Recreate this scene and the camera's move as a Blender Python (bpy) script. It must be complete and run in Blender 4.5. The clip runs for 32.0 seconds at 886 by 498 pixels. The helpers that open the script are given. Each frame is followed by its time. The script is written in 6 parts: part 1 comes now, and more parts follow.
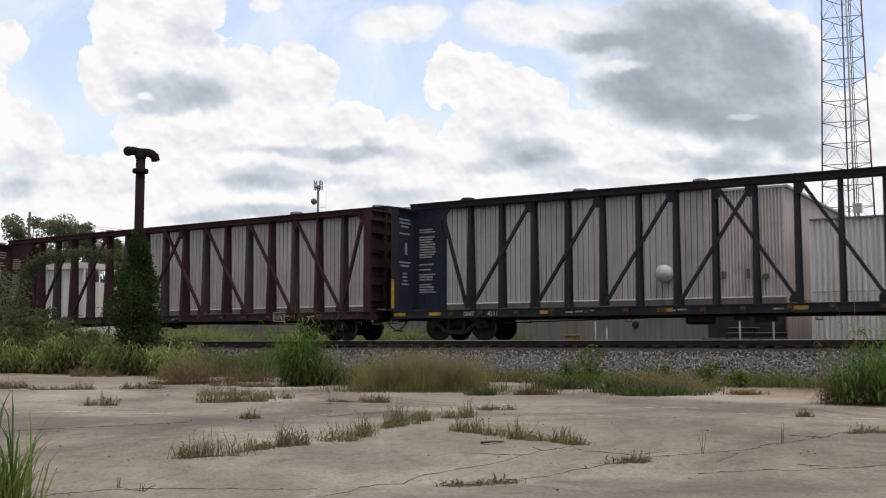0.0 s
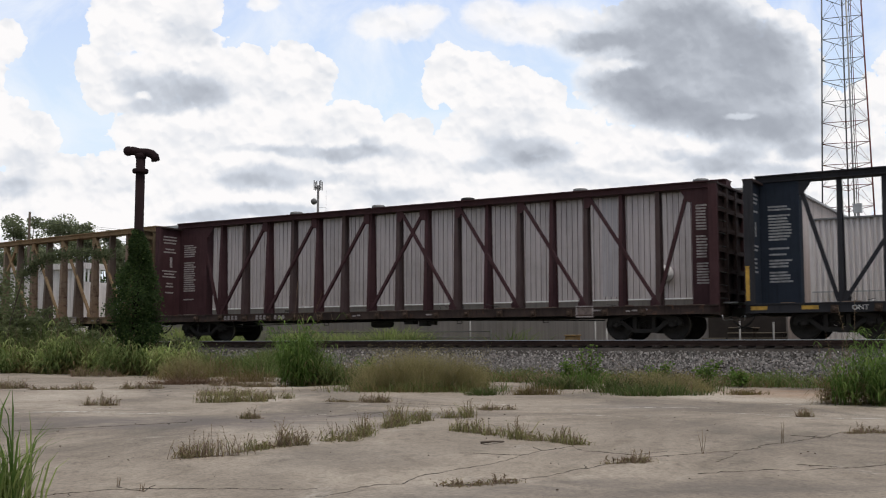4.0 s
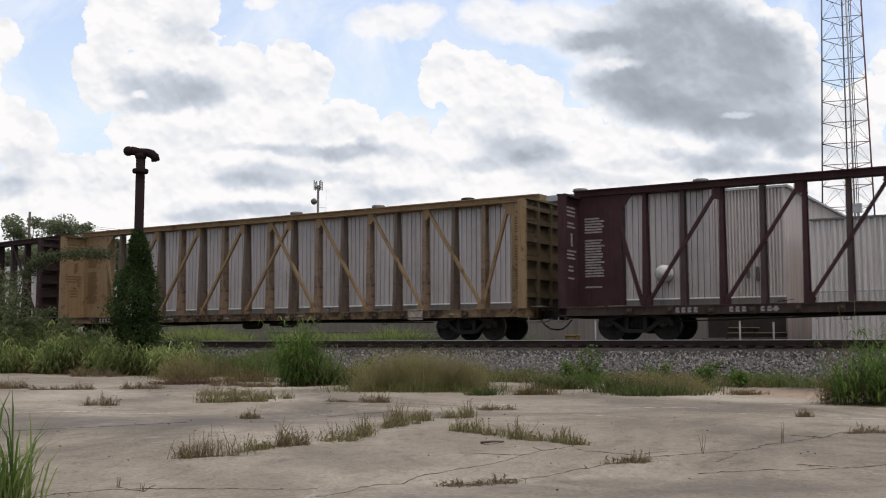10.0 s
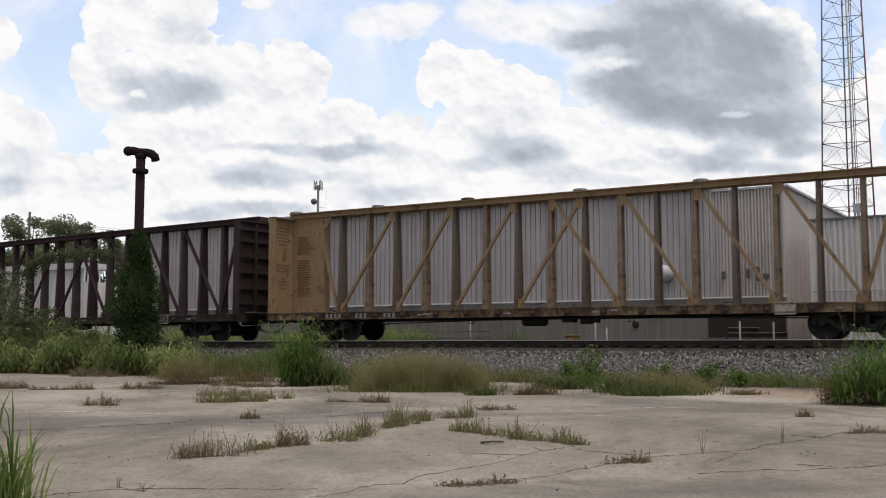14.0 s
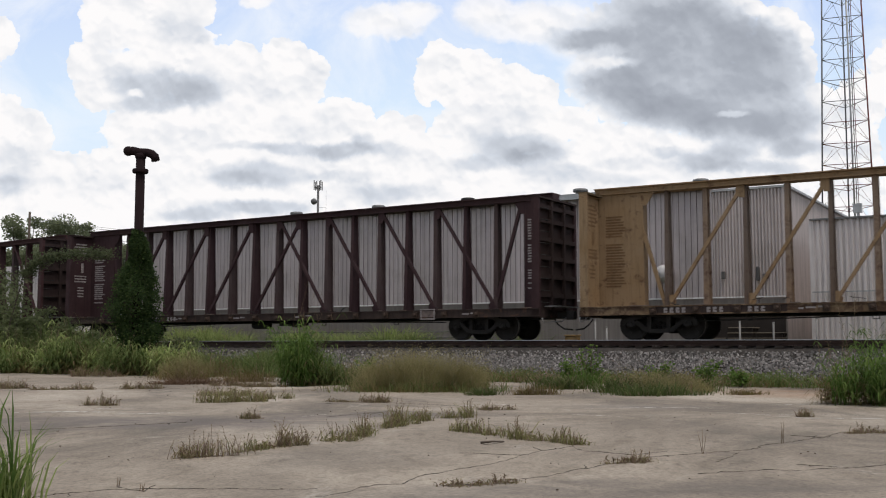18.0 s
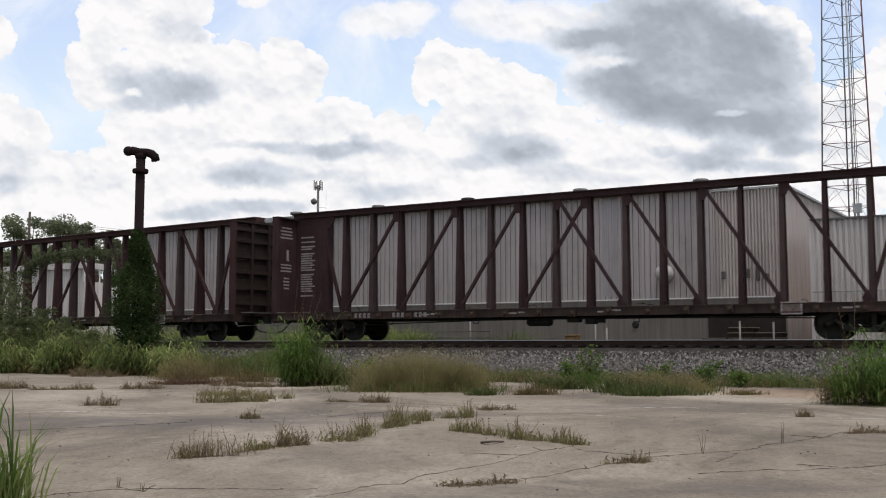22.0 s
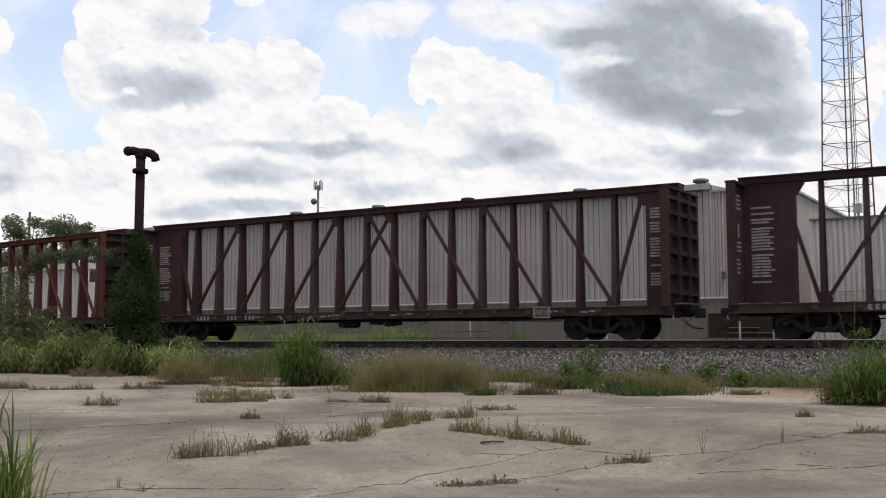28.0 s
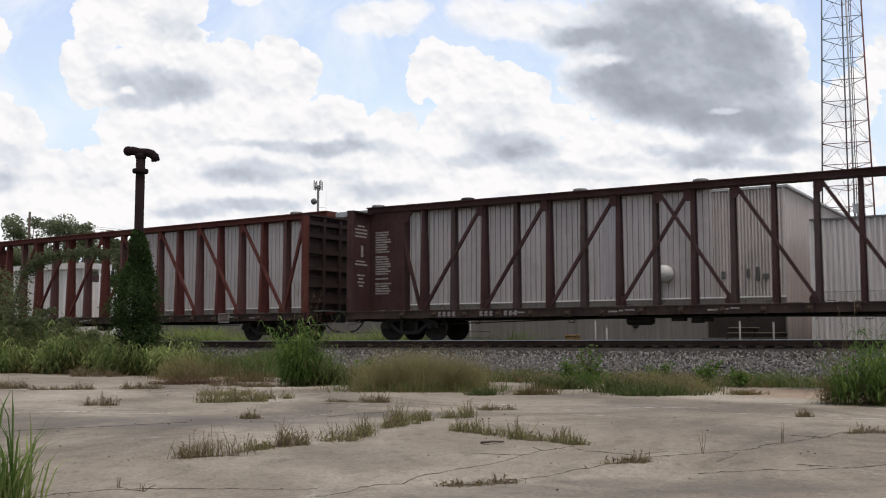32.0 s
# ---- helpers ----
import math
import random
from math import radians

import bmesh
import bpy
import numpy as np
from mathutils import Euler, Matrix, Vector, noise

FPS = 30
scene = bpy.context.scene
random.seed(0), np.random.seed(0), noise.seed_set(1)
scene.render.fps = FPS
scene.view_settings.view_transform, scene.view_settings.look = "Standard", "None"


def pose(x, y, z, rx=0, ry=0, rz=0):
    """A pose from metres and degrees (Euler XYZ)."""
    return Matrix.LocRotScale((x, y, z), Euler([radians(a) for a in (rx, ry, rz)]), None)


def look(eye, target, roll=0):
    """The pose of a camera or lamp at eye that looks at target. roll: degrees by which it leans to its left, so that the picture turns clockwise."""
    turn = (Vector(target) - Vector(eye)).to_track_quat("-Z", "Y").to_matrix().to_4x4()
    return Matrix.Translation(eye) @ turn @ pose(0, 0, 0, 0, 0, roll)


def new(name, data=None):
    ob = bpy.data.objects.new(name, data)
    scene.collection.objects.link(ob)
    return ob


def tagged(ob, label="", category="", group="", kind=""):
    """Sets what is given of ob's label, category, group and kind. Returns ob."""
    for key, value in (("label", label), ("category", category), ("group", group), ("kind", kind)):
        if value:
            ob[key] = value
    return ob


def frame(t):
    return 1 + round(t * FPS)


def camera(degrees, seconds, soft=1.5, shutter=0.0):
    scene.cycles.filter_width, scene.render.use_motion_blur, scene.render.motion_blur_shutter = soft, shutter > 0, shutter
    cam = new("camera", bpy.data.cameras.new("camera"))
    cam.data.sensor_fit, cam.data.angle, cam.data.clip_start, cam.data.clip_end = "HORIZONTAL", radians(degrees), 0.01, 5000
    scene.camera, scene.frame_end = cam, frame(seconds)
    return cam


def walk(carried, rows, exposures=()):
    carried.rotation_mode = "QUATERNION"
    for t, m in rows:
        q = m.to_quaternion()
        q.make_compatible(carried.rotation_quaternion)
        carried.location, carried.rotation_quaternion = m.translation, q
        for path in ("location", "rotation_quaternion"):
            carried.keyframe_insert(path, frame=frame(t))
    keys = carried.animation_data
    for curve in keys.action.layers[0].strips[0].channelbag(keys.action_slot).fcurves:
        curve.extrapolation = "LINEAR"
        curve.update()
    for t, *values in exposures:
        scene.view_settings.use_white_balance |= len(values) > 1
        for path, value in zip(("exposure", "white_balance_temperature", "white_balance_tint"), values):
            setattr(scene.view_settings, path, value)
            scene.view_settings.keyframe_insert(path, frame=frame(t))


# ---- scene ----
# ---- camera: stands still on the concrete lot, 1 m above it ----
EYE = 1.0
RAIL = 1.154            # top of rail above the concrete
TURN = -31.135           # the track's bearing
TRACK = 37.38           # where the track crosses the line of sight
cam = camera(45.15, 32.0, soft=1.1, shutter=0.4)
STAND = pose(0, 0, EYE, 90 + 5.142, 0, 0)
walk(cam, [(0.0, STAND), (32.0, STAND)])

# ---- world and sun: bright broken cloud, sun behind thin cloud ----
world = bpy.data.worlds.new("world")
scene.world = world
world.use_nodes = True
wn, wl = world.node_tree.nodes, world.node_tree.links
sky = wn.new("ShaderNodeTexSky")
sky.sky_type, sky.sun_disc = "NISHITA", False
sky.sun_elevation, sky.sun_rotation = radians(68.8), radians(149.0)
wn["Background"].inputs["Strength"].default_value = 0.082
# thin white cloud spread over the blue all round
wtc = wn.new("ShaderNodeTexCoord")
wno = wn.new("ShaderNodeTexNoise")
wno.inputs["Scale"].default_value, wno.inputs["Detail"].default_value = 3.0, 6
wra = wn.new("ShaderNodeValToRGB")
wra.color_ramp.elements[0].position, wra.color_ramp.elements[1].position = 0.36, 0.6
wmix = wn.new("ShaderNodeMix")
wmix.data_type = "RGBA"
wmix.inputs[7].default_value = (8.0, 8.1, 8.4, 1)
wl.new(wtc.outputs["Generated"], wno.inputs["Vector"])
wl.new(wno.outputs["Fac"], wra.inputs["Fac"])
wl.new(wra.outputs["Color"], wmix.inputs[0])
wl.new(sky.outputs["Color"], wmix.inputs[6])
wl.new(wmix.outputs[2], wn["Background"].inputs["Color"])

sun = new("sun", bpy.data.lights.new("sun", "SUN"))
sun.data.energy, sun.data.angle, sun.data.color = 1.7, radians(24), (1.0, 0.945, 0.86)
sun.matrix_world = look((12, -20, 60), (0, 0, 0))
scene.view_settings.exposure = 0.0


# ---- materials ----
class Nodes:
    """A material's nodes, wired by short calls."""

    def __init__(self, name, rough=0.8, metal=0.0, spec=0.5):
        self.mat = bpy.data.materials.new(name)
        self.mat.use_nodes = True
        self.n, self.l = self.mat.node_tree.nodes, self.mat.node_tree.links
        self.b = self.n["Principled BSDF"]
        self.b.inputs["Roughness"].default_value = rough
        self.b.inputs["Metallic"].default_value = metal
        self.b.inputs["Specular IOR Level"].default_value = spec
        self.co = self.n.new("ShaderNodeTexCoord").outputs["Object"]

    def link(self, a, b):
        self.l.new(a, b)

    def stretch(self, sx, sy, sz, co=None):
        m = self.n.new("ShaderNodeMapping")
        m.inputs["Scale"].default_value = (sx, sy, sz)
        self.link(co or self.co, m.inputs["Vector"])
        return m.outputs["Vector"]

    def noise(self, scale, detail=5, rough=0.6, co=None, warp=0.0):
        t = self.n.new("ShaderNodeTexNoise")
        t.inputs["Scale"].default_value, t.inputs["Detail"].default_value = scale, detail
        t.inputs["Roughness"].default_value, t.inputs["Distortion"].default_value = rough, warp
        self.link(co or self.co, t.inputs["Vector"])
        return t.outputs["Fac"]

    def ramp(self, fac, *stops):
        r = self.n.new("ShaderNodeValToRGB")
        e = r.color_ramp.elements
        while len(e) < len(stops):
            e.new(0.5)
        for k, (p, c) in zip(e, stops):
            k.position = p
            k.color = (*c, 1) if len(c) == 3 else (c[0], c[0], c[0], 1)
        self.link(fac, r.inputs["Fac"])
        return r.outputs["Color"]

    def mix(self, fac, a, b, how="MIX"):
        m = self.n.new("ShaderNodeMix")
        m.data_type, m.blend_type = "RGBA", how
        for k, v in ((0, fac), (6, a), (7, b)):
            if isinstance(v, (int, float)):
                m.inputs[k].default_value = v
            elif isinstance(v, tuple):
                m.inputs[k].default_value = (*v, 1)
            else:
                self.link(v, m.inputs[k])
        return m.outputs[2]

    def math(self, how, a, b=0.0, c=0.0):
        m = self.n.new("ShaderNodeMath")
        m.operation = how
        for k, v in enumerate((a, b, c)):
            if isinstance(v, (int, float)):
                m.inputs[k].default_value = v
            else:
                self.link(v, m.inputs[k])
        return m.outputs[0]

    def colour(self, c):
        if isinstance(c, tuple):
            self.b.inputs["Base Color"].default_value = (*c, 1)
        else:
            self.link(c, self.b.inputs["Base Color"])

    def bump(self, h, strength=0.3, dist=0.01):
        m = self.n.new("ShaderNodeBump")
        m.inputs["Strength"].default_value, m.inputs["Distance"].default_value = strength, dist
        self.link(h, m.inputs["Height"])
        self.link(m.outputs["Normal"], self.b.inputs["Normal"])

    def random(self):
        return self.n.new("ShaderNodeObjectInfo").outputs["Random"]

    def island(self):
        return self.n.new("ShaderNodeNewGeometry").outputs["Random Per Island"]


def painted_steel(name, base, rust=(0.11, 0.05, 0.028), worn=0.5, chalk=None, rough=0.75, spot=7.0):
    """Weathered railcar paint: chalky patches, downward streaks, rust specks."""
    m = Nodes(name, rough, 0, 0.25)
    big = m.noise(0.9, 6, 0.65)
    streak = m.noise(2.2, 6, 0.6, m.stretch(5, 5, 0.35), 0.4)
    c = m.mix(m.ramp(big, (0.35, (0,)), (0.7, (1,))), base, chalk or tuple(min(1, v * 1.35 + 0.012) for v in base))
    c = m.mix(m.math("MULTIPLY", m.ramp(streak, (0.5, (0,)), (0.72, (1,))), 0.55), c, tuple(v * 0.5 for v in base))
    spots = m.ramp(m.noise(spot, 8, 0.75, None, 0.6), (0.72 - 0.2 * worn, (0,)), (0.78 - 0.16 * worn, (1,)))
    c = m.mix(m.math("MULTIPLY", spots, 0.85), c, rust)
    m.colour(c)
    m.link(m.ramp(spots, (0, (rough,)), (1, (0.9,))), m.b.inputs["Roughness"])
    m.bump(m.noise(30, 4), 0.15, 0.01)
    return m.mat


def simple(name, base, rough=0.7, metal=0.0, vary=0.25, scale=3.0, relief=0.2, grain=25.0):
    m = Nodes(name, rough, metal)
    a = m.noise(scale, 6, 0.65)
    dark, light = tuple(v * (1 - vary) for v in base), tuple(min(1, v * (1 + vary)) for v in base)
    m.colour(m.ramp(a, (0.3, dark), (0.7, light)))
    m.bump(m.noise(grain, 5), relief, 0.01)
    return m.mat


def leaf_material(name, dark, light, dry=None, dry_share=0.2):
    m = Nodes(name, 0.7, 0, 0.15)
    r = m.island()
    stops = [(0.0, dark), (1 - dry_share if dry else 1.0, light)]
    if dry:
        stops.append((min(1.0, 1 - dry_share + 0.08), dry))
    c = m.ramp(r, *stops)
    m.colour(m.mix(m.ramp(m.noise(0.9, 3), (0.35, (0,)), (0.65, (1,))), c, m.mix(0.5, c, dark)))
    m.b.inputs["Subsurface Weight"].default_value = 0.0
    t = m.n.new("ShaderNodeBsdfTranslucent")
    mx = m.n.new("ShaderNodeMixShader")
    mx.inputs[0].default_value = 0.42
    m.link(m.b.outputs[0], mx.inputs[1])
    m.link(t.outputs[0], mx.inputs[2])
    m.link(c, t.inputs["Color"])
    m.link(mx.outputs[0], m.n["Material Output"].inputs["Surface"])
    return m.mat


def concrete_material():
    """Old slab: broad warm and grey fields, dark damp streaks, pale scuffs, grit, rust near the edge."""
    m = Nodes("old_concrete", 0.92, 0, 0.3)
    flat = m.stretch(1.0, 0.7, 1)
    c = m.ramp(m.noise(0.22, 7, 0.62, flat, 0.8), (0.36, (0.17, 0.145, 0.115)), (0.45, (0.26, 0.215, 0.169)), (0.54, (0.352, 0.295, 0.234)), (0.66, (0.455, 0.392, 0.32)))
    streak = m.ramp(m.noise(0.42, 9, 0.7, m.stretch(0.8, 0.42, 1), 1.2), (0.52, (0,)), (0.66, (1,)))
    c = m.mix(m.math("MULTIPLY", streak, 0.6), c, (0.15, 0.127, 0.106))
    blot = m.ramp(m.noise(1.5, 9, 0.74, m.stretch(1.2, 0.6, 1), 0.9), (0.34, (1,)), (0.46, (0,)))
    c = m.mix(m.math("MULTIPLY", blot, 0.5), c, (0.165, 0.135, 0.10))
    scuff = m.ramp(m.noise(0.9, 10, 0.8, m.stretch(1.1, 0.6, 1), 0.9), (0.58, (0,)), (0.66, (1,)))
    c = m.mix(m.math("MULTIPLY", scuff, 0.62), c, (0.49, 0.445, 0.385))
    pock = m.ramp(m.noise(5.5, 8, 0.75, m.stretch(1.3, 0.8, 1), 0.4), (0.36, (0.72,)), (0.47, (1.0,)), (0.62, (1.12,)))
    c = m.mix(0.8, c, m.mix(1.0, c, pock, "MULTIPLY"))
    grit = m.ramp(m.noise(26, 6, 0.8), (0.34, (0.5,)), (0.5, (1.0,)), (0.66, (1.28,)))
    c = m.mix(0.9, c, m.mix(1.0, c, grit, "MULTIPLY"))
    # old stains: tyre-dark strip, rust wash, damp patches (x, y, half sizes, colour, strength)
    stains = ((-3.6, 14.0, 3.6, 1.5, (0.15, 0.127, 0.115), 0.85), (-1.0, 15.4, 2.4, 1.0, (0.15, 0.128, 0.115), 0.7), (7.4, 22.0, 2.0, 3.2, (0.33, 0.195, 0.115), 0.62), (3.2, 17.5, 1.8, 1.0, (0.15, 0.13, 0.12), 0.5),
              (0.9, 7.4, 1.9, 0.6, (0.14, 0.12, 0.105), 0.6), (2.4, 7.7, 1.2, 0.5, (0.14, 0.12, 0.105), 0.6), (-0.7, 9.8, 1.0, 1.3, (0.17, 0.145, 0.12), 0.4), (3.0, 13.5, 1.8, 1.1, (0.19, 0.16, 0.135), 0.3))
    t = m.n.new("ShaderNodeTexNoise")
    t.inputs["Scale"].default_value, t.inputs["Detail"].default_value = 1.3, 7
    m.link(m.co, t.inputs["Vector"])
    warped = m.n.new("ShaderNodeVectorMath")
    warped.operation = "MULTIPLY_ADD"
    m.link(t.outputs["Color"], warped.inputs[0])
    warped.inputs[1].default_value = (1.3, 1.9, 0)
    m.link(m.co, warped.inputs[2])
    ragged = m.ramp(m.noise(0.9, 10, 0.75, m.stretch(0.8, 1.5, 1), 0.8), (0.38, (0.25,)), (0.55, (1.0,)))
    for x, y, rx, ry, tint, k in stains:
        v = m.n.new("ShaderNodeVectorMath")
        v.operation = "MULTIPLY_ADD"
        m.link(warped.outputs[0], v.inputs[0])
        v.inputs[1].default_value, v.inputs[2].default_value = (1 / rx, 1 / ry, 0), (-(x + 0.65) / rx, -(y + 0.95) / ry, 0)
        q = m.n.new("ShaderNodeVectorMath")
        q.operation = "LENGTH"
        m.link(v.outputs[0], q.inputs[0])
        c = m.mix(m.math("MULTIPLY", m.ramp(q.outputs["Value"], (0.35, (k,)), (1.0, (0,))), ragged), c, tint)
    m.colour(c)
    m.bump(m.noise(9, 7, 0.7), 0.3, 0.02)
    return m.mat


def ground_material():
    m = Nodes("dry_soil", 0.95)
    c = m.ramp(m.noise(0.7, 8, 0.7), (0.3, (0.05, 0.06, 0.02)), (0.5, (0.09, 0.09, 0.035)), (0.7, (0.16, 0.12, 0.075)))
    m.colour(c)
    m.bump(m.noise(9, 8, 0.8), 0.8, 0.05)
    return m.mat


def stone_material():
    m = Nodes("crushed_stone", 0.9)
    m.colour(m.mix(0.3, m.ramp(m.island(), (0.0, (0.04, 0.036, 0.035)), (0.42, (0.168, 0.153, 0.145)), (0.78, (0.32, 0.294, 0.279)), (0.93, (0.52, 0.487, 0.465)), (1.0, (0.15, 0.095, 0.07))),
                   m.ramp(m.noise(40, 4), (0.3, (0.06, 0.057, 0.055)), (0.7, (0.30, 0.28, 0.265)))))
    m.bump(m.noise(50, 4), 0.4, 0.01)
    return m.mat


def cladding_material(name, base, dirt=(0.24, 0.21, 0.18), rough=0.5, metal=0.2):
    """Galvanised or white-coated wall sheet, with streaks of dirt that run down it."""
    m = Nodes(name, rough, metal)
    sheet = m.noise(0.5, 3, 0.5, m.stretch(1.1, 1.1, 0.02))
    c = m.ramp(sheet, (0.35, tuple(v * 0.84 for v in base)), (0.65, base))
    fine = m.ramp(m.noise(6.0, 5, 0.7, m.stretch(1.2, 1.2, 0.03)), (0.38, (0.78,)), (0.52, (1.0,)), (0.66, (1.12,)))
    c = m.mix(0.85, c, m.mix(1.0, c, fine, "MULTIPLY"))
    streak = m.noise(1.5, 7, 0.7, m.stretch(4, 4, 0.25), 0.3)
    c = m.mix(m.math("MULTIPLY", m.ramp(streak, (0.52, (0,)), (0.75, (1,))), 0.5), c, dirt)
    c = m.mix(m.math("MULTIPLY", m.ramp(m.noise(0.6, 7, 0.7), (0.5, (0,)), (0.68, (1,))), 0.35), c, dirt)
    m.colour(c)
    m.bump(m.noise(14, 4), 0.08, 0.01)
    return m.mat


CONCRETE = concrete_material()
SOIL = ground_material()
STONE = stone_material()
CRACK = simple("crack_dirt", (0.035, 0.027, 0.02), 0.95)
RAIL_STEEL = simple("rusty_rail", (0.05, 0.027, 0.021), 0.75, 0.3)
RAIL_HEAD = simple("worn_rail_head", (0.45, 0.44, 0.43), 0.3, 0.9, 0.1)
TIE_WOOD = simple("creosoted_wood", (0.03, 0.023, 0.019), 0.95)
WALL_MAIN = cladding_material("warehouse_cladding", (0.525, 0.463, 0.46))
WALL_FINE = cladding_material("fine_cladding", (0.575, 0.502, 0.478))
WALL_NEW = cladding_material("newer_cladding", (0.43, 0.395, 0.41))
WALL_WHITE = cladding_material("white_cladding", (0.83, 0.765, 0.745), (0.48, 0.45, 0.40))
ROOF = simple("metal_roof", (0.42, 0.42, 0.42), 0.5, 0.4)
GALV = simple("galvanised_steel", (0.45, 0.45, 0.45), 0.45, 0.7)
WHITE = simple("white_paint", (0.8, 0.8, 0.78), 0.5, 0, 0.08)
STENCIL = simple("white_stencil", (0.62, 0.60, 0.58), 0.7, 0, 0.35, 9.0)
STENCIL_FADED = simple("faded_stencil", (0.30, 0.265, 0.26), 0.75, 0, 0.5, 9.0)
STENCIL_BLUE = simple("dull_stencil", (0.27, 0.275, 0.29), 0.75, 0, 0.5, 9.0)
STENCIL_DARK = simple("brown_stencil", (0.16, 0.09, 0.04), 0.7, 0, 0.35, 9.0)
BOARD_PALE = simple("pale_card_board", (0.36, 0.30, 0.25), 0.8, 0, 0.35, 9.0)
BOARD_DULL = simple("dull_card_board", (0.15, 0.115, 0.105), 0.8, 0, 0.4, 9.0)
YELLOW_MARK = simple("yellow_reflector", (0.42, 0.245, 0.035), 0.6, 0, 0.45, 6.0)
BLACK_STEEL = simple("black_steel", (0.022, 0.021, 0.02), 0.65, 0.3, 0.4)
TRUCK_STEEL = simple("dusty_cast_steel", (0.023, 0.02, 0.0185), 0.8, 0.2, 0.4, 4.0)
TREAD = simple("wheel_tread", (0.12, 0.11, 0.10), 0.5, 0.6, 0.2)
WINCH = simple("rusty_winch", (0.06, 0.038, 0.028), 0.8, 0.3, 0.4, 8.0)
PIPE = painted_steel("rusted_pipe", (0.016, 0.0075, 0.009), (0.026, 0.011, 0.01), 0.5, (0.019, 0.009, 0.010), 0.95)
TOWER_RED = simple("faded_red_paint", (0.16, 0.04, 0.036), 0.6, 0, 0.3)
TOWER_GREY = simple("tower_galvanised", (0.13, 0.125, 0.13), 0.55, 0.3)
BARK = simple("bark", (0.09, 0.07, 0.055), 0.95, 0, 0.4, 6.0, 0.8)
FIXTURE = simple("grey_fixture", (0.085, 0.08, 0.078), 0.7)
DULL_ORANGE = simple("dull_orange", (0.24, 0.15, 0.06), 0.7)
HOOD_WHITE = simple("hood_white", (0.50, 0.48, 0.475), 0.6, 0, 0.12)
VENT_GREY = simple("vent_grey", (0.2, 0.2, 0.2), 0.6, 0.3)
PLINTH = cladding_material("lower_wall_sheet", (0.23, 0.203, 0.188), (0.15, 0.125, 0.10), 0.8, 0.0)
WIRE = simple("cable_black", (0.03, 0.03, 0.03), 0.6)
RED_BROWN = simple("red_brown_board", (0.06, 0.035, 0.03), 0.8)
PALE_POST = simple("pale_post", (0.27, 0.26, 0.25), 0.6, 0, 0.2)
PALLET = simple("pallet_wood", (0.25, 0.205, 0.16), 0.9, 0, 0.35, 2.0)
GRASS_GREEN = leaf_material("green_grass", (0.07, 0.10, 0.033), (0.16, 0.195, 0.07), (0.25, 0.20, 0.12), 0.2)
GRASS_TALL = leaf_material("tall_grass", (0.075, 0.135, 0.03), (0.185, 0.27, 0.07), (0.3, 0.28, 0.13), 0.08)
GRASS_DRY = leaf_material("dry_grass", (0.13, 0.11, 0.042), (0.235, 0.185, 0.08), (0.27, 0.185, 0.115), 0.3)
WEED = leaf_material("crack_weed", (0.17, 0.148, 0.075), (0.345, 0.295, 0.155), (0.29, 0.2, 0.155), 0.5)
WEED_GREEN = leaf_material("green_crack_weed", (0.165, 0.168, 0.068), (0.355, 0.325, 0.145), (0.32, 0.24, 0.165), 0.35)
VERGE = leaf_material("lush_verge", (0.10, 0.145, 0.045), (0.23, 0.28, 0.10), (0.28, 0.23, 0.12), 0.12)
IVY = leaf_material("ivy_leaf", (0.035, 0.06, 0.022), (0.075, 0.12, 0.04), (0.13, 0.175, 0.055), 0.13)
SHRUB = leaf_material("shrub_leaf", (0.115, 0.14, 0.066), (0.235, 0.265, 0.135))
BOUGH = leaf_material("bough_leaf", (0.075, 0.092, 0.047), (0.16, 0.182, 0.095))
TREE_LEAF = leaf_material("tree_leaf", (0.165, 0.19, 0.11), (0.32, 0.35, 0.21))
SEED_GRASS = leaf_material("seed_grass", (0.22, 0.2, 0.085), (0.38, 0.335, 0.165), (0.40, 0.325, 0.19), 0.25)
ROADSIDE = leaf_material("roadside_blades", (0.198, 0.258, 0.078), (0.456, 0.522, 0.204), (0.408, 0.348, 0.204), 0.12)
DEAD_LEAF = leaf_material("dead_leaf", (0.13, 0.085, 0.055), (0.26, 0.165, 0.11))
DEAD = simple("dead_stalk", (0.2, 0.14, 0.085), 0.9)


# ---- mesh helpers ----
def mesh_of(name, bm, *materials):
    data = bpy.data.meshes.new(name)
    bm.to_mesh(data)
    bm.free()
    for m in materials:
        data.materials.append(m)
    return data


def part(name, bm, material, parent=None, label=""):
    ob = new(name, mesh_of(name, bm, *(material if isinstance(material, (list, tuple)) else (material,))))
    ob.parent = parent
    return tagged(ob, label)


def piece(name, data, parent, m):
    ob = new(name, data)
    ob.parent = parent
    ob.matrix_basis = m
    return ob


def base(name, m, label, category, group="", kind=""):
    ob = new(name)
    ob.empty_display_size = 0.3
    ob.matrix_basis = m
    return tagged(ob, label, category, group, kind)


def box(bm, x0, x1, y0, y1, z0, z1, m=None, slot=0):
    vs = [bm.verts.new(v) for v in ((x0, y0, z0), (x1, y0, z0), (x1, y1, z0), (x0, y1, z0), (x0, y0, z1), (x1, y0, z1), (x1, y1, z1), (x0, y1, z1))]
    if m:
        for v in vs:
            v.co = m @ v.co
    for q in ((3, 2, 1, 0), (4, 5, 6, 7), (0, 1, 5, 4), (1, 2, 6, 5), (2, 3, 7, 6), (3, 0, 4, 7)):
        bm.faces.new([vs[i] for i in q]).material_index = slot
    return vs


def boxes(*dims):
    bm = bmesh.new()
    for d in dims:
        box(bm, *d)
    return bm


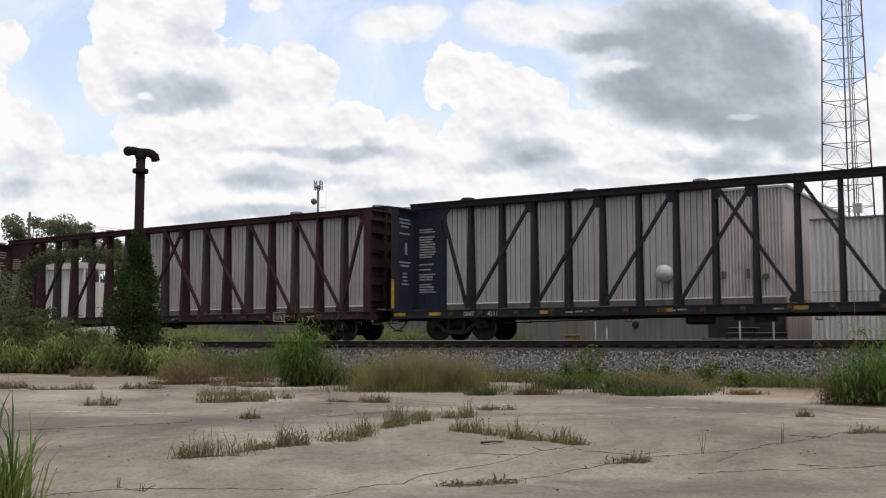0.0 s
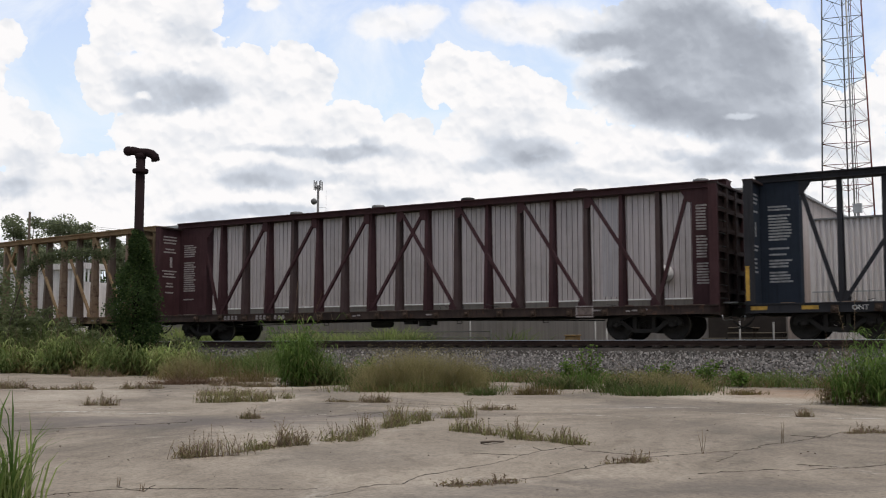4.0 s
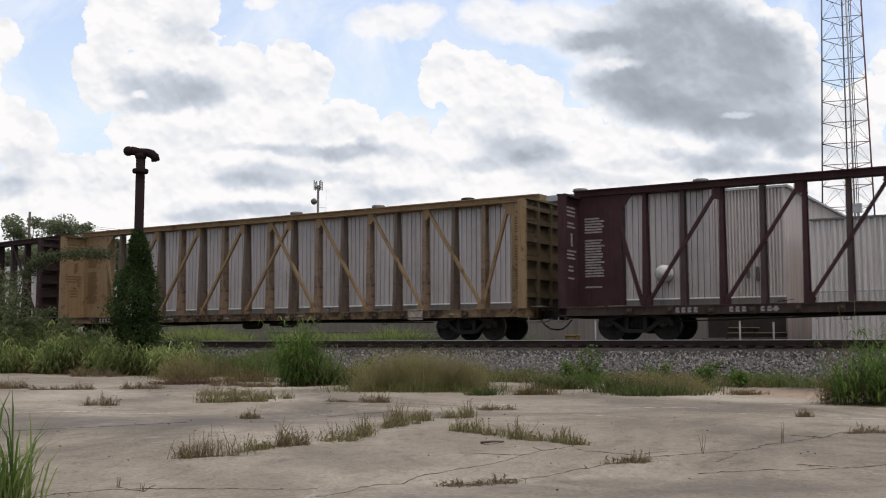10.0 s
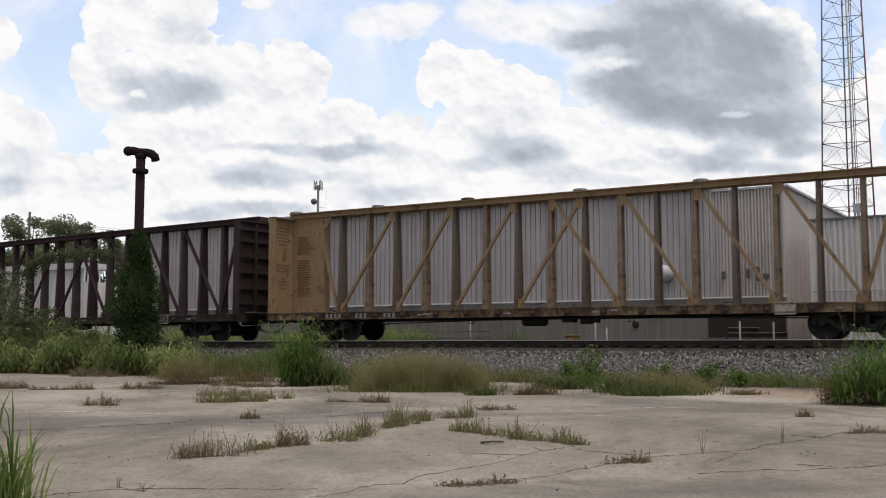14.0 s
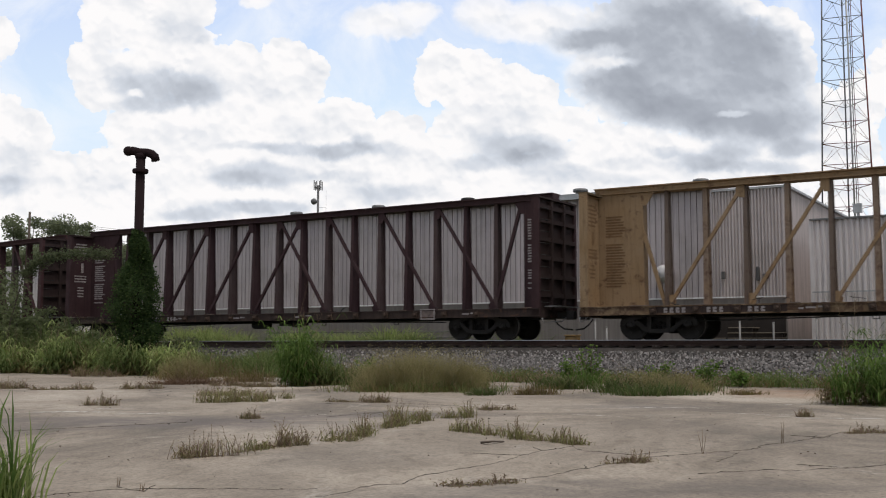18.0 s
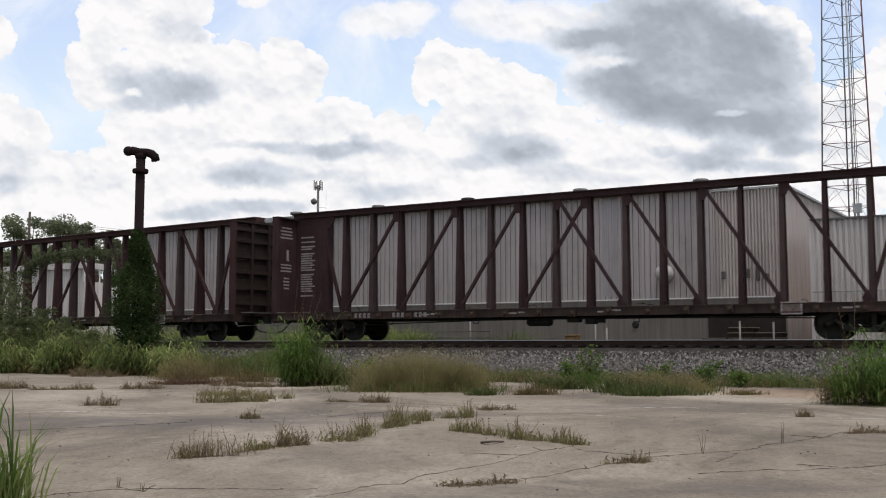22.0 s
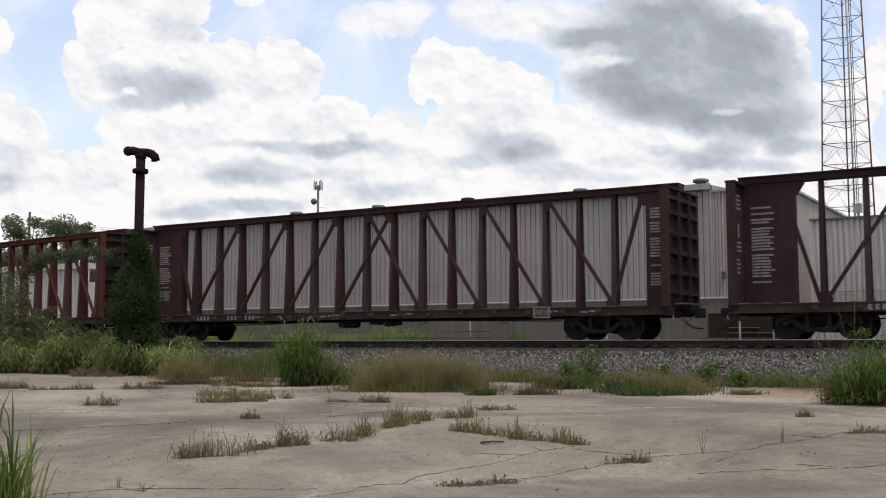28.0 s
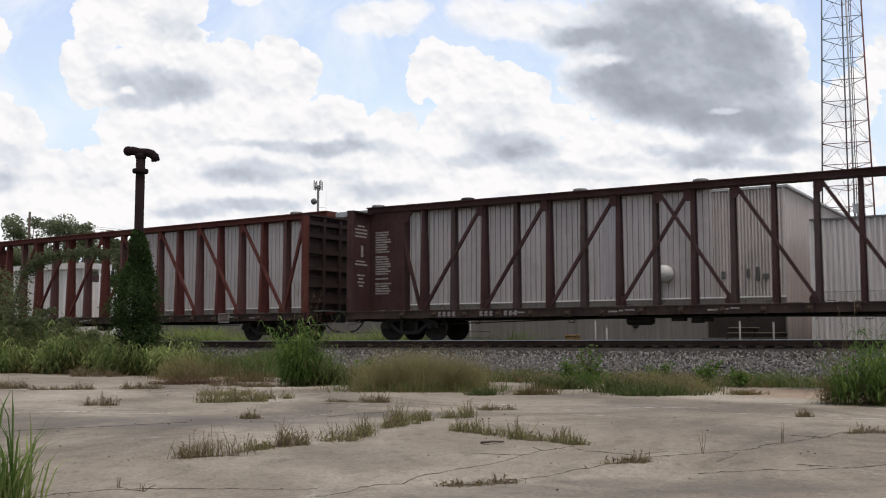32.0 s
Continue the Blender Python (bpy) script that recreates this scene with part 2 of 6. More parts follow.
def extruded(bm, outline, x0, x1):
    """A closed (y, z) outline drawn out from x0 to x1."""
    a = [bm.verts.new((x0, y, z)) for y, z in outline]
    b = [bm.verts.new((x1, y, z)) for y, z in outline]
    n = len(a)
    for i in range(n):
        bm.faces.new((a[i], a[(i + 1) % n], b[(i + 1) % n], b[i]))
    bm.faces.new(a[::-1])
    bm.faces.new(b)
    bmesh.ops.recalc_face_normals(bm, faces=bm.faces)
    return bm


def plate(bm, outline, y0, y1):
    """A closed (x, z) outline as a plate between y0 and y1."""
    a = [bm.verts.new((x, y0, z)) for x, z in outline]
    b = [bm.verts.new((x, y1, z)) for x, z in outline]
    n = len(a)
    for i in range(n):
        bm.faces.new((a[i], a[(i + 1) % n], b[(i + 1) % n], b[i]))
    bm.faces.new(a[::-1])
    bm.faces.new(b)
    bmesh.ops.recalc_face_normals(bm, faces=bm.faces)
    return bm


def bevelled(bm, w=0.01):
    bmesh.ops.bevel(bm, geom=list(bm.edges), offset=w, segments=1, affect="EDGES", profile=0.7)
    return bm


def bar(bm, a, b, w, d, up=(0, 1, 0)):
    """A square bar from a to b: w wide across, d deep along up."""
    a, b, up = Vector(a), Vector(b), Vector(up)
    z = (b - a).normalized()
    y = (up - z * up.dot(z)).normalized()
    x = y.cross(z)
    vs = []
    for e in (a, b):
        for i, j in ((-1, -1), (1, -1), (1, 1), (-1, 1)):
            vs.append(bm.verts.new(e + x * i * w / 2 + y * j * d / 2))
    for q in ((3, 2, 1, 0), (4, 5, 6, 7), (0, 1, 5, 4), (1, 2, 6, 5), (2, 3, 7, 6), (3, 0, 4, 7)):
        bm.faces.new([vs[i] for i in q])


def tube(bm, pts, r, sides=8, r_end=None):
    """A round tube along points, tapering to r_end."""
    pts = [Vector(p) for p in pts]
    rings = []
    for i, p in enumerate(pts):
        d = (pts[min(i + 1, len(pts) - 1)] - pts[max(i - 1, 0)]).normalized()
        u = d.orthogonal().normalized() if i == 0 else (u - d * u.dot(d)).normalized()
        v = d.cross(u)
        rr = r + ((r if r_end is None else r_end) - r) * i / max(1, len(pts) - 1)
        rings.append([bm.verts.new(p + (u * math.cos(2 * math.pi * k / sides) + v * math.sin(2 * math.pi * k / sides)) * rr) for k in range(sides)])
    for a, b in zip(rings, rings[1:]):
        for k in range(sides):
            bm.faces.new((a[k], a[(k + 1) % sides], b[(k + 1) % sides], b[k])).smooth = True
    bm.faces.new(rings[0][::-1])
    bm.faces.new(rings[-1])


def lathe(bm, profile, axis="y", sides=24, slots=None):
    """Turns a profile of (radius, along) about an axis."""
    rings = []
    for r, h in profile:
        ring = []
        for k in range(sides):
            a = 2 * math.pi * k / sides
            c, s = r * math.cos(a), r * math.sin(a)
            ring.append(bm.verts.new((c, h, s) if axis == "y" else (c, s, h)))
        rings.append(ring)
    for i, (a, b) in enumerate(zip(rings, rings[1:])):
        for k in range(sides):
            f = bm.faces.new((a[k], a[(k + 1) % sides], b[(k + 1) % sides], b[k]))
            f.smooth = True
            if slots:
                f.material_index = slots[i]
    bm.faces.new(rings[0][::-1])
    bm.faces.new(rings[-1])
    bmesh.ops.recalc_face_normals(bm, faces=bm.faces)


def along(s, n, z=0.0, rz=0.0):
    """A pose by the track: s metres along it, n metres from its middle towards the lot."""
    a = radians(TURN)
    return pose(s * math.cos(a) + n * math.sin(a), TRACK + s * math.sin(a) - n * math.cos(a), z, 0, 0, TURN + rz)


def by_track(x, y):
    """The reverse of along(): s and n of a place."""
    a = radians(TURN)
    dx, dy = x, y - TRACK
    return dx * math.cos(a) + dy * math.sin(a), dx * math.sin(a) - dy * math.cos(a)


BEND, BEND_START, BEND_END = 0.005, -2.5, -32.0     # the track curves gently away from the lot, then runs straight again


def centre_line(s):
    """Where the middle of the track lies at s metres along it, as straight s and n, and how far it has turned."""
    if s >= BEND_START:
        return s, 0.0, 0.0
    turn = BEND * (BEND_START - max(s, BEND_END))
    rest = max(0.0, BEND_END - s)
    return BEND_START - math.sin(turn) / BEND - rest * math.cos(turn), -(1 - math.cos(turn)) / BEND - rest * math.sin(turn), turn


def on_track(s, n=0.0, z=0.0, rz=0.0):
    """As along(), but following the curve."""
    a, b, turn = centre_line(s)
    return along(a - n * math.sin(turn), b + n * math.cos(turn), z, -math.degrees(turn) + rz)


def sweep(bm, outline, s0, s1, step):
    """A closed (n, z) outline drawn along the track."""
    rings = []
    count = int((s1 - s0) / step)
    for i in range(count + 1):
        s = s0 + (s1 - s0) * i / count
        rings.append([bm.verts.new(on_track(s, n, z).translation) for n, z in outline])
    k = len(outline)
    for a, b in zip(rings, rings[1:]):
        for i in range(k):
            bm.faces.new((a[i], a[(i + 1) % k], b[(i + 1) % k], b[i]))
    bm.faces.new(rings[0][::-1])
    bm.faces.new(rings[-1])
    bmesh.ops.recalc_face_normals(bm, faces=bm.faces)
    return bm


rnd = random.Random(7)

# ---- train: six centre-beam flat cars ----
LENGTH = 23.07                  # over the end walls
BAY, FIRST = 1.2255, 2.40       # posts
HALF = 1.40                     # half the width
TOP, SILL, DECK = 4.925, 0.775, 0.97
WALL_TOP = 4.62
WEB_REAR, WEB_FRONT = 1.6, 1.12   # solid web beside each end wall
WHEEL_R, AXLES = 0.457, 1.778
BOGIES = (2.42, LENGTH - 2.42)


def wheelset_mesh():
    bm = bmesh.new()
    for side in (-1, 1):
        w = bmesh.new()
        prof = [(0.10, 0.66), (0.14, 0.66), (0.16, 0.68), (0.36, 0.70), (0.40, 0.675), (0.482, 0.675), (0.482, 0.705), (0.46, 0.715), (WHEEL_R, 0.805), (0.42, 0.805), (0.39, 0.775), (0.2, 0.75), (0.14, 0.81), (0.10, 0.81)]
        lathe(w, [(r, h * side) for r, h in prof], slots=[0, 0, 0, 0, 0, 0, 0, 1, 0, 0, 0, 0, 0])
        for k in range(5):
            a = 2 * math.pi * k / 5
            box(w, -0.03, 0.03, min(0.74 * side, 0.79 * side), max(0.74 * side, 0.79 * side), 0.24, 0.34, Matrix.Rotation(a, 4, "Y"))
        tmp = bpy.data.meshes.new("w")
        w.to_mesh(tmp)
        w.free()
        bm.from_mesh(tmp)
        bpy.data.meshes.remove(tmp)
    lathe(bm, [(0.08, -1.0), (0.085, -0.9), (0.085, 0.9), (0.08, 1.0)], sides=12)
    return mesh_of("wheelset", bm, TRUCK_STEEL, TREAD)


def side_frame_mesh():
    """The cast side of a three-piece truck: an arched beam with two openings and jaws over the axle boxes."""
    bm = bmesh.new()
    h = AXLES / 2
    pts_top = [(-h - 0.24, 0.42), (-h - 0.2, 0.60), (-h + 0.12, 0.66), (-0.42, 0.76), (0.42, 0.76), (h - 0.12, 0.66), (h + 0.2, 0.60), (h + 0.24, 0.42)]
    for (a, b) in zip(pts_top, pts_top[1:]):
        bar(bm, (a[0], 0, a[1]), (b[0], 0, b[1]), 0.13, 0.16)
    low = [(-h + 0.14, 0.56), (-0.36, 0.27), (0.36, 0.27), (h - 0.14, 0.56)]
    for a, b in zip(low, low[1:]):
        bar(bm, (a[0], 0, a[1]), (b[0], 0, b[1]), 0.12, 0.15)
    for x in (-0.30, 0.30):
        bar(bm, (x, 0, 0.25), (x, 0, 0.78), 0.12, 0.16)
    for x in (-h, h):
        box(bm, x - 0.13, x + 0.13, -0.1, 0.1, 0.42, 0.62)
    return mesh_of("side_frame", bm, TRUCK_STEEL)


def spring_mesh():
    bm = bmesh.new()
    for x in (-0.16, 0.0, 0.16):
        pts = [(x + 0.06 * math.cos(a * 0.9), 0.06 * math.sin(a * 0.9), 0.32 + 0.0085 * a) for a in range(0, 29)]
        tube(bm, pts, 0.016, 5)
    return mesh_of("springs", bm, TRUCK_STEEL)


def bearing_mesh():
    bm = bmesh.new()
    lathe(bm, [(0.04, -0.02), (0.075, -0.02), (0.085, 0.0), (0.1, 0.02), (0.1, 0.16)], sides=12)
    return mesh_of("bearing_cap", bm, TRUCK_STEEL)


WHEELSET, SIDE_FRAME, SPRINGS, BEARING = wheelset_mesh(), side_frame_mesh(), spring_mesh(), bearing_mesh()
WHEELSETS = []


def truck(car, x):
    bm = boxes((-0.18, 0.18, -0.95, 0.95, 0.42, 0.68), (-0.3, 0.3, -0.35, 0.35, 0.6, 0.76))
    t = part("truck", bm, TRUCK_STEEL, car, "dusty cast steel two-axle truck")
    t.matrix_basis = pose(x, 0, 0)
    for y in (-1.0, 1.0):
        piece("side_frame", SIDE_FRAME, t, pose(0, y, 0))
        piece("spring_nest", SPRINGS, t, pose(0, y, 0))
        for k in (-1, 1):
            piece("bearing_cap", BEARING, t, pose(k * AXLES / 2, y * 1.12, WHEEL_R, 0, 0, 0 if y < 0 else 180))
    for k in (-1, 1):
        w = piece("wheelset", WHEELSET, t, pose(k * AXLES / 2, 0, WHEEL_R))
        WHEELSETS.append((w, k * AXLES / 2))
    part("brake_beam", boxes((-0.62, -0.54, -0.8, 0.8, 0.3, 0.4), (0.54, 0.62, -0.8, 0.8, 0.3, 0.4)), TRUCK_STEEL, t)


def text_rows(bm, x0, x1, z0, z1, y, rows, seed, gap=0.5, ragged=0.35, words=True):
    """Lines of lettering too small to read, as short plain bars on a plate that faces the lot."""
    r = random.Random(seed)
    h = (z1 - z0) / rows
    for i in range(rows):
        if r.random() < 0.12:
            continue
        z = z1 - (i + 0.5) * h
        end = x1 - r.random() * ragged * (x1 - x0)
        x = x0
        while x < end - 0.02:
            w = min((0.10 + 0.16 * r.random()) if words else 9, end - x)
            box(bm, x, x + w, y - 0.003, y, z - h * gap / 2, z + h * gap / 2)
            x += w + 0.028


def lettering(words, size, x, y, z):
    """Words that can be read, in the built-in font, as a thin mesh that faces the lot."""
    curve = bpy.data.curves.new("letters", "FONT")
    curve.body, curve.size, curve.extrude, curve.resolution_u = words, size, 0.0012, 2
    ob = bpy.data.objects.new("letters", curve)
    data = bpy.data.meshes.new_from_object(ob)
    bm = bmesh.new()
    bm.from_mesh(data)
    bmesh.ops.transform(bm, matrix=pose(x, y, z, 90, 0, 0), verts=bm.verts)
    bpy.data.objects.remove(ob)
    bpy.data.curves.remove(curve)
    bpy.data.meshes.remove(data)
    return bm


def end_text(bm, x, y0, y1, z0, z1, rows, seed, gap=0.45):
    """The same on a plate that faces along the track."""
    r = random.Random(seed)
    h = (z1 - z0) / rows
    for i in range(rows):
        if r.random() < 0.15:
            continue
        z = z1 - (i + 0.5) * h
        m = (y0 + y1) / 2
        half = (y1 - y0) / 2 * (0.55 + 0.45 * r.random())
        box(bm, x, x + 0.003, m - half, m + half, z - h * gap / 2, z + h * gap / 2)


def post_mesh(paint, wide=0.16, foot=0.2):
    """A tapered H-section post, deeper at its foot."""
    bm = bmesh.new()
    rings = []
    for z, d, w in ((DECK, foot, wide * 0.5), (DECK + 0.9, foot * 0.9, wide * 0.48), (TOP - 0.26, 0.13, wide * 0.44)):
        t = 0.03
        o = ((-w, -d), (w, -d), (w, -d + t), (0.02, -d + t), (0.02, d - t), (w, d - t), (w, d), (-w, d), (-w, d - t), (-0.02, d - t), (-0.02, -d + t), (-w, -d + t))
        rings.append([bm.verts.new((x, y, z)) for x, y in o])
    for a, b in zip(rings, rings[1:]):
        for i in range(12):
            bm.faces.new((a[i], a[(i + 1) % 12], b[(i + 1) % 12], b[i]))
    bmesh.ops.recalc_face_normals(bm, faces=bm.faces)
    return mesh_of("post", bm, paint)


def winch_mesh():
    bm = bmesh.new()
    box(bm, -0.09, 0.09, -0.05, 0.03, -0.10, 0.10)
    w = bmesh.new()
    lathe(w, [(0.035, -0.12), (0.06, -0.12), (0.06, -0.05), (0.045, -0.04), (0.045, 0.0)], sides=10)
    tmp = bpy.data.meshes.new("w")
    w.to_mesh(tmp)
    w.free()
    bm.from_mesh(tmp)
    bpy.data.meshes.remove(tmp)
    return mesh_of("tie_down_winch", bm, WINCH)


WINCH_MESH = winch_mesh()
MARK = mesh_of("mark", plate(bmesh.new(), ((0, 0), (0.11, 0), (0.11, 0.065), (0.045, 0.065), (0.045, 0.085), (0.11, 0.085), (0.11, 0.155), (0, 0.155)), -0.003, 0), STENCIL_BLUE)
MARK_FADED = MARK.copy()
MARK_FADED.materials[0] = STENCIL_FADED
CROSS_BEARER = mesh_of("cross_bearer", boxes((-0.03, 0.03, -1.34, -0.34, 0.765, 0.92)), BLACK_STEEL)


def rung_mesh():
    bm = bmesh.new()
    tube(bm, [(-0.04, -HALF + 0.12, 0), (0.07, -HALF + 0.12, 0), (0.07, -HALF + 0.55, 0), (-0.04, -HALF + 0.55, 0)], 0.012, 6)
    return mesh_of("rung", bm, BLACK_STEEL)


RUNG = rung_mesh()


def centre_beam_car(k, label, paint, inner, sill_paint, ink, marks=None, reflect=False, seed=0, end_paint=None, edge_paint=None, post_paint=None, post_dark=None, rear=WEB_REAR):
    """One car; its own x runs along the track from its rear end, y away from the lot, z up from the rail."""
    r = random.Random(seed)
    car = base("centre_beam_flat_car", along(-k * 24.3, 0, RAIL), label, "freight car", "cars of the train")
    P = lambda name, bm, mat=paint, label="": part(name, bm, mat, car, label)
    # underframe
    P("centre_sill", boxes((0.3, LENGTH - 0.3, -0.33, 0.33, 0.70, 0.95), (0.3, LENGTH - 0.3, -0.42, 0.42, 0.68, 0.71)), BLACK_STEEL)
    P("deck", boxes((0.15, LENGTH - 0.15, -HALF + 0.06, HALF - 0.06, DECK - 0.06, DECK)), sill_paint)
    for y in (-1, 1):
        f = lambda v: (HALF + v) * y
        o = ((f(0.03), SILL - 0.03), (f(0.03), SILL + 0.005), (f(0), SILL + 0.005), (f(0), DECK + 0.015), (f(0.03), DECK + 0.015), (f(0.03), DECK + 0.045),
             (f(-0.12), DECK + 0.045), (f(-0.12), DECK + 0.015), (f(-0.05), DECK + 0.015), (f(-0.05), SILL + 0.005), (f(-0.12), SILL + 0.005), (f(-0.12), SILL - 0.03))
        P("side_sill", extruded(bmesh.new(), o, 0.0, LENGTH), sill_paint, "scuffed side sill")
        lip = bmesh.new()
        x = 0.3
        while x < LENGTH - 0.6:
            w = r.uniform(0.1, 0.7)
            if r.random() < 0.55:
                box(lip, x, x + w, *sorted((f(-0.02), f(0.034))), DECK + 0.044, DECK + 0.044 + r.uniform(0.006, 0.03))
            x += w + r.uniform(0.05, 0.35)
        tagged(P("worn_lip", lip, LIP_RUST), kind="stuff")
    for i in range(17):
        x = 1.2 + i * (LENGTH - 2.4) / 16
        for y in (-1, 1):
            piece("cross_bearer", CROSS_BEARER, car, pose(x, 0, 0, 0, 0, 0 if y < 0 else 180))
    for i in range(16):
        x = FIRST + i * BAY
        for y in (-1, 1):
            piece("tie_down_winch", WINCH_MESH, car, pose(x + r.uniform(-0.06, 0.06), (HALF + 0.03) * y, DECK - 0.09 - r.random() * 0.05, 0, r.uniform(-12, 12), 0 if y < 0 else 180) @ Matrix.Diagonal((1.1, 1.1, 1.1, 1)))
    # brake gear under the floor
    bm = bmesh.new()
    tube(bm, [(3.7, -1.12, 0.55), (9.5, -1.0, 0.67), (13.0, -1.0, 0.69), (19.4, -1.12, 0.60)], 0.019, 6)
    P("brake_rod", bm, BLACK_STEEL)
    for x in (5.2, 8.6, 14.2, 17.4):
        bm = bmesh.new()
        tube(bm, [(x - 0.09, -1.2, 0.76), (x - 0.09, -1.2, 0.55), (x + 0.09, -1.2, 0.55), (x + 0.09, -1.2, 0.76)], 0.017, 6)
        P("hanger_stirrup", bm, BLACK_STEEL)
    bm = bmesh.new()
    lathe(bm, [(0.04, -0.5), (0.12, -0.47), (0.15, -0.4), (0.15, 0.3), (0.12, 0.38), (0.04, 0.4)], sides=14)
    bmesh.ops.transform(bm, matrix=pose(10.6, -0.6, 0.60, 0, 0, 90), verts=bm.verts)
    P("air_reservoir", bm, BLACK_STEEL)
    bm = boxes((12.3, 12.62, -0.75, -0.45, 0.50, 0.70), (12.62, 12.9, -0.7, -0.5, 0.54, 0.66), (11.7, 12.1, -0.8, -0.5, 0.56, 0.72))
    P("brake_valve", bm, BLACK_STEEL)
    # centre beam
    broad = post_mesh(post_paint or paint)
    slim = post_mesh(post_dark or paint, 0.135, 0.25)
    for i in range(16):
        piece("post", broad if i % 2 else slim, car, pose(FIRST + i * BAY, 0, 0))
    half = ((0.31, TOP - 0.08), (0.31, TOP - 0.115), (0.235, TOP - 0.125), (0.22, TOP - 0.245), (0.265, TOP - 0.255), (0.265, TOP - 0.285), (0.13, TOP - 0.285))
    o = [(-y, z) for y, z in half[::-1]] + list(half)
    P("top_chord", extruded(bmesh.new(), o, 0.05, LENGTH - 0.05))
    low = boxes((0.1, LENGTH - 0.1, -0.3, 0.3, DECK + 0.005, DECK + 0.09))
    P("bottom_chord", low)
    zl, zh = DECK + 0.12, TOP - 0.36
    post_x = lambda i: FIRST + i * BAY
    for a, b in ((0, 2), (2, 4), (4, 6), (6, 8), (9, 7), (11, 9), (13, 11), (15, 13)):
        bm = bmesh.new()
        y = -0.17
        d = 1 if b > a else -1
        lean = 0.09 if d < 0 else 0.0
        bar(bm, (post_x(a) + 0.08 * d + lean, y, zl), (post_x(b) - 0.1 * d + lean, y + 0.03, zh), 0.10, 0.10)
        P("diagonal", bm)
        for x, z, e in ((post_x(a), zl, 1), (post_x(b), zh, -1)):
            o = [(x + d * e * u, z + e * w) for u, w in ((0.0, -0.1), (0.24, -0.1), (0.27, 0.10), (0.16, 0.30), (0.0, 0.30))]
            P("gusset", plate(bmesh.new(), o, -0.19, -0.14))
    for end in (0, 1):
        X = (lambda x: x) if end == 0 else (lambda x: LENGTH - x)
        bm = bmesh.new()
        bar(bm, (X(1.30), -0.135, zh), (X(FIRST - 0.08), -0.145, zl), 0.11, 0.09)
        P("diagonal", bm)
        # solid web between the end wall and the first open bay
        web = rear if end == 0 else WEB_FRONT
        xe = X(web)
        x0, x1 = sorted((X(0.16), X(web - 0.05)))
        for y in (-0.19, 0.12):
            P("web_plate", boxes((x0, x1, y, y + 0.07, DECK + 0.09, TOP - 0.29)), inner)
        P("web_edge", boxes((xe - 0.05, xe + 0.05, -0.2, 0.2, DECK + 0.09, TOP - 0.30)), inner)
        xs, d = X(web + 0.02), (1 if end == 0 else -1)
        P("corner_gusset", plate(bmesh.new(), [(xs + d * u, TOP - 0.3 + w) for u, w in ((0, 0), (0.40, 0), (0.14, -0.40), (0, -0.40))], -0.195, -0.14))
        # end wall: plate, side posts, ribs outside; front plate, ribs and caps darker than the sides
        bw = part("end_wall", boxes((min(X(0.10), X(0.15)), max(X(0.10), X(0.15)), -HALF + 0.1, HALF - 0.1, DECK, WALL_TOP - 0.06)), inner if end == 0 else end_paint or DARK_END, car, "full-height steel end wall")
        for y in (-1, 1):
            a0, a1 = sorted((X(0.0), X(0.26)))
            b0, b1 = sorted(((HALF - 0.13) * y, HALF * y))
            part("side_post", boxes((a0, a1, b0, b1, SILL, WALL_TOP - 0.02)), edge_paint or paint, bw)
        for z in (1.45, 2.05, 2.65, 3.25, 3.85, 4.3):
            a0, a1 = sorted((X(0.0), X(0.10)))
            part("rib", boxes((a0, a1, -HALF + 0.13, HALF - 0.13, z - 0.07, z + 0.07)), end_paint or DARK_END, bw)
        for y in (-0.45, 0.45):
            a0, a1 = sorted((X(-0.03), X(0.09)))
            part("stanchion", boxes((a0, a1, y - 0.06, y + 0.06, DECK, WALL_TOP - 0.1)), end_paint or DARK_END, bw)
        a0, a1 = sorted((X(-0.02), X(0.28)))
        part("end_cap", boxes((a0, a1, -HALF, HALF, WALL_TOP - 0.06, WALL_TOP)), end_paint or DARK_END, bw)
        for i in range(9):
            piece("rung", RUNG, bw, pose(X(-0.02), 0, 1.2 + 0.38 * i, 0, 0, 180 if end == 0 else 0) @ Matrix.Translation((0, 0 if end else 1.07, 0)))
        # end sill, coupler, hoses, platform, uncoupling lever
        a0, a1 = sorted((X(0.0), X(0.3)))
        P("end_sill", boxes((a0, a1, -HALF + 0.05, HALF - 0.05, SILL - 0.06, DECK)), sill_paint)
        d = -1 if end == 0 else 1
        bm = bmesh.new()
        x0 = X(0.0)
        a0, a1 = sorted((x0 - 0.3 * d, x0 + 0.42 * d))
        box(bm, a0, a1, -0.10, 0.10, 0.70, 0.90)
        a0, a1 = sorted((x0 + 0.36 * d, x0 + 0.63 * d))
        box(bm, a0, a1, -0.20 if d > 0 else -0.02, 0.02 if d > 0 else 0.2, 0.66, 0.95)
        P("coupler", bm, BLACK_STEEL)
        bm = bmesh.new()
        tube(bm, [(x0 + 0.02 * d, -0.35, 0.66), (x0 + 0.15 * d, -0.36, 0.50), (x0 + 0.35 * d, -0.33, 0.36), (x0 + 0.64 * d, -0.28, 0.33)], 0.026, 7)
        P("brake_hose", bm, BLACK_STEEL)
        bm = bmesh.new()
        tube(bm, [(x0 + 0.05 * d, -1.3, 0.70), (x0 + 0.08 * d, -1.25, 0.56), (x0 + 0.3 * d, -0.4, 0.60), (x0 + 0.32 * d, -0.15, 0.72)], 0.014, 6)
        P("uncoupling_lever", bm, GALV)
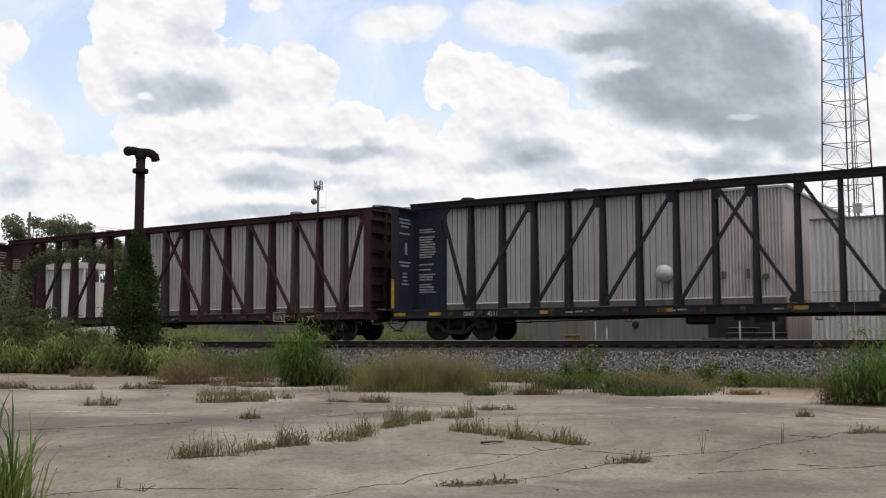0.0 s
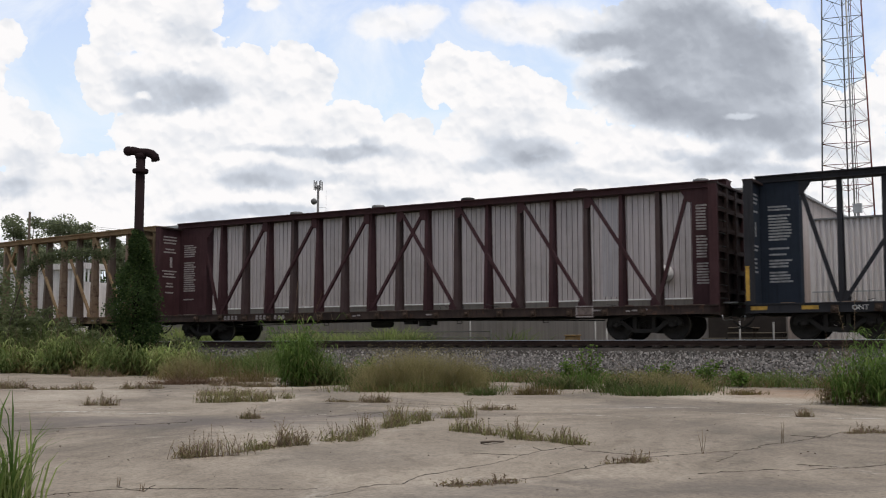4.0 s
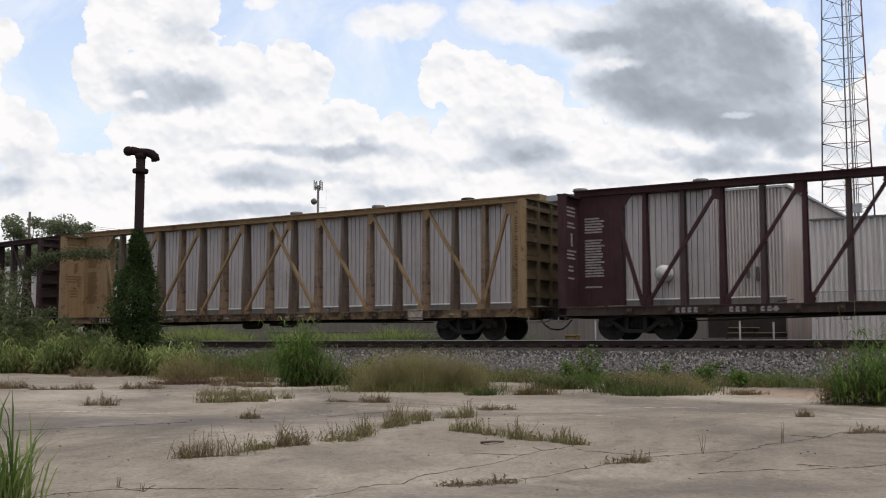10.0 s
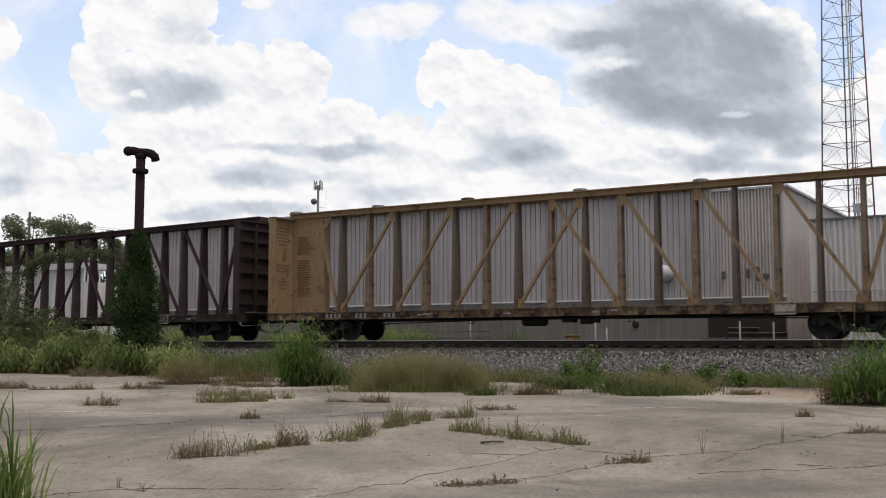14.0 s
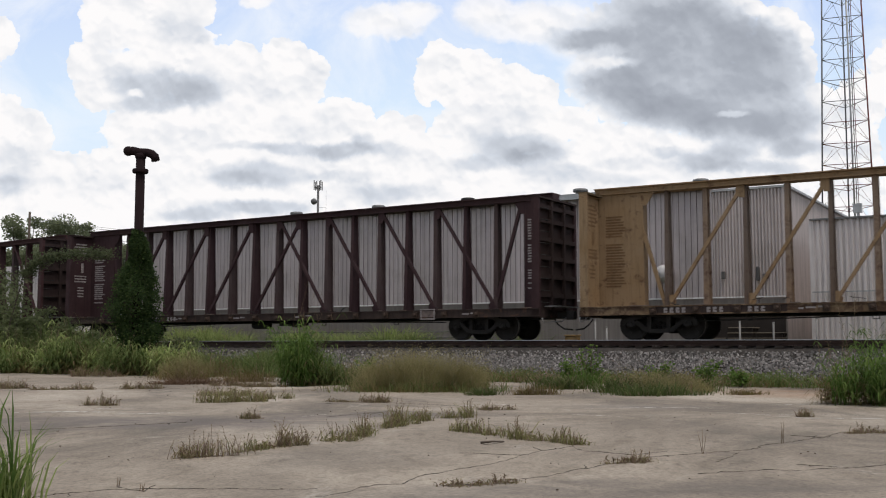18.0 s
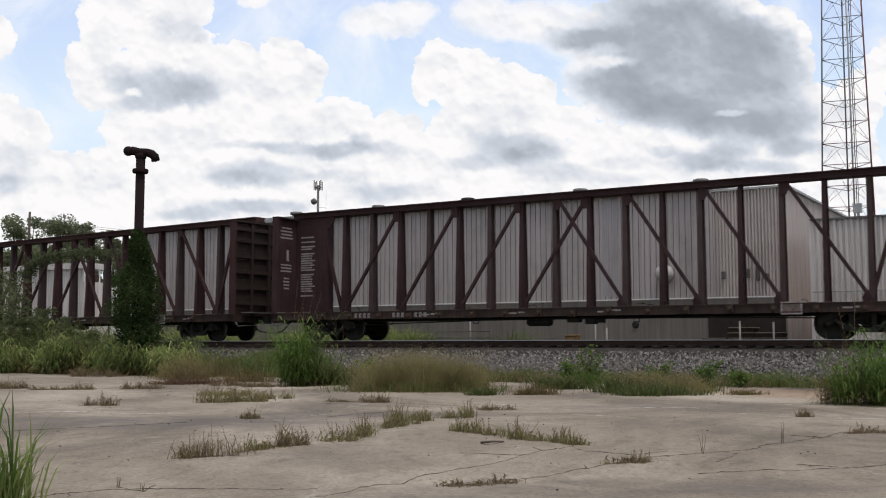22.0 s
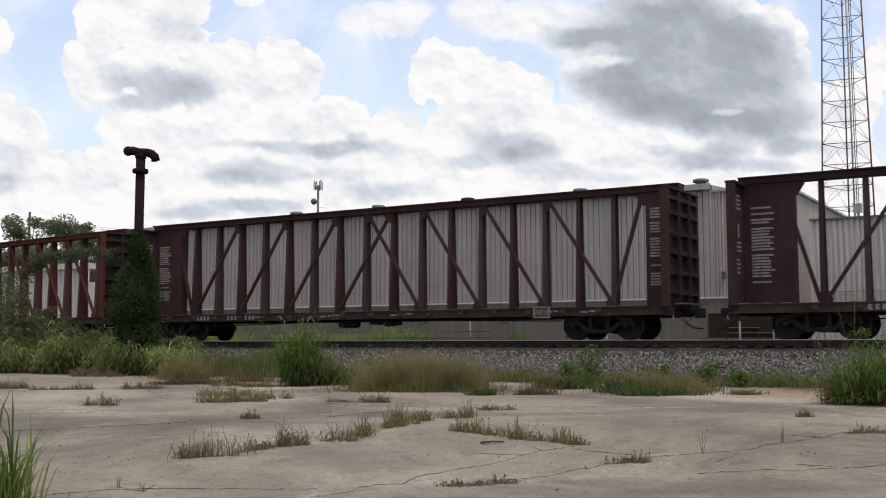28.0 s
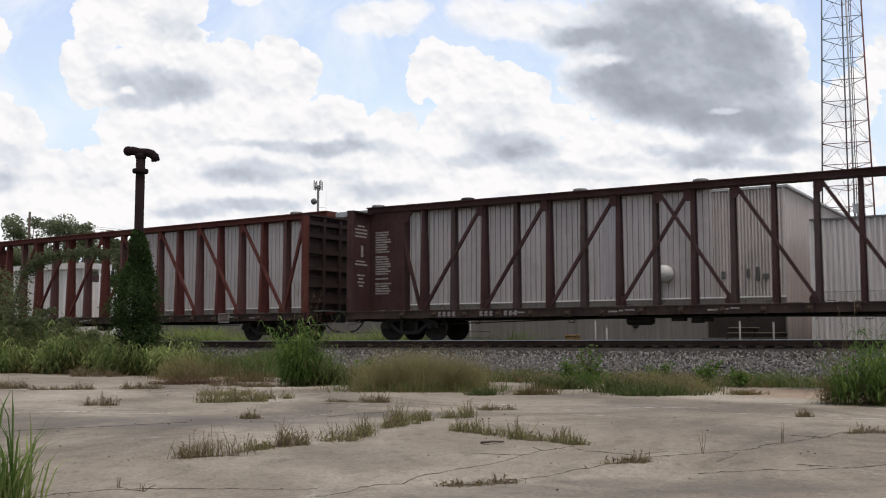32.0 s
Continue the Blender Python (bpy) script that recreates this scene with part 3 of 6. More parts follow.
        if end == 1:
            P("end_platform", boxes((LENGTH, LENGTH + 0.42, -1.0, 0.6, 1.06, 1.10)), VENT_GREY, "brakeman's step")
    for x in BOGIES:
        truck(car, x)
    # lettering too small to read
    bm = bmesh.new()
    text_rows(bm, 0.40, 1.08, 1.65, 3.95, -0.193, 26, seed + 1, 0.62, 0.28, False)
    tagged(P("stencil_panel", bm, ink), kind="stuff")
    bm = bmesh.new()
    end_text(bm, 0.1535, -1.15, -0.38, 3.55, 4.3, 6, seed + 2)
    end_text(bm, 0.1535, -1.2, -0.35, 2.55, 2.9, 3, seed + 3)
    box(bm, 0.1535, 0.1565, -0.75, -0.62, 3.0, 3.42)
    end_text(bm, 0.1535, -1.0, -0.5, 1.9, 2.4, 4, seed + 4)
    tagged(P("stencil_panel", bm, ink), kind="stuff")
    bm = bmesh.new()
    for z0, z1, rows in ((3.33, 4.15, 9), (2.48, 3.2, 8), (1.68, 2.36, 8)):
        text_rows(bm, LENGTH - 1.03, LENGTH - 0.68 + 0.05 * (z0 < 2), z0, z1, -0.193, rows, seed + 5 + rows + int(10 * z0), 0.6, 0.16, False)
    tagged(P("stencil_panel", bm, ink), kind="stuff")
    bm = bmesh.new()
    q = random.Random(seed + 9)
    for x in (6.6, 9.9, 13.0, 18.6, 20.2):
        for j in range(q.randint(1, 3)):
            w = 0.12 + 0.2 * q.random()
            box(bm, x, x + w, -HALF - 0.0035, -HALF - 0.0005, 0.84 + 0.02 * j, 0.89 + 0.02 * j)
            x += w + 0.06
    tagged(P("stencil_lines", bm, STENCIL_FADED), kind="stuff")
    if marks:
        if ink is STENCIL_DARK:
            P("mark_panel", boxes((2.45, 6.3, -HALF - 0.0009, -HALF + 0.004, SILL + 0.012, DECK + 0.01)), SILL_DIRT, "dark painted panel behind the car's marks")
        for x, count in marks:
            if isinstance(count, str):
                P("mark", lettering(count, 0.2, x, -HALF - 0.0012, 0.80), STENCIL, "white painted lettering")
                continue
            for j in range(count):
                piece("mark", MARK if ink is STENCIL_BLUE else MARK_FADED, car, pose(x + 0.185 * j, -HALF - 0.0012, 0.795))
    if reflect:
        for x in (0.15, 1.55, 5.7, 9.6, 13.5, 17.4, 21.2):
            P("reflector", boxes((x, x + 0.46, -HALF - 0.0036, -HALF - 0.0006, 0.83, 0.94)), YELLOW_MARK)
        P("reflector", boxes((0.02, 0.13, -HALF - 0.004, -HALF - 0.0005, 1.1, 2.1)), YELLOW_MARK)
    # inspection plate on the sill
    holder = P("card_board", boxes((LENGTH - 4.5, LENGTH - 3.95, -HALF - 0.02, -HALF + 0.01, SILL - 0.06, SILL + 0.26)), BOARD_PALE if ink is STENCIL_DARK else BOARD_DULL)
    for x0, x1, z0, z1 in ((-4.52, -3.93, 0.24, 0.28), (-4.52, -3.93, -0.08, -0.04), (-4.52, -4.47, -0.04, 0.24), (-3.98, -3.93, -0.04, 0.24)):
        part("card_frame", boxes((LENGTH + x0, LENGTH + x1, -HALF - 0.03, -HALF - 0.021, SILL + z0, SILL + z1)), STENCIL_FADED, holder)
    # scraps of banding and broken strap left on the deck's edge
    q = random.Random(seed + 31)
    for i in range(9):
        x, h = q.uniform(3.0, LENGTH - 3.0), q.uniform(0.06, 0.2)
        bm = bmesh.new()
        tube(bm, [(x, -HALF + 0.06, DECK + 0.04), (x + q.uniform(-0.1, 0.1), -HALF + 0.05, DECK + 0.04 + h * 0.7), (x + q.uniform(-0.25, 0.25), -HALF + 0.05, DECK + 0.04 + h), (x + q.uniform(-0.3, 0.3), -HALF + 0.08, DECK + 0.05 + h * q.uniform(0.1, 0.8))], 0.009, 4)
        P("loose_strap", bm, BLACK_STEEL)
    return car


LIP_RUST = painted_steel("worn_rusty_lip", (0.13, 0.085, 0.065), (0.06, 0.03, 0.022), 1.0, (0.24, 0.20, 0.175), 0.7, 6.0)
DARK_END = painted_steel("dark_end_plates", (0.034, 0.021, 0.0195), (0.042, 0.024, 0.02), 0.5, (0.044, 0.028, 0.026))
BLUE = painted_steel("faded_blue_paint", (0.014, 0.020, 0.033), (0.026, 0.021, 0.021), 0.3, (0.022, 0.031, 0.048))
BLUE_GREY = painted_steel("dark_grey_paint", (0.022, 0.022, 0.027), (0.034, 0.026, 0.025), 0.35, (0.034, 0.034, 0.040))
BROWN_A = painted_steel("red_brown_paint", (0.044, 0.0165, 0.0195), (0.04, 0.02, 0.015), 0.4)
YELLOW = painted_steel("faded_yellow_paint", (0.27, 0.175, 0.092), (0.11, 0.06, 0.04), 0.85, (0.31, 0.22, 0.135), 0.75, 3.0)
YELLOW_POST = painted_steel("bare_yellow_post", (0.23, 0.155, 0.10), (0.095, 0.055, 0.04), 1.1, (0.25, 0.195, 0.155), 0.75, 1.7)
YELLOW_SLIM = painted_steel("worn_brown_post", (0.12, 0.085, 0.065), (0.075, 0.045, 0.035), 0.9, (0.16, 0.125, 0.105), 0.75, 1.7)
BROWN_FADED = painted_steel("faded_brown_post", (0.062, 0.038, 0.038), (0.04, 0.022, 0.018), 0.4, (0.088, 0.064, 0.062), 0.8, 5.0)
RED_FADED = painted_steel("faded_red_post", (0.115, 0.05, 0.046), (0.055, 0.026, 0.02), 0.4, (0.14, 0.08, 0.075), 0.8, 5.0)
YELLOW_END = painted_steel("dark_yellow_end", (0.10, 0.072, 0.04), (0.05, 0.03, 0.022), 0.8)
BROWN_D = painted_steel("dark_maroon_paint", (0.039, 0.018, 0.02), (0.034, 0.019, 0.015), 0.4)
BROWN_E = painted_steel("brown_paint", (0.050, 0.021, 0.022), (0.042, 0.022, 0.016), 0.4)
RED_F = painted_steel("brick_red_paint", (0.10, 0.028, 0.022), (0.055, 0.024, 0.018), 0.45)
SILL_DIRT = painted_steel("scuffed_sill", (0.028, 0.019, 0.017), (0.12, 0.062, 0.042), 0.8, (0.075, 0.05, 0.043), 0.75, 2.6)
SILL_YELLOW = painted_steel("scuffed_yellow_sill", (0.21, 0.135, 0.07), (0.06, 0.032, 0.025), 1.5, (0.25, 0.185, 0.12), 0.75, 1.9)

CARS = [
    centre_beam_car(0, "dark blue centre-beam lumber flat car, empty, with white stencils", BLUE_GREY, BLUE, BLUE_GREY, STENCIL_BLUE, ((2.88, "ONT"), (3.80, "4111")), reflect=True, seed=11, rear=1.25),
    centre_beam_car(1, "red-brown centre-beam lumber flat car, empty and weathered", BROWN_A, BROWN_A, SILL_DIRT, STENCIL_FADED, ((3.8, 4), (5.4, 3), (6.3, 3)), seed=22, post_paint=BROWN_FADED),
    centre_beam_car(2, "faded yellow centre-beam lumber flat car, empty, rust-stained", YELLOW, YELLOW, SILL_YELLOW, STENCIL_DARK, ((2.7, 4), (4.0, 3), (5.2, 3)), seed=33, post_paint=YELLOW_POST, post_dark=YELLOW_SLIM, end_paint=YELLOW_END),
    centre_beam_car(3, "dark maroon centre-beam lumber flat car, empty and dusty", BROWN_D, BROWN_D, SILL_DIRT, STENCIL_FADED, ((3.8, 4), (5.4, 3), (6.3, 3)), seed=44, post_paint=BROWN_FADED),
    centre_beam_car(4, "brown centre-beam lumber flat car, empty, with white stencils", BROWN_E, BROWN_E, SILL_DIRT, STENCIL_FADED, ((3.8, 4), (5.4, 3), (6.3, 3)), seed=55, post_paint=BROWN_FADED),
    centre_beam_car(5, "brick-red centre-beam lumber flat car, empty and sun-faded", RED_F, RED_F, SILL_DIRT, STENCIL_FADED, seed=66, post_paint=RED_FADED),
]


RUN = ((0, -1.26), (3, 7.94), (6, 16.97), (7, 19.97), (9, 25.91), (11, 31.94), (13, 38.10), (17, 50.62), (19, 56.95), (23, 68.72), (25, 74.40), (28, 82.87), (32, 94.05))
BEHIND = (0.0, 23.82, 47.99, 72.41, 97.20, 121.9)     # each car's rear end behind the first one's


def train_at(t):
    """How far the first car's rear end has come along the track: a smooth curve through RUN."""
    speed = []
    for i in range(len(RUN)):
        a, c = RUN[max(0, i - 1)], RUN[min(len(RUN) - 1, i + 1)]
        speed.append((c[1] - a[1]) / (c[0] - a[0]))
    i = max(k for k in range(len(RUN) - 1) if RUN[k][0] <= t + 1e-9)
    (a, u), (b, v) = RUN[i], RUN[i + 1]
    d = b - a
    k = (t - a) / d
    return (2 * k ** 3 - 3 * k * k + 1) * u + (k ** 3 - 2 * k * k + k) * d * speed[i] + (3 * k * k - 2 * k ** 3) * v + (k ** 3 - k * k) * d * speed[i + 1]


def car_pose(s):
    """A car whose rear end is s metres along the track: both its trucks sit on the curve."""
    a, b = (on_track(s + x, 0, RAIL).translation for x in BOGIES)
    heading = math.degrees(math.atan2(b.y - a.y, b.x - a.x))
    d = (b - a).normalized()
    p = a - d * BOGIES[0]
    return pose(p.x, p.y, RAIL, 0, 0, heading)


def motions():
    walk(SKY, [(0.0, pose(11, FAR, -4)), (32.0, pose(-40, FAR, 13))])
    times = [0.5 * i for i in range(65)]
    for k, car in enumerate(CARS):
        walk(car, [(t, car_pose(train_at(t) - BEHIND[k])) for t in times])
    for w, x in WHEELSETS:
        rows = []
        for i in range(193):
            t = i / 6
            rows.append((t, pose(x, 0, WHEEL_R, 0, math.degrees((train_at(t) - train_at(0)) / WHEEL_R), 0)))
        walk(w, rows)

# ---- sky backdrop: cumulus far behind, drifting slowly ----
# heaps as (across, up, half width, half height) in tens of metres on a sheet 3 km off; shades with their strength
CLOUD_EAST = [(-126, 87.5, 5.7, 6.4), (-125.9, 61.1, 9.2, 10.8), (-118, 57.5, 8.7, 9.9), (-114.1, 48.9, 13.5, 6.7), (-136.1, 74.2, 11.1, 19.1)]
CLOUD_TOWER = [(-94.4, 92.1, 9.2, 8.7), (-99.8, 80.5, 7, 7), (-96.8, 72.3, 7, 6.4), (-84, 99.2, 17.5, 10.3), (-72, 95, 8.7, 7.6), (-73.9, 83.3, 11.9, 6), (-88.3, 75.1, 13.5, 9.9), (-65.6, 76.7, 13.5, 9.9), (-56.5, 80.5, 6.7, 6), (-44.2, 81.8, 7.6, 6), (-36.5, 78.4, 6.4, 5.7), (-48.6, 73.4, 15.9, 7.2), (-78.1, 87.5, 14.3, 6.4), (-38, 71.8, 6.4, 5.7)]
CLOUD_MIDDLE = [(-27.5, 65, 8, 5.1), (-13.2, 60.1, 6.7, 6), (-6.8, 61.8, 3.5, 3.8), (-2.4, 55.9, 9.5, 4.8), (-61.3, 61.9, 34.2, 8.7), (-77.4, 60.8, 19.4, 9.5), (-85.3, 52, 18.3, 4.8), (-33.9, 63.6, 9.5, 4.8), (-38.7, 57.8, 25.4, 8), (-49.9, 52.1, 31.8, 6.4), (-22.6, 61.9, 6.4, 6.4), (-16.1, 52.9, 19.1, 5.6)]
CLOUD_HEAP = [(0.5, 81.2, 5.7, 5.7), (-2.6, 74.2, 3.8, 7.6), (10.5, 73.9, 13, 9.5), (21.9, 74.2, 7.2, 6.4), (28.3, 70.6, 7.2, 6.7), (19.4, 61.1, 22.3, 9.2), (38.7, 62.4, 7.6, 5.4), (51.6, 55.9, 15.1, 7.6), (6.5, 79.2, 7.2, 5.6)]
CLOUD_BANK = [(-76.9, 38.3, 89, 13.5), (51.4, 43.2, 89, 13.5), (-12.8, 44.8, 66.8, 9.5), (75.6, 51.3, 52.5, 9.5), (-115.4, 40, 41.3, 11.9), (-93.3, 51.3, 11.1, 2.9)]
CLOUD_DARK = [(66.7, 87.8, 29.4, 15.9), (68, 72.6, 29.4, 13.5), (96, 78.4, 12.7, 16.7), (92.1, 95.8, 3.2, 2.5), (98.5, 93.5, 6, 3.8), (104.4, 88.1, 4.5, 5.1), (88.8, 61.9, 22.3, 9.9), (106.6, 79.2, 2.9, 6.4), (83.2, 97.5, 11.1, 6.4)]
CLOUD_WEST = [(122.1, 69.3, 8.3, 8.3), (112.8, 57.5, 14.3, 11.1), (133, 79.2, 9.5, 8), (109.9, 67.7, 6.4, 6.4)]
CLOUD_WISPS = [(-14.7, 92.1, 13.4, 5.7), (-6.2, 95.1, 8.3, 4.1), (27.7, 92.1, 22.3, 7.3), (14.3, 94.5, 10.5, 6.4), (43.9, 87.2, 12.7, 6.7), (44.6, 75.9, 8.7, 9.5), (-52.2, 98.3, 4.8, 3.2)]
SHADE_LEFT = [(-76.9, 73.4, 19.9, 7, 0.4), (-69.6, 71.8, 11.1, 5.4, 0.3), (-83.8, 68.3, 12.7, 2.9, 0.34), (-89.1, 75.9, 6.4, 5.4, 0.2), (-73.3, 91.6, 9.9, 9.2, 0.2), (-67, 86.5, 3.2, 2.5, 0.22), (-120.6, 50.5, 9.5, 7, 0.22), (-122.3, 44.5, 8, 3.8, 0.34), (-95.8, 84.2, 6.4, 9.5, 0.1), (-50.2, 73.4, 14.3, 4.5, 0.12), (-35.7, 75.9, 5.4, 5.4, 0.14), (-116.1, 57.8, 4.8, 4.8, 0.1)]
SHADE_MIDDLE = [(-27.1, 55.2, 12.1, 2.9, 0.46), (-42.7, 55.5, 13.5, 2.4, 0.37), (-20.9, 57.5, 4.1, 3.2, 0.29), (-54.8, 55.9, 14.3, 1.6, 0.18), (-49.8, 47.7, 20.7, 4.1, 0.37), (-57.8, 46.1, 11.9, 2.9, 0.31), (-49.7, 39, 20.7, 2.7, 0.4), (-68.9, 36.4, 15.1, 2.4, 0.33), (-38.7, 59.5, 12.7, 2.9, 0.15), (-12.9, 55.9, 8.7, 3.2, 0.18), (-12.8, 42.4, 19.1, 3.5, 0.28), (-25.7, 47.7, 13.5, 2.5, 0.22), (-96.4, 46.4, 14.3, 3.8, 0.13)]
SHADE_HEAP = [(23.4, 55.9, 17.5, 5.7, 0.4), (28.2, 53.9, 10.8, 3.8, 0.3), (11.3, 51.3, 9.5, 2.5, 0.3), (14.8, 59.5, 9.2, 4.5, 0.22), (33.8, 49.4, 13.5, 2.5, 0.22), (8.1, 67.7, 8.7, 4.8, 0.1), (19.4, 65.2, 12.7, 3.8, 0.12), (53.1, 51, 12.7, 2.5, 0.2), (45, 46.8, 25.4, 2.5, 0.18)]
SHADE_DARK = [(69.9, 88.8, 36.6, 12.7, 0.64), (43.1, 87.2, 15.9, 4, 0.54), (68, 74.2, 33.4, 11.1, 0.59), (51, 73.4, 14.3, 7.2, 0.38), (67.9, 65.2, 22.3, 6, 0.58), (93.2, 77.5, 18.3, 19.1, 0.59), (97.6, 61.9, 15.9, 7.3, 0.64), (66.9, 97.5, 23.9, 5.1, 0.44), (60.2, 86.7, 19.1, 4.5, 0.26), (83.9, 61.9, 19.1, 5.4, 0.54), (64.7, 68.5, 17.5, 5.1, 0.32)]
SHADE_WEST = [(77.6, 51.6, 15.1, 4.5, 0.5), (85.7, 55.5, 9.5, 3.8, 0.43), (66, 54.2, 5.1, 2.2, 0.34), (101.8, 55.2, 9.2, 3.5, 0.48), (91.7, 49.7, 14.3, 2.5, 0.36), (116, 54.6, 12.7, 3.2, 0.24), (116.3, 64.4, 6.4, 6.4, 0.12)]
GLINTS = [(49.5, 80.4, 9.9, 2.2, 0.85), (84.3, 64.7, 6, 1.6, 0.55), (-86.3, 71.4, 2.7, 1.4, 0.95), (92.9, 95.8, 5.4, 2.9, 0.85), (100.6, 92.8, 6.7, 3.5, 0.8), (106.6, 86.2, 3.2, 5.4, 0.75), (72.5, 54.9, 6.7, 2.2, 0.4), (-73, 79.5, 10.2, 2.2, 0.5), (59.7, 58.6, 9.5, 1.3, 0.3)]

FAR = 3000.0


def cloud_sheet():
    m = Nodes("cloud_sky", 1.0)
    sep = m.n.new("ShaderNodeSeparateXYZ")
    m.link(m.co, sep.inputs[0])
    comb = m.n.new("ShaderNodeCombineXYZ")
    m.link(m.math("DIVIDE", sep.outputs["X"], 10.0), comb.inputs["X"])
    m.link(m.math("DIVIDE", sep.outputs["Z"], 10.0), comb.inputs["Y"])
    p0 = comb.outputs[0]

    def shove(co, scale, amount, detail):
        t = m.n.new("ShaderNodeTexNoise")
        t.inputs["Scale"].default_value, t.inputs["Detail"].default_value, t.inputs["Roughness"].default_value = scale, detail, 0.6
        m.link(co, t.inputs["Vector"])
        s = m.n.new("ShaderNodeVectorMath")
        s.operation = "SUBTRACT"
        m.link(t.outputs["Color"], s.inputs[0])
        s.inputs[1].default_value = (0.5, 0.5, 0.5)
        v = m.n.new("ShaderNodeVectorMath")
        v.operation = "MULTIPLY_ADD"
        m.link(s.outputs[0], v.inputs[0])
        v.inputs[1].default_value = (amount, amount, 0)
        m.link(co, v.inputs[2])
        return v.outputs[0]

    def reach(co, row):
        x, z, a, b = row[:4]
        v = m.n.new("ShaderNodeVectorMath")
        v.operation = "MULTIPLY_ADD"
        m.link(co, v.inputs[0])
        v.inputs[1].default_value = (1 / a, 1 / b, 0)
        v.inputs[2].default_value = (-x / a, -z / b, 0)
        q = m.n.new("ShaderNodeVectorMath")
        q.operation = "LENGTH"
        m.link(v.outputs[0], q.inputs[0])
        return q.outputs["Value"]

    def cells(scale, co):
        """Rounded lumps: distance to the nearest of scattered centres."""
        v = m.n.new("ShaderNodeTexVoronoi")
        v.feature = "SMOOTH_F1"
        v.inputs["Scale"].default_value, v.inputs["Smoothness"].default_value = scale, 0.35
        m.link(co, v.inputs["Vector"])
        return v.outputs["Distance"]

    puffed = shove(shove(p0, 0.09, 2.6, 2), 0.45, 2.3, 9)
    lumps = m.math("ADD", m.math("MULTIPLY", cells(0.24, puffed), 0.3), m.math("MULTIPLY", cells(0.62, puffed), 0.16))

    def cover(rows, co, blend=0.08):
        nearest = None
        for row in rows:
            d = reach(co, row)
            nearest = d if nearest is None else m.math("SMOOTH_MIN", nearest, d, blend)
        return nearest

    heaps = CLOUD_EAST + CLOUD_TOWER + CLOUD_MIDDLE + CLOUD_BANK + CLOUD_HEAP + CLOUD_DARK + CLOUD_WEST
    nearest = m.math("ADD", cover(heaps, puffed), m.math("SUBTRACT", lumps, 0.22))
    body = m.ramp(nearest, (0.86, (1,)), (0.97, (0.86,)), (1.05, (0.25,)), (1.12, (0,)))
    drift = shove(shove(p0, 0.07, 7.0, 3), 0.4, 3.0, 7)
    wisp = m.ramp(cover(CLOUD_WISPS, drift, 0.2), (0.25, (0.95,)), (0.75, (0.75,)), (1.15, (0,)))
    body = m.math("MAXIMUM", body, wisp)
    soft = shove(shove(p0, 0.06, 6.0, 3), 0.3, 2.6, 6)

    def spread(rows):
        total = None
        for row in rows:
            k = m.n.new("ShaderNodeMapRange")
            k.interpolation_type = "SMOOTHERSTEP"
            k.inputs["From Min"].default_value, k.inputs["From Max"].default_value = 1.2, 0.25
            k.inputs["To Min"].default_value, k.inputs["To Max"].default_value = 0.0, row[4]
            m.link(reach(soft, row), k.inputs["Value"])
            v = m.math("SUBTRACT", 1.0, k.outputs[0])
            total = v if total is None else m.math("MULTIPLY", total, v)
        return total

    shade = m.math("SUBTRACT", 1.0, spread(SHADE_LEFT + SHADE_MIDDLE + SHADE_HEAP + SHADE_DARK + SHADE_WEST))
    shade = m.math("MULTIPLY", shade, spread(GLINTS))

    def relief(scale, step):
        """Rounded billows lit from above: how a field of lumps falls off along the light."""
        v = m.n.new("ShaderNodeVectorMath")
        v.operation = "ADD"
        m.link(puffed, v.inputs[0])
        v.inputs[1].default_value = (step * 0.3, step, 0)
        return m.math("SUBTRACT", cells(scale, puffed), cells(scale, v.outputs[0]))

    billow = m.ramp(m.noise(0.06, 6, 0.55, puffed, 0.4), (0.38, (0.0,)), (0.68, (1.0,)))
    bumps = m.math("ADD", m.math("MULTIPLY", relief(0.13, -1.6), 0.42), m.math("MULTIPLY", relief(0.34, -0.7), 0.24))
    open_white = m.math("SUBTRACT", 1.0, m.math("MULTIPLY", shade, 0.7))
    hollow = m.math("MULTIPLY", open_white, m.math("ADD", bumps, m.math("MULTIPLY", billow, 0.095)))
    grey = m.math("ADD", m.math("MULTIPLY", shade, m.math("ADD", 0.88, m.math("MULTIPLY", billow, 0.18))), hollow)
    grey = m.math("MAXIMUM", m.math("MINIMUM", grey, 1.0), 0.0)
    white = m.ramp(grey, (0.0, (0.985, 0.968, 0.97)), (0.10, (0.90, 0.90, 0.92)), (0.35, (0.66, 0.70, 0.77)), (0.68, (0.42, 0.452, 0.512)), (1.0, (0.285, 0.308, 0.36)))
    height = m.math("DIVIDE", sep.outputs["Z"], 1100.0)
    blue = m.ramp(height, (0.25, (0.84, 0.92, 1.0)), (0.6, (0.70, 0.84, 1.0)), (1.0, (0.54, 0.665, 0.965)))
    veil = m.ramp(m.noise(0.035, 7, 0.6, p0, 0.8), (0.42, (0.0,)), (0.75, (0.8,)))
    c = m.mix(veil, blue, (0.93, 0.96, 1.0))
    c = m.mix(body, c, white)
    e = m.n.new("ShaderNodeEmission")
    m.link(c, e.inputs["Color"])
    m.link(e.outputs[0], m.n["Material Output"].inputs["Surface"])
    bm = bmesh.new()
    vs = [bm.verts.new(v) for v in ((-2600, 0, -300), (2600, 0, -300), (2600, 0, 1700), (-2600, 0, 1700))]
    bm.faces.new(vs)
    ob = part("backdrop", bm, m.mat)
    ob.matrix_basis = pose(0, FAR, 0)
    return tagged(ob, "bright blue sky with white and grey cumulus clouds", "sky", kind="structure")


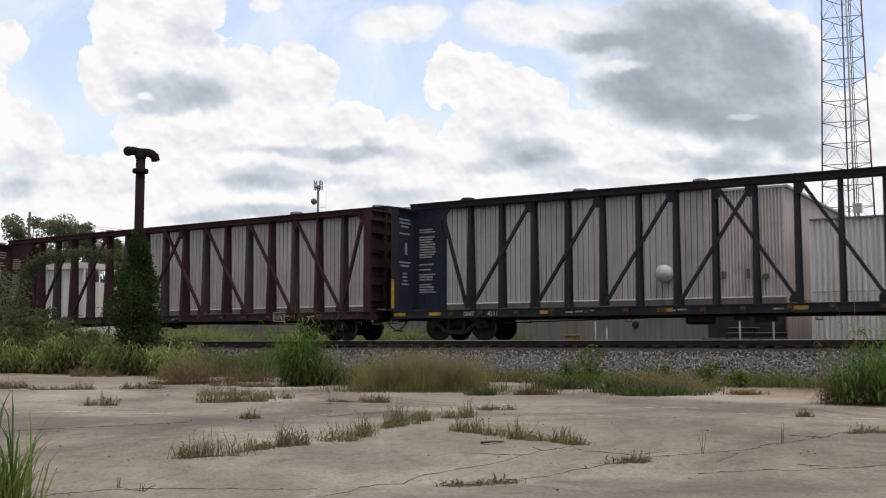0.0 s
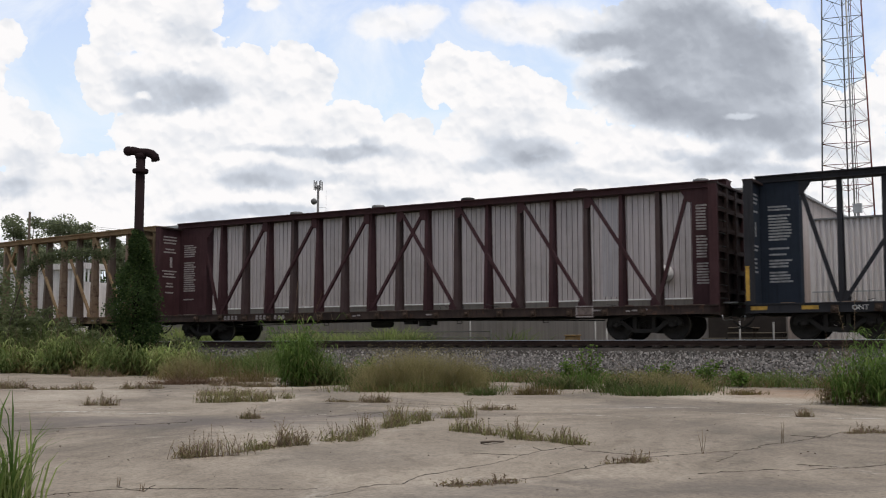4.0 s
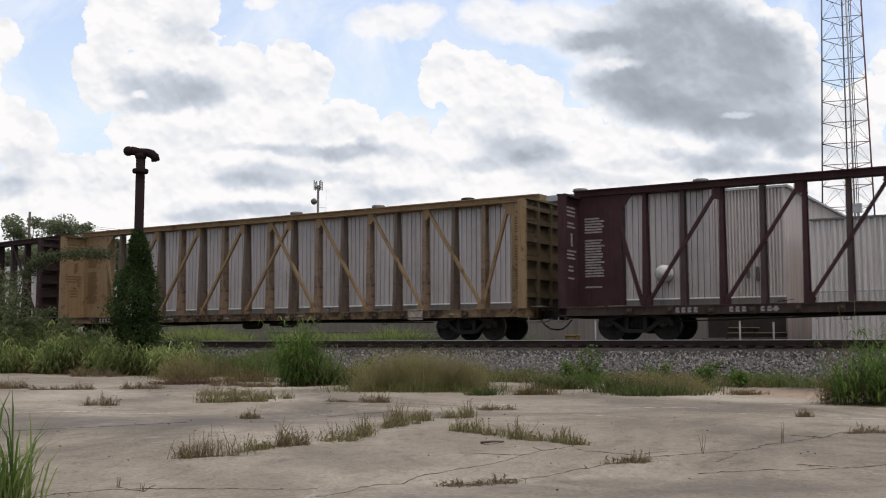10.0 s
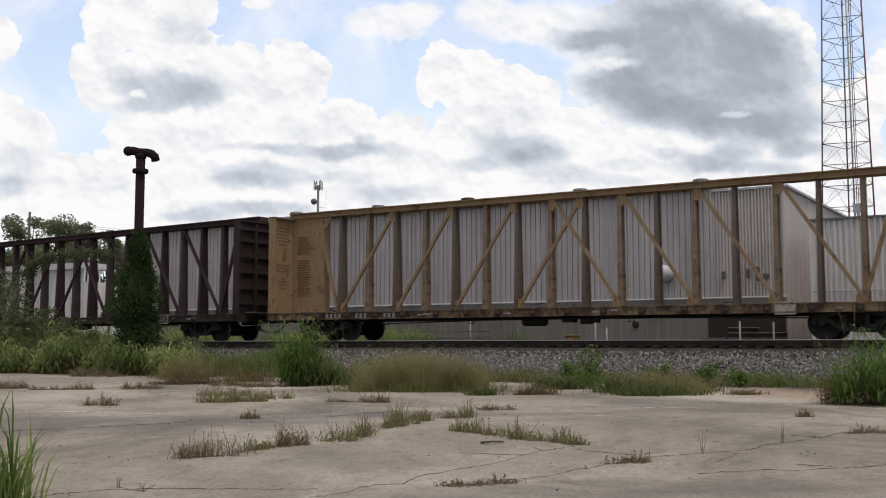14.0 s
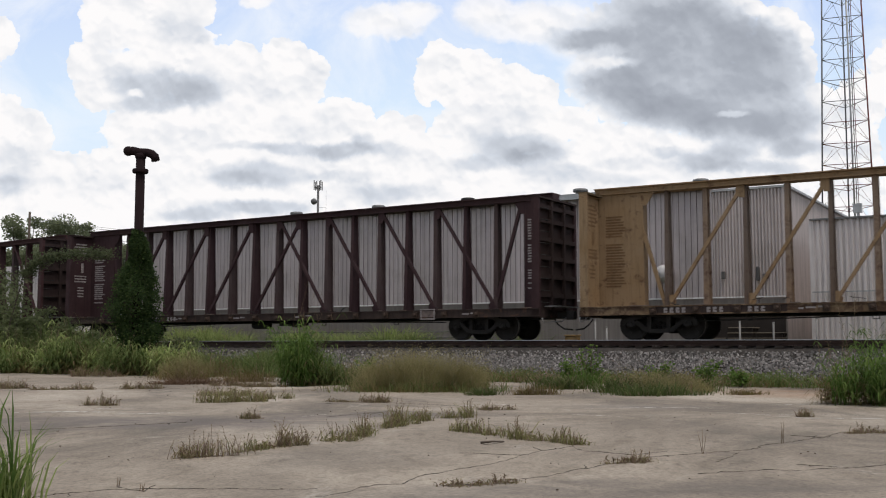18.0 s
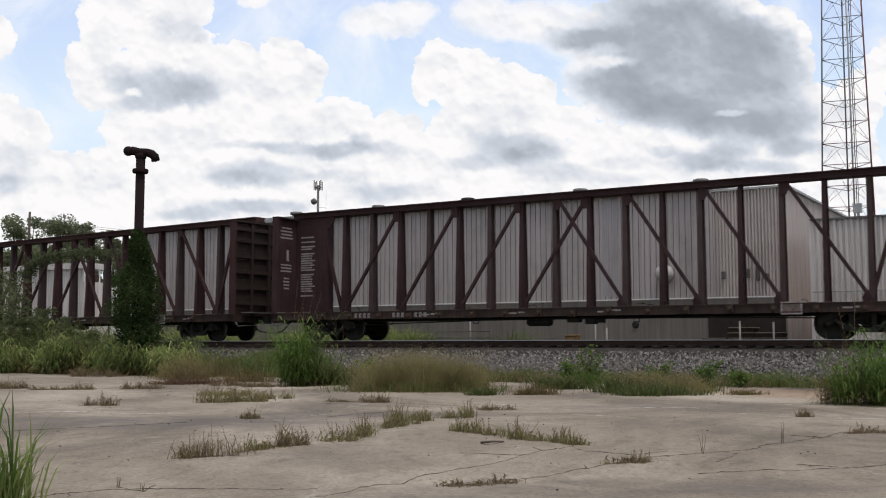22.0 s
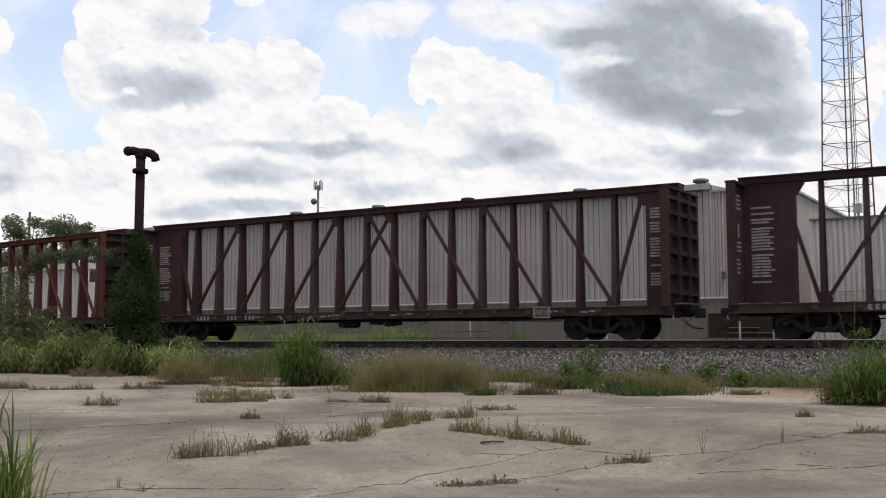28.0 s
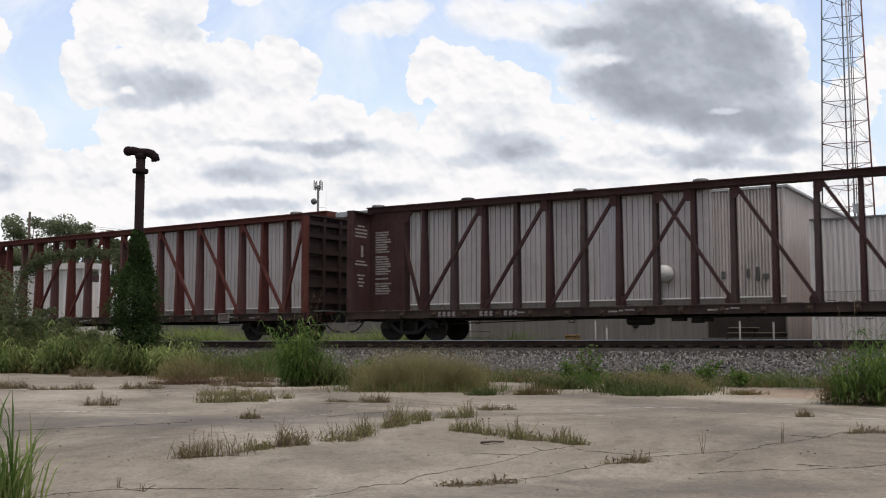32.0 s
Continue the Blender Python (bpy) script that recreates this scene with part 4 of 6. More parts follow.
SKY = cloud_sheet()


# ---- ground, concrete lot, ballast, track ----
def ground_sheet():
    bm = bmesh.new()
    xs = [-3500, -900, -250] + [-120 + 6 * i for i in range(41)] + [250, 900, 3500]
    ys = [-1500, -300, -60] + [-30 + 6 * i for i in range(31)] + [300, 900, 3400]
    grid = [[bm.verts.new((x, y, -0.06 + 0.03 * noise.noise((x * 0.2, y * 0.2, 0)))) for x in xs] for y in ys]
    for a, b in zip(grid, grid[1:]):
        for i in range(len(xs) - 1):
            bm.faces.new((a[i], a[i + 1], b[i + 1], b[i]))
    return tagged(part("ground", bm, SOIL), "bare soil and rough grass around the railway", "ground", kind="structure")


ground_sheet()


def lot_edge(s):
    """How near the concrete comes to the track."""
    return 6.2 + 0.8 * noise.noise((s * 0.21, 3.1, 0)) + 0.5 * noise.noise((s * 0.7, 9.1, 0))


def lot():
    bm = bmesh.new()
    rows = []
    for i in range(131):
        s = -48 + 0.75 * i
        e = lot_edge(s)
        rows.append([(s, n) for n in (e, e + 0.02, e + 3, e + 9, 24, 34, 52, 80)])
    vs = []
    for i, row in enumerate(rows):
        line = []
        for j, (s, n) in enumerate(row):
            z = -0.15 if j == 0 else 0.0
            line.append(bm.verts.new(along(s, n, z).translation))
        vs.append(line)
    for a, b in zip(vs, vs[1:]):
        for j in range(len(a) - 1):
            bm.faces.new((a[j], a[j + 1], b[j + 1], b[j])).smooth = j > 0
    bmesh.ops.recalc_face_normals(bm, faces=bm.faces)
    return tagged(part("pavement", bm, CONCRETE), "weathered, cracked and stained concrete lot", "pavement", kind="structure")


lot()


def crack(points, width, seed):
    """A jagged open crack with dirt in it, a few millimetres proud of the slab as crumbled filling."""
    r = random.Random(seed)
    pts = []
    for a, b in zip(points, points[1:]):
        n = max(2, int((Vector(b) - Vector(a)).length / 0.07))
        for i in range(n):
            p = Vector(a).lerp(Vector(b), i / n)
            pts.append(p + Vector((r.uniform(-0.02, 0.02), r.uniform(-0.025, 0.025) + 0.13 * noise.noise((p.x * 2.4, p.y * 2.4, seed + 0.5)))))
    pts.append(Vector(points[-1]))
    bm = bmesh.new()

    def seam(line, wide):
        prev = None
        for i, p in enumerate(line):
            d = (line[min(i + 1, len(line) - 1)] - line[max(i - 1, 0)]).normalized()
            swell = 0.5 + 0.9 * noise.noise((p.x * 1.1, p.y * 1.1, seed + 4.0))
            w = wide * 2.3 * max(0.10, swell) * r.uniform(0.35, 1.3) * min(1.0, 0.12 + 4.0 * min(i, len(line) - 1 - i) / len(line))
            q = Vector((-d.y, d.x)) * w / 2
            cur = [bm.verts.new((p.x + q.x, p.y + q.y, -0.01)), bm.verts.new((p.x + q.x * 0.2, p.y + q.y * 0.2, 0.0022 + 0.003 * r.random() ** 2)), bm.verts.new((p.x - q.x, p.y - q.y, -0.01))]
            if prev:
                bm.faces.new((prev[0], prev[1], cur[1], cur[0]))
                bm.faces.new((prev[1], prev[2], cur[2], cur[1]))
            prev = cur

    seam(pts, width)
    for k in range(len(pts) // 22):
        i = r.randrange(2, len(pts) - 2)
        e, line = pts[i].copy(), [pts[i].copy()]
        h = Vector((r.uniform(-1, 1), r.choice((-1, 1)) * r.uniform(0.3, 1))).normalized() * 0.05
        for _ in range(r.randrange(4, 11)):
            e = e + h + Vector((r.uniform(-0.025, 0.025), r.uniform(-0.025, 0.025)))
            line.append(e)
        seam(line, width * 0.6)
    bmesh.ops.recalc_face_normals(bm, faces=bm.faces)
    return tagged(part("crack", bm, CRACK), "dirt-filled crack in the concrete", "crack", "cracks in the lot", "structure")


crack([(-0.83, 7.10), (-0.54, 7.66), (-0.28, 7.78), (-0.21, 8.20), (0.07, 8.68), (0.41, 9.09), (0.82, 10.03), (1.27, 10.69), (1.32, 10.24)], 0.03, 1)
crack([(0.02, 7.66), (0.35, 7.87), (0.89, 8.45), (1.30, 9.00), (1.60, 9.40), (2.30, 9.98), (2.95, 10.41), (3.61, 11.19), (4.66, 12.41)], 0.03, 2)
crack([(1.99, 8.45), (2.79, 8.68), (3.73, 9.09)], 0.014, 3)
crack([(-2.68, 7.10), (-2.30, 7.54), (-1.78, 7.51), (-0.88, 7.57)], 0.012, 4)
crack([(-2.31, 7.66), (-2.05, 7.37), (-2.05, 7.72)], 0.02, 5)
crack([(-5.10, 12.41), (-4.35, 13.08), (-3.32, 13.94)], 0.02, 6)
crack([(-1.61, 15.02), (-0.72, 16.30)], 0.018, 7)
crack([(-2.01, 18.32), (-1.23, 18.86), (0.06, 17.81)], 0.05, 8)
crack([(-9.66, 24.68), (-8.28, 24.06), (-7.25, 25.34), (-5.90, 24.68)], 0.06, 9)
crack([(1.32, 10.24), (1.74, 9.87), (2.10, 10.13)], 0.012, 10)
crack([(2.35, 9.26), (2.79, 10.13)], 0.012, 11)
crack([(0.40, 10.87), (0.63, 11.12)], 0.035, 12)



def scrape(points, width, seed):
    """A pale worn scrape on the slab."""
    r = random.Random(seed)
    bm = bmesh.new()
    prev = None
    n = 26
    for i in range(n + 1):
        f = i / n * (len(points) - 1)
        k = min(len(points) - 2, int(f))
        p = Vector(points[k]).lerp(Vector(points[k + 1]), f - k)
        w = width * r.uniform(0.2, 1.0) * math.sin(math.pi * (i + 0.4) / (n + 0.8))
        cur = [bm.verts.new((p.x, p.y - w, 0.004)), bm.verts.new((p.x, p.y + w, 0.004))]
        if prev and r.random() < 0.82:
            bm.faces.new((prev[0], cur[0], cur[1], prev[1]))
        prev = cur
    return tagged(part("scrape", bm, SCRAPE), "pale worn scrape on the concrete", "scrape", "scrapes on the lot", "structure")


SCRAPE = simple("worn_concrete", (0.60, 0.56, 0.50), 0.9, 0, 0.3, 9.0)
scrape([(-1.98, 15.1), (-1.5, 15.7)], 0.05, 1)
scrape([(4.3, 15.9), (4.94, 14.7), (6.6, 14.6)], 0.06, 2)
scrape([(3.4, 16.3), (4.8, 15.4), (6.4, 15.3)], 0.035, 3)
scrape([(-4.5, 15.6), (-3.9, 15.9)], 0.10, 4)
scrape([(1.7, 15.6), (2.5, 15.0)], 0.05, 5)
scrape([(0.1, 17.6), (1.3, 18.2)], 0.06, 6)
scrape([(-6.4, 15.9), (-5.6, 16.1), (-4.7, 16.0)], 0.12, 8)
scrape([(-5.6, 16.9), (-4.8, 17.1)], 0.05, 9)
scrape([(2.2, 16.9), (3.3, 17.2), (4.6, 17.0)], 0.05, 10)
scrape([(5.4, 17.9), (6.6, 18.3)], 0.06, 13)


CRUMB = simple("brown_crumbs", (0.12, 0.09, 0.065), 0.95, 0, 0.5, 3.0)


def litter():
    """Pebbles and crumbs of concrete scattered over the lot."""
    r = random.Random(91)
    bm = bmesh.new()
    for i in range(130):
        y = 6.5 + 20 * r.random() ** 1.6
        x = r.uniform(-0.45, 0.45) * y
        q = r.uniform(0.003, 0.009) * (0.6 + 0.04 * y)
        box(bm, -q, q, -q * 0.8, q * 0.8, 0, q * 0.9, Matrix.Translation((x, y, 0.004)) @ Matrix.Rotation(r.uniform(0, 6), 4, "Z") @ Matrix.Rotation(r.uniform(-0.4, 0.4), 4, "X"))
    tagged(part("pebbles", bm, CRUMB), "pebbles and concrete crumbs scattered on the lot", "pebbles", kind="stuff")
    bm = bmesh.new()
    tube(bm, [(0.38, 10.85, 0.02), (0.50, 10.88, 0.03), (0.62, 10.95, 0.022)], 0.014, 6, 0.007)
    tagged(part("twig", bm, BARK), "short dark twig lying on the concrete", "twig")


litter()


def ballast_profile(n):
    a = abs(n)
    top = RAIL - 0.25
    if a < 1.0:
        return RAIL - 0.2
    if a < 1.45:
        return top
    if a < 1.75:
        return top - 0.25 * (a - 1.45) / 0.3
    top -= 0.25
    return top - (a - 1.75) * 0.38 if a < 3.6 else max(-0.1, top - 0.703 - (a - 3.6) * 0.12)


def ballast():
    bm = bmesh.new()
    ns = [-6, -4.5, -3.6, -2.6, -1.75, -1.45, -0.9, 0, 0.9, 1.45, 1.75, 2.2, 2.6, 3.0, 3.3, 3.6, 4.2, 5.2, 6.3, 7.5]
    prev = None
    for i in range(161):
        s = -120 + 1.2 * i
        cur = []
        for n in ns:
            z = ballast_profile(n) - 0.03 + 0.05 * noise.noise((s * 0.5, n, 1)) * (abs(n) > 1)
            cur.append(bm.verts.new((on_track(s, n, z) if n < 3.5 else along(s, n, z)).translation))
        if prev:
            for j in range(len(ns) - 1):
                bm.faces.new((prev[j], cur[j], cur[j + 1], prev[j + 1])).smooth = True
        prev = cur
    bmesh.ops.recalc_face_normals(bm, faces=bm.faces)
    tagged(part("ballast_bed", bm, simple("ballast_fines", (0.045, 0.038, 0.034), 0.95, 0, 0.4, 8.0, 0.9, 40.0)), "grey crushed-stone railway bed", "ballast", kind="structure")
    # loose stones on the slope that faces the lot
    r = np.random.RandomState(5)
    N = 74000
    s = r.uniform(-34, 30, N)
    n = np.clip(1.56 + 3.2 * r.beta(1.05, 1.25, N), 1.56, 4.7)
    size = r.uniform(0.014, 0.034, N)
    shape = np.array([(-1, -1, -0.7), (1, -0.8, -0.8), (0.9, 1, -0.7), (-0.8, 0.9, -0.8), (-0.6, -0.7, 0.8), (0.7, -0.5, 0.9), (0.5, 0.7, 0.7), (-0.7, 0.5, 0.9)])
    quads = np.array([(3, 2, 1, 0), (4, 5, 6, 7), (0, 1, 5, 4), (1, 2, 6, 5), (2, 3, 7, 6), (3, 0, 4, 7)])
    a = radians(TURN)
    verts = np.empty((N, 8, 3))
    ang = r.uniform(0, 6.283, N)
    tilt = r.uniform(-0.7, 0.7, N)
    pts = shape[None] * size[:, None, None] * (1 + 0.35 * r.uniform(-1, 1, (N, 8, 3)))
    c, d = np.cos(ang)[:, None], np.sin(ang)[:, None]
    x, y, z = pts[..., 0] * c - pts[..., 1] * d, pts[..., 0] * d + pts[..., 1] * c, pts[..., 2]
    c, d = np.cos(tilt)[:, None], np.sin(tilt)[:, None]
    x, z = x * c - z * d, x * d + z * c
    zz = np.array([ballast_profile(v) for v in n]) + r.uniform(-0.02, 0.02, N)
    turn = BEND * np.maximum(0.0, BEND_START - np.maximum(s, BEND_END))
    rest = np.maximum(0.0, BEND_END - s)
    cs = np.where(s < BEND_START, BEND_START - np.sin(turn) / BEND - rest * np.cos(turn), s) - n * np.sin(turn)
    cn = -(1 - np.cos(turn)) / BEND - rest * np.sin(turn) + n * np.cos(turn)
    verts[..., 0] = x + (cs * math.cos(a) + cn * math.sin(a))[:, None]
    verts[..., 1] = y + (TRACK + cs * math.sin(a) - cn * math.cos(a))[:, None]
    verts[..., 2] = z + zz[:, None]
    faces = (quads[None] + (np.arange(N) * 8)[:, None, None]).reshape(-1, 4)
    data = bpy.data.meshes.new("ballast_stones")
    data.from_pydata(verts.reshape(-1, 3), [], faces.tolist())
    data.materials.append(STONE)
    tagged(new("ballast_stones", data), "loose grey crushed stones beside the rails", "gravel", kind="stuff")


ballast()


def track():
    t = base("railway_track", pose(0, 0, 0), "rusty steel rails on dark wooden ties", "railway track", kind="structure")
    z = RAIL
    for n in (-0.755, 0.755):
        side = ((0.075, z - 0.178), (0.075, z - 0.163), (0.012, z - 0.145), (0.012, z - 0.045), (0.037, z - 0.034), (0.037, z - 0.018))
        rail = part("rail", sweep(bmesh.new(), [(n + a, b) for a, b in side] + [(n - a, b) for a, b in side[::-1]], -120, 70, 2.0), RAIL_STEEL, t)
        part("rail_head", sweep(bmesh.new(), ((n - 0.0375, z - 0.018), (n + 0.0375, z - 0.018), (n + 0.034, z), (n - 0.034, z)), -120, 70, 2.0), RAIL_HEAD, rail, "polished running surface")
    bm = bevelled(boxes((-0.115, 0.115, -1.3, 1.3, RAIL - 0.36, RAIL - 0.182)), 0.012)
    tie = mesh_of("tie", bm, TIE_WOOD)
    plate = mesh_of("tie_plate", boxes((-0.1, 0.1, -0.14, 0.14, RAIL - 0.184, RAIL - 0.17)), RAIL_STEEL)
    for i in range(130):
        o = piece("tie", tie, t, on_track(-36 + 0.52 * i, rnd.uniform(-0.03, 0.03), rnd.uniform(-0.01, 0.004), rnd.uniform(-1, 1)))
        piece("tie_plate", plate, o, pose(0, -0.755, 0))


track()


# ---- buildings behind the track ----
def ribbed_wall(bm, s0, s1, n, z0, z1, pitch, depth, g0=0.74, g1=0.93):
    """Wall sheet with recessed grooves between broad flats, as one folded surface along the track's bearing."""
    count = int((s1 - s0) / pitch)
    prev = None
    line = []
    for i in range(count):
        s = s0 + i * pitch
        line += [(s, 0), (s + pitch * g0, 0), (s + pitch * (g0 * 0.7 + g1 * 0.3), -depth), (s + pitch * (g0 * 0.25 + g1 * 0.75), -depth), (s + pitch * g1, 0)]
    line.append((s1, 0))
    for s, d in line:
        cur = [bm.verts.new((s, -(n + d), z)) for z in (z0, z1)]
        if prev:
            bm.faces.new((prev[0], cur[0], cur[1], prev[1]))
        prev = cur


def ribbed_end(bm, s, n0, n1, z0, top, pitch, depth):
    """The same on a wall across the track's bearing; top(n) gives its height."""
    count = int((n0 - n1) / pitch)
    prev = None
    line = []
    for i in range(count):
        n = n0 - i * pitch
        line += [(n, 0), (n - pitch * 0.62, 0), (n - pitch * 0.72, depth), (n - pitch * 0.90, depth)]
    line.append((n1, 0))
    for n, d in line:
        cur = [bm.verts.new((s + d, -n, z0)), bm.verts.new((s + d, -n, top(n)))]
        if prev:
            bm.faces.new((prev[0], cur[0], cur[1], prev[1]))
        prev = cur


HOUSE = along(0, 0, 0)


def warehouse():
    w = base("warehouse", HOUSE, "long metal-clad warehouse with ribbed pale walls", "warehouse")
    S0, S1, N0, N1, EAVE = -25.5, 6.6, -10.0, -34.0, 7.40
    bm = bmesh.new()
    ribbed_wall(bm, S0, S1, N0, -0.1, EAVE, 0.25, 0.045, 0.80, 0.97)
    part("wall", bm, WALL_MAIN, w, "ribbed pale grey wall sheets")
    ridge = (N0 + N1) / 2
    top = lambda n: EAVE + (1 - abs(n - ridge) / abs(N0 - ridge)) * 0.8
    bm = bmesh.new()
    ribbed_end(bm, S1, N0, N1, -0.1, top, 0.40, 0.06)
    box(bm, S0 - 0.1, S0, -N0, -N1, -0.1, EAVE)
    box(bm, S0, S1, -N1, -N1 + 0.1, -0.1, EAVE)
    part("end_wall", bm, WALL_MAIN, w)
    bm = bmesh.new()
    vs = [bm.verts.new(v) for v in ((S0 - 0.2, -N0 - 0.25, EAVE), (S1, -N0 - 0.25, EAVE), (S1, -ridge, EAVE + 0.8), (S0 - 0.2, -ridge, EAVE + 0.8), (S0 - 0.2, -N1, EAVE), (S1, -N1, EAVE))]
    bm.faces.new(vs[:4])
    bm.faces.new((vs[3], vs[2], vs[5], vs[4]))
    bmesh.ops.solidify(bm, geom=bm.faces, thickness=0.06)
    part("roof", bm, ROOF, w)
    part("eave_trim", boxes((S0 - 0.2, S1, -N0 - 0.28, -N0 - 0.20, EAVE - 0.18, EAVE + 0.06)), GALV, w)
    part("conduit", boxes((S0 + 2, 9.45, -N0 - 0.17, -N0 - 0.12, 2.85, 2.895)), WHITE, w, "white pipe along the wall")
    # the lower band takes a darker grey than the sheets above it
    part("plinth", boxes((S0, 9.45, -N0 - 0.09, -N0 - 0.062, -0.1, 2.83)), PLINTH, w, "smooth darker grey lower band of the wall")
    vent = bmesh.new()
    lathe(vent, [(0.22, -0.5), (0.22, 0.12), (0.31, 0.12), (0.33, 0.15), (0.32, 0.23), (0.24, 0.26)], "z", 16)
    vm = mesh_of("roof_vent", vent, VENT_GREY)
    vd = vm.copy()
    vd.materials[0] = BLACK_STEEL
    for s in (-14.98, -9.91, -4.91, 0.72, 6.05):
        piece("roof_vent", vd if s == -4.91 else vm, w, pose(s, -N0 + 0.35, EAVE + 0.09))
    d = bmesh.new()
    lathe(d, [(0.03, -0.56), (0.18, -0.53), (0.28, -0.45), (0.345, -0.32), (0.365, -0.18), (0.35, 0.0), (0.26, 0.06), (0.26, 0.19)], "y", 28)
    dome = part("exhaust_dome", d, HOOD_WHITE, w, "round white exhaust hood")
    dome.matrix_basis = pose(4.68, -N0 - 0.2, 3.88)
    bm = bmesh.new()
    ribbed_wall(bm, 1.85, 2.6, N0 + 0.012, 3.0, EAVE - 0.2, 0.25, 0.045, 0.80, 0.97)
    part("newer_sheet", bm, WALL_NEW, w, "newer bluish grey wall sheet")
    # second bay with finer ribs and a gable end
    S2, E2 = 9.45, 7.12
    bm = bmesh.new()
    ribbed_wall(bm, S1 + 0.01, S2, N0 - 0.02, -0.1, E2, 0.13, 0.06, 0.4, 0.95)
    f = part("bay_wall", bm, WALL_FINE, w, "finely ribbed wall sheets")
    bm = bmesh.new()
    ribbed_end(bm, S2, N0 - 0.02, N0 - 24, -0.1, lambda n: E2, 0.125, 0.012)
    part("side_wall", bm, WALL_FINE, w)
    part("bay_roof", boxes((S1 + 0.02, S2 + 0.14, -N0 - 0.06, -N0 + 24, E2 + 0.001, E2 + 0.09)), ROOF, w)
    # small fixtures; their dark grey boxes also stand for lamp shadows on the wall
    for x, z, a, b in ((6.95, 3.6, 0.14, 0.3), (7.95, 3.62, 0.10, 0.36), (8.32, 3.5, 0.12, 0.55), (8.58, 3.55, 0.2, 0.22)):
        part("wall_fixture", bevelled(boxes((x, x + a, -N0 - 0.16, -N0 + 0.0, z, z + b)), 0.02), FIXTURE, w)
    # loading bay under the wall, low down: a flat dark panel stands for its shaded inside
    part("loading_bay", boxes((6.38, 9.4, -N0 - 0.12, -N0 - 0.092, 0.3, 2.25)), TIE_WOOD, w, "flat dark panel standing for a shaded loading bay")
    return w


warehouse()


def annex():
    w = base("annex", HOUSE, "lower white metal-clad annex with a flat roof", "warehouse")
    S0, S1, N0, TOPZ = 11.06, 40.0, -7.0, 5.40
    bm = bmesh.new()
    ribbed_wall(bm, S0, S1, N0, -0.1, TOPZ, 0.19, 0.07, 0.35, 0.97)
    part("wall", bm, WALL_WHITE, w)
    part("side_wall", boxes((S0 - 0.08, S0, -N0, -N0 + 20, -0.1, TOPZ), (S0, S1, -N0 + 19.9, -N0 + 20, -0.1, TOPZ), (S1, S1 + 0.1, -N0, -N0 + 20, -0.1, TOPZ)), WALL_WHITE, w)
    part("roof", boxes((S0 - 0.05, S1 + 0.1, -N0 - 0.06, -N0 + 20.1, TOPZ, TOPZ + 0.06)), VENT_GREY, w)
    part("pipe_rail", boxes((S0, S1, -N0 - 0.11, -N0 - 0.07, 2.83, 2.87)), GALV, w)
    bm = bmesh.new()
    tube(bm, [(12.3, -N0 + 2, TOPZ + 0.08), (12.3, -N0 + 2, TOPZ + 0.5)], 0.04, 6)
    box(bm, 12.15, 12.45, -N0 + 1.9, -N0 + 2.1, TOPZ + 0.42, TOPZ + 0.75, None)
    part("roof_lamp", bm, GALV, w)
    return w


annex()


def low_building():
    w = base("low_shed", HOUSE, "low white metal shed beyond the track", "shed")
    S0, S1, N0, TOPZ = -62.0, -32.75, -12.0, 5.62
    bm = bmesh.new()
    ribbed_wall(bm, S0, S1, N0, -0.1, TOPZ, 0.3, 0.03)
    part("wall", bm, WALL_WHITE, w)
    part("side_wall", boxes((S1 - 0.02, S1 + 0.06, -N0, -N0 + 1.95, -0.1, 4.83), (S0, S1, -N0 + 1.9, -N0 + 1.98, -0.1, 4.5), (S0 - 0.1, S0, -N0, -N0 + 1.95, -0.1, TOPZ)), WALL_WHITE, w, "white side wall with an open band under the roof")
    for n in (0.0, 0.3, 1.15, 1.85):
        part("post", boxes((S1 - 0.02, S1 + 0.06, -N0 + n, -N0 + n + 0.1, 4.83, TOPZ)), WHITE, w)
    # plain panel added to make the lower part of the opening dark
    part("shutter", boxes((S1 + 0.0, S1 + 0.04, -N0 + 0.4, -N0 + 1.15, 4.86, 5.32)), RED_BROWN, w, "dark brown panel in the opening")
    part("roof", boxes((S0 - 0.3, S1 + 0.1, -N0 - 0.2, -N0 + 2.1, TOPZ, TOPZ + 0.36)), WALL_WHITE, w)
    t = base("box_trailer", HOUSE, "white box trailer parked beside the shed", "trailer")
    part("body", bevelled(boxes((-32.3, -26.6, 13.7, 15.3, 0.95, 4.6)), 0.05), WHITE, t)
    part("chassis", boxes((-31.8, -27.2, 13.3, 14.9, 0.65, 0.95)), BLACK_STEEL, t)
    wheel = bmesh.new()
    lathe(wheel, [(0.15, -0.12), (0.45, -0.12), (0.48, 0.0), (0.45, 0.12), (0.15, 0.12)], "y", 18)
    wm = mesh_of("wheel", wheel, BLACK_STEEL)
    for s in (-30.9, -29.8):
        for n in (13.1, 15.1):
            piece("wheel", wm, t, pose(s, n, 0.48))
    part("landing_leg", boxes((-27.9, -27.75, 14.0, 14.15, -0.1, 0.66)), BLACK_STEEL, t)


low_building()


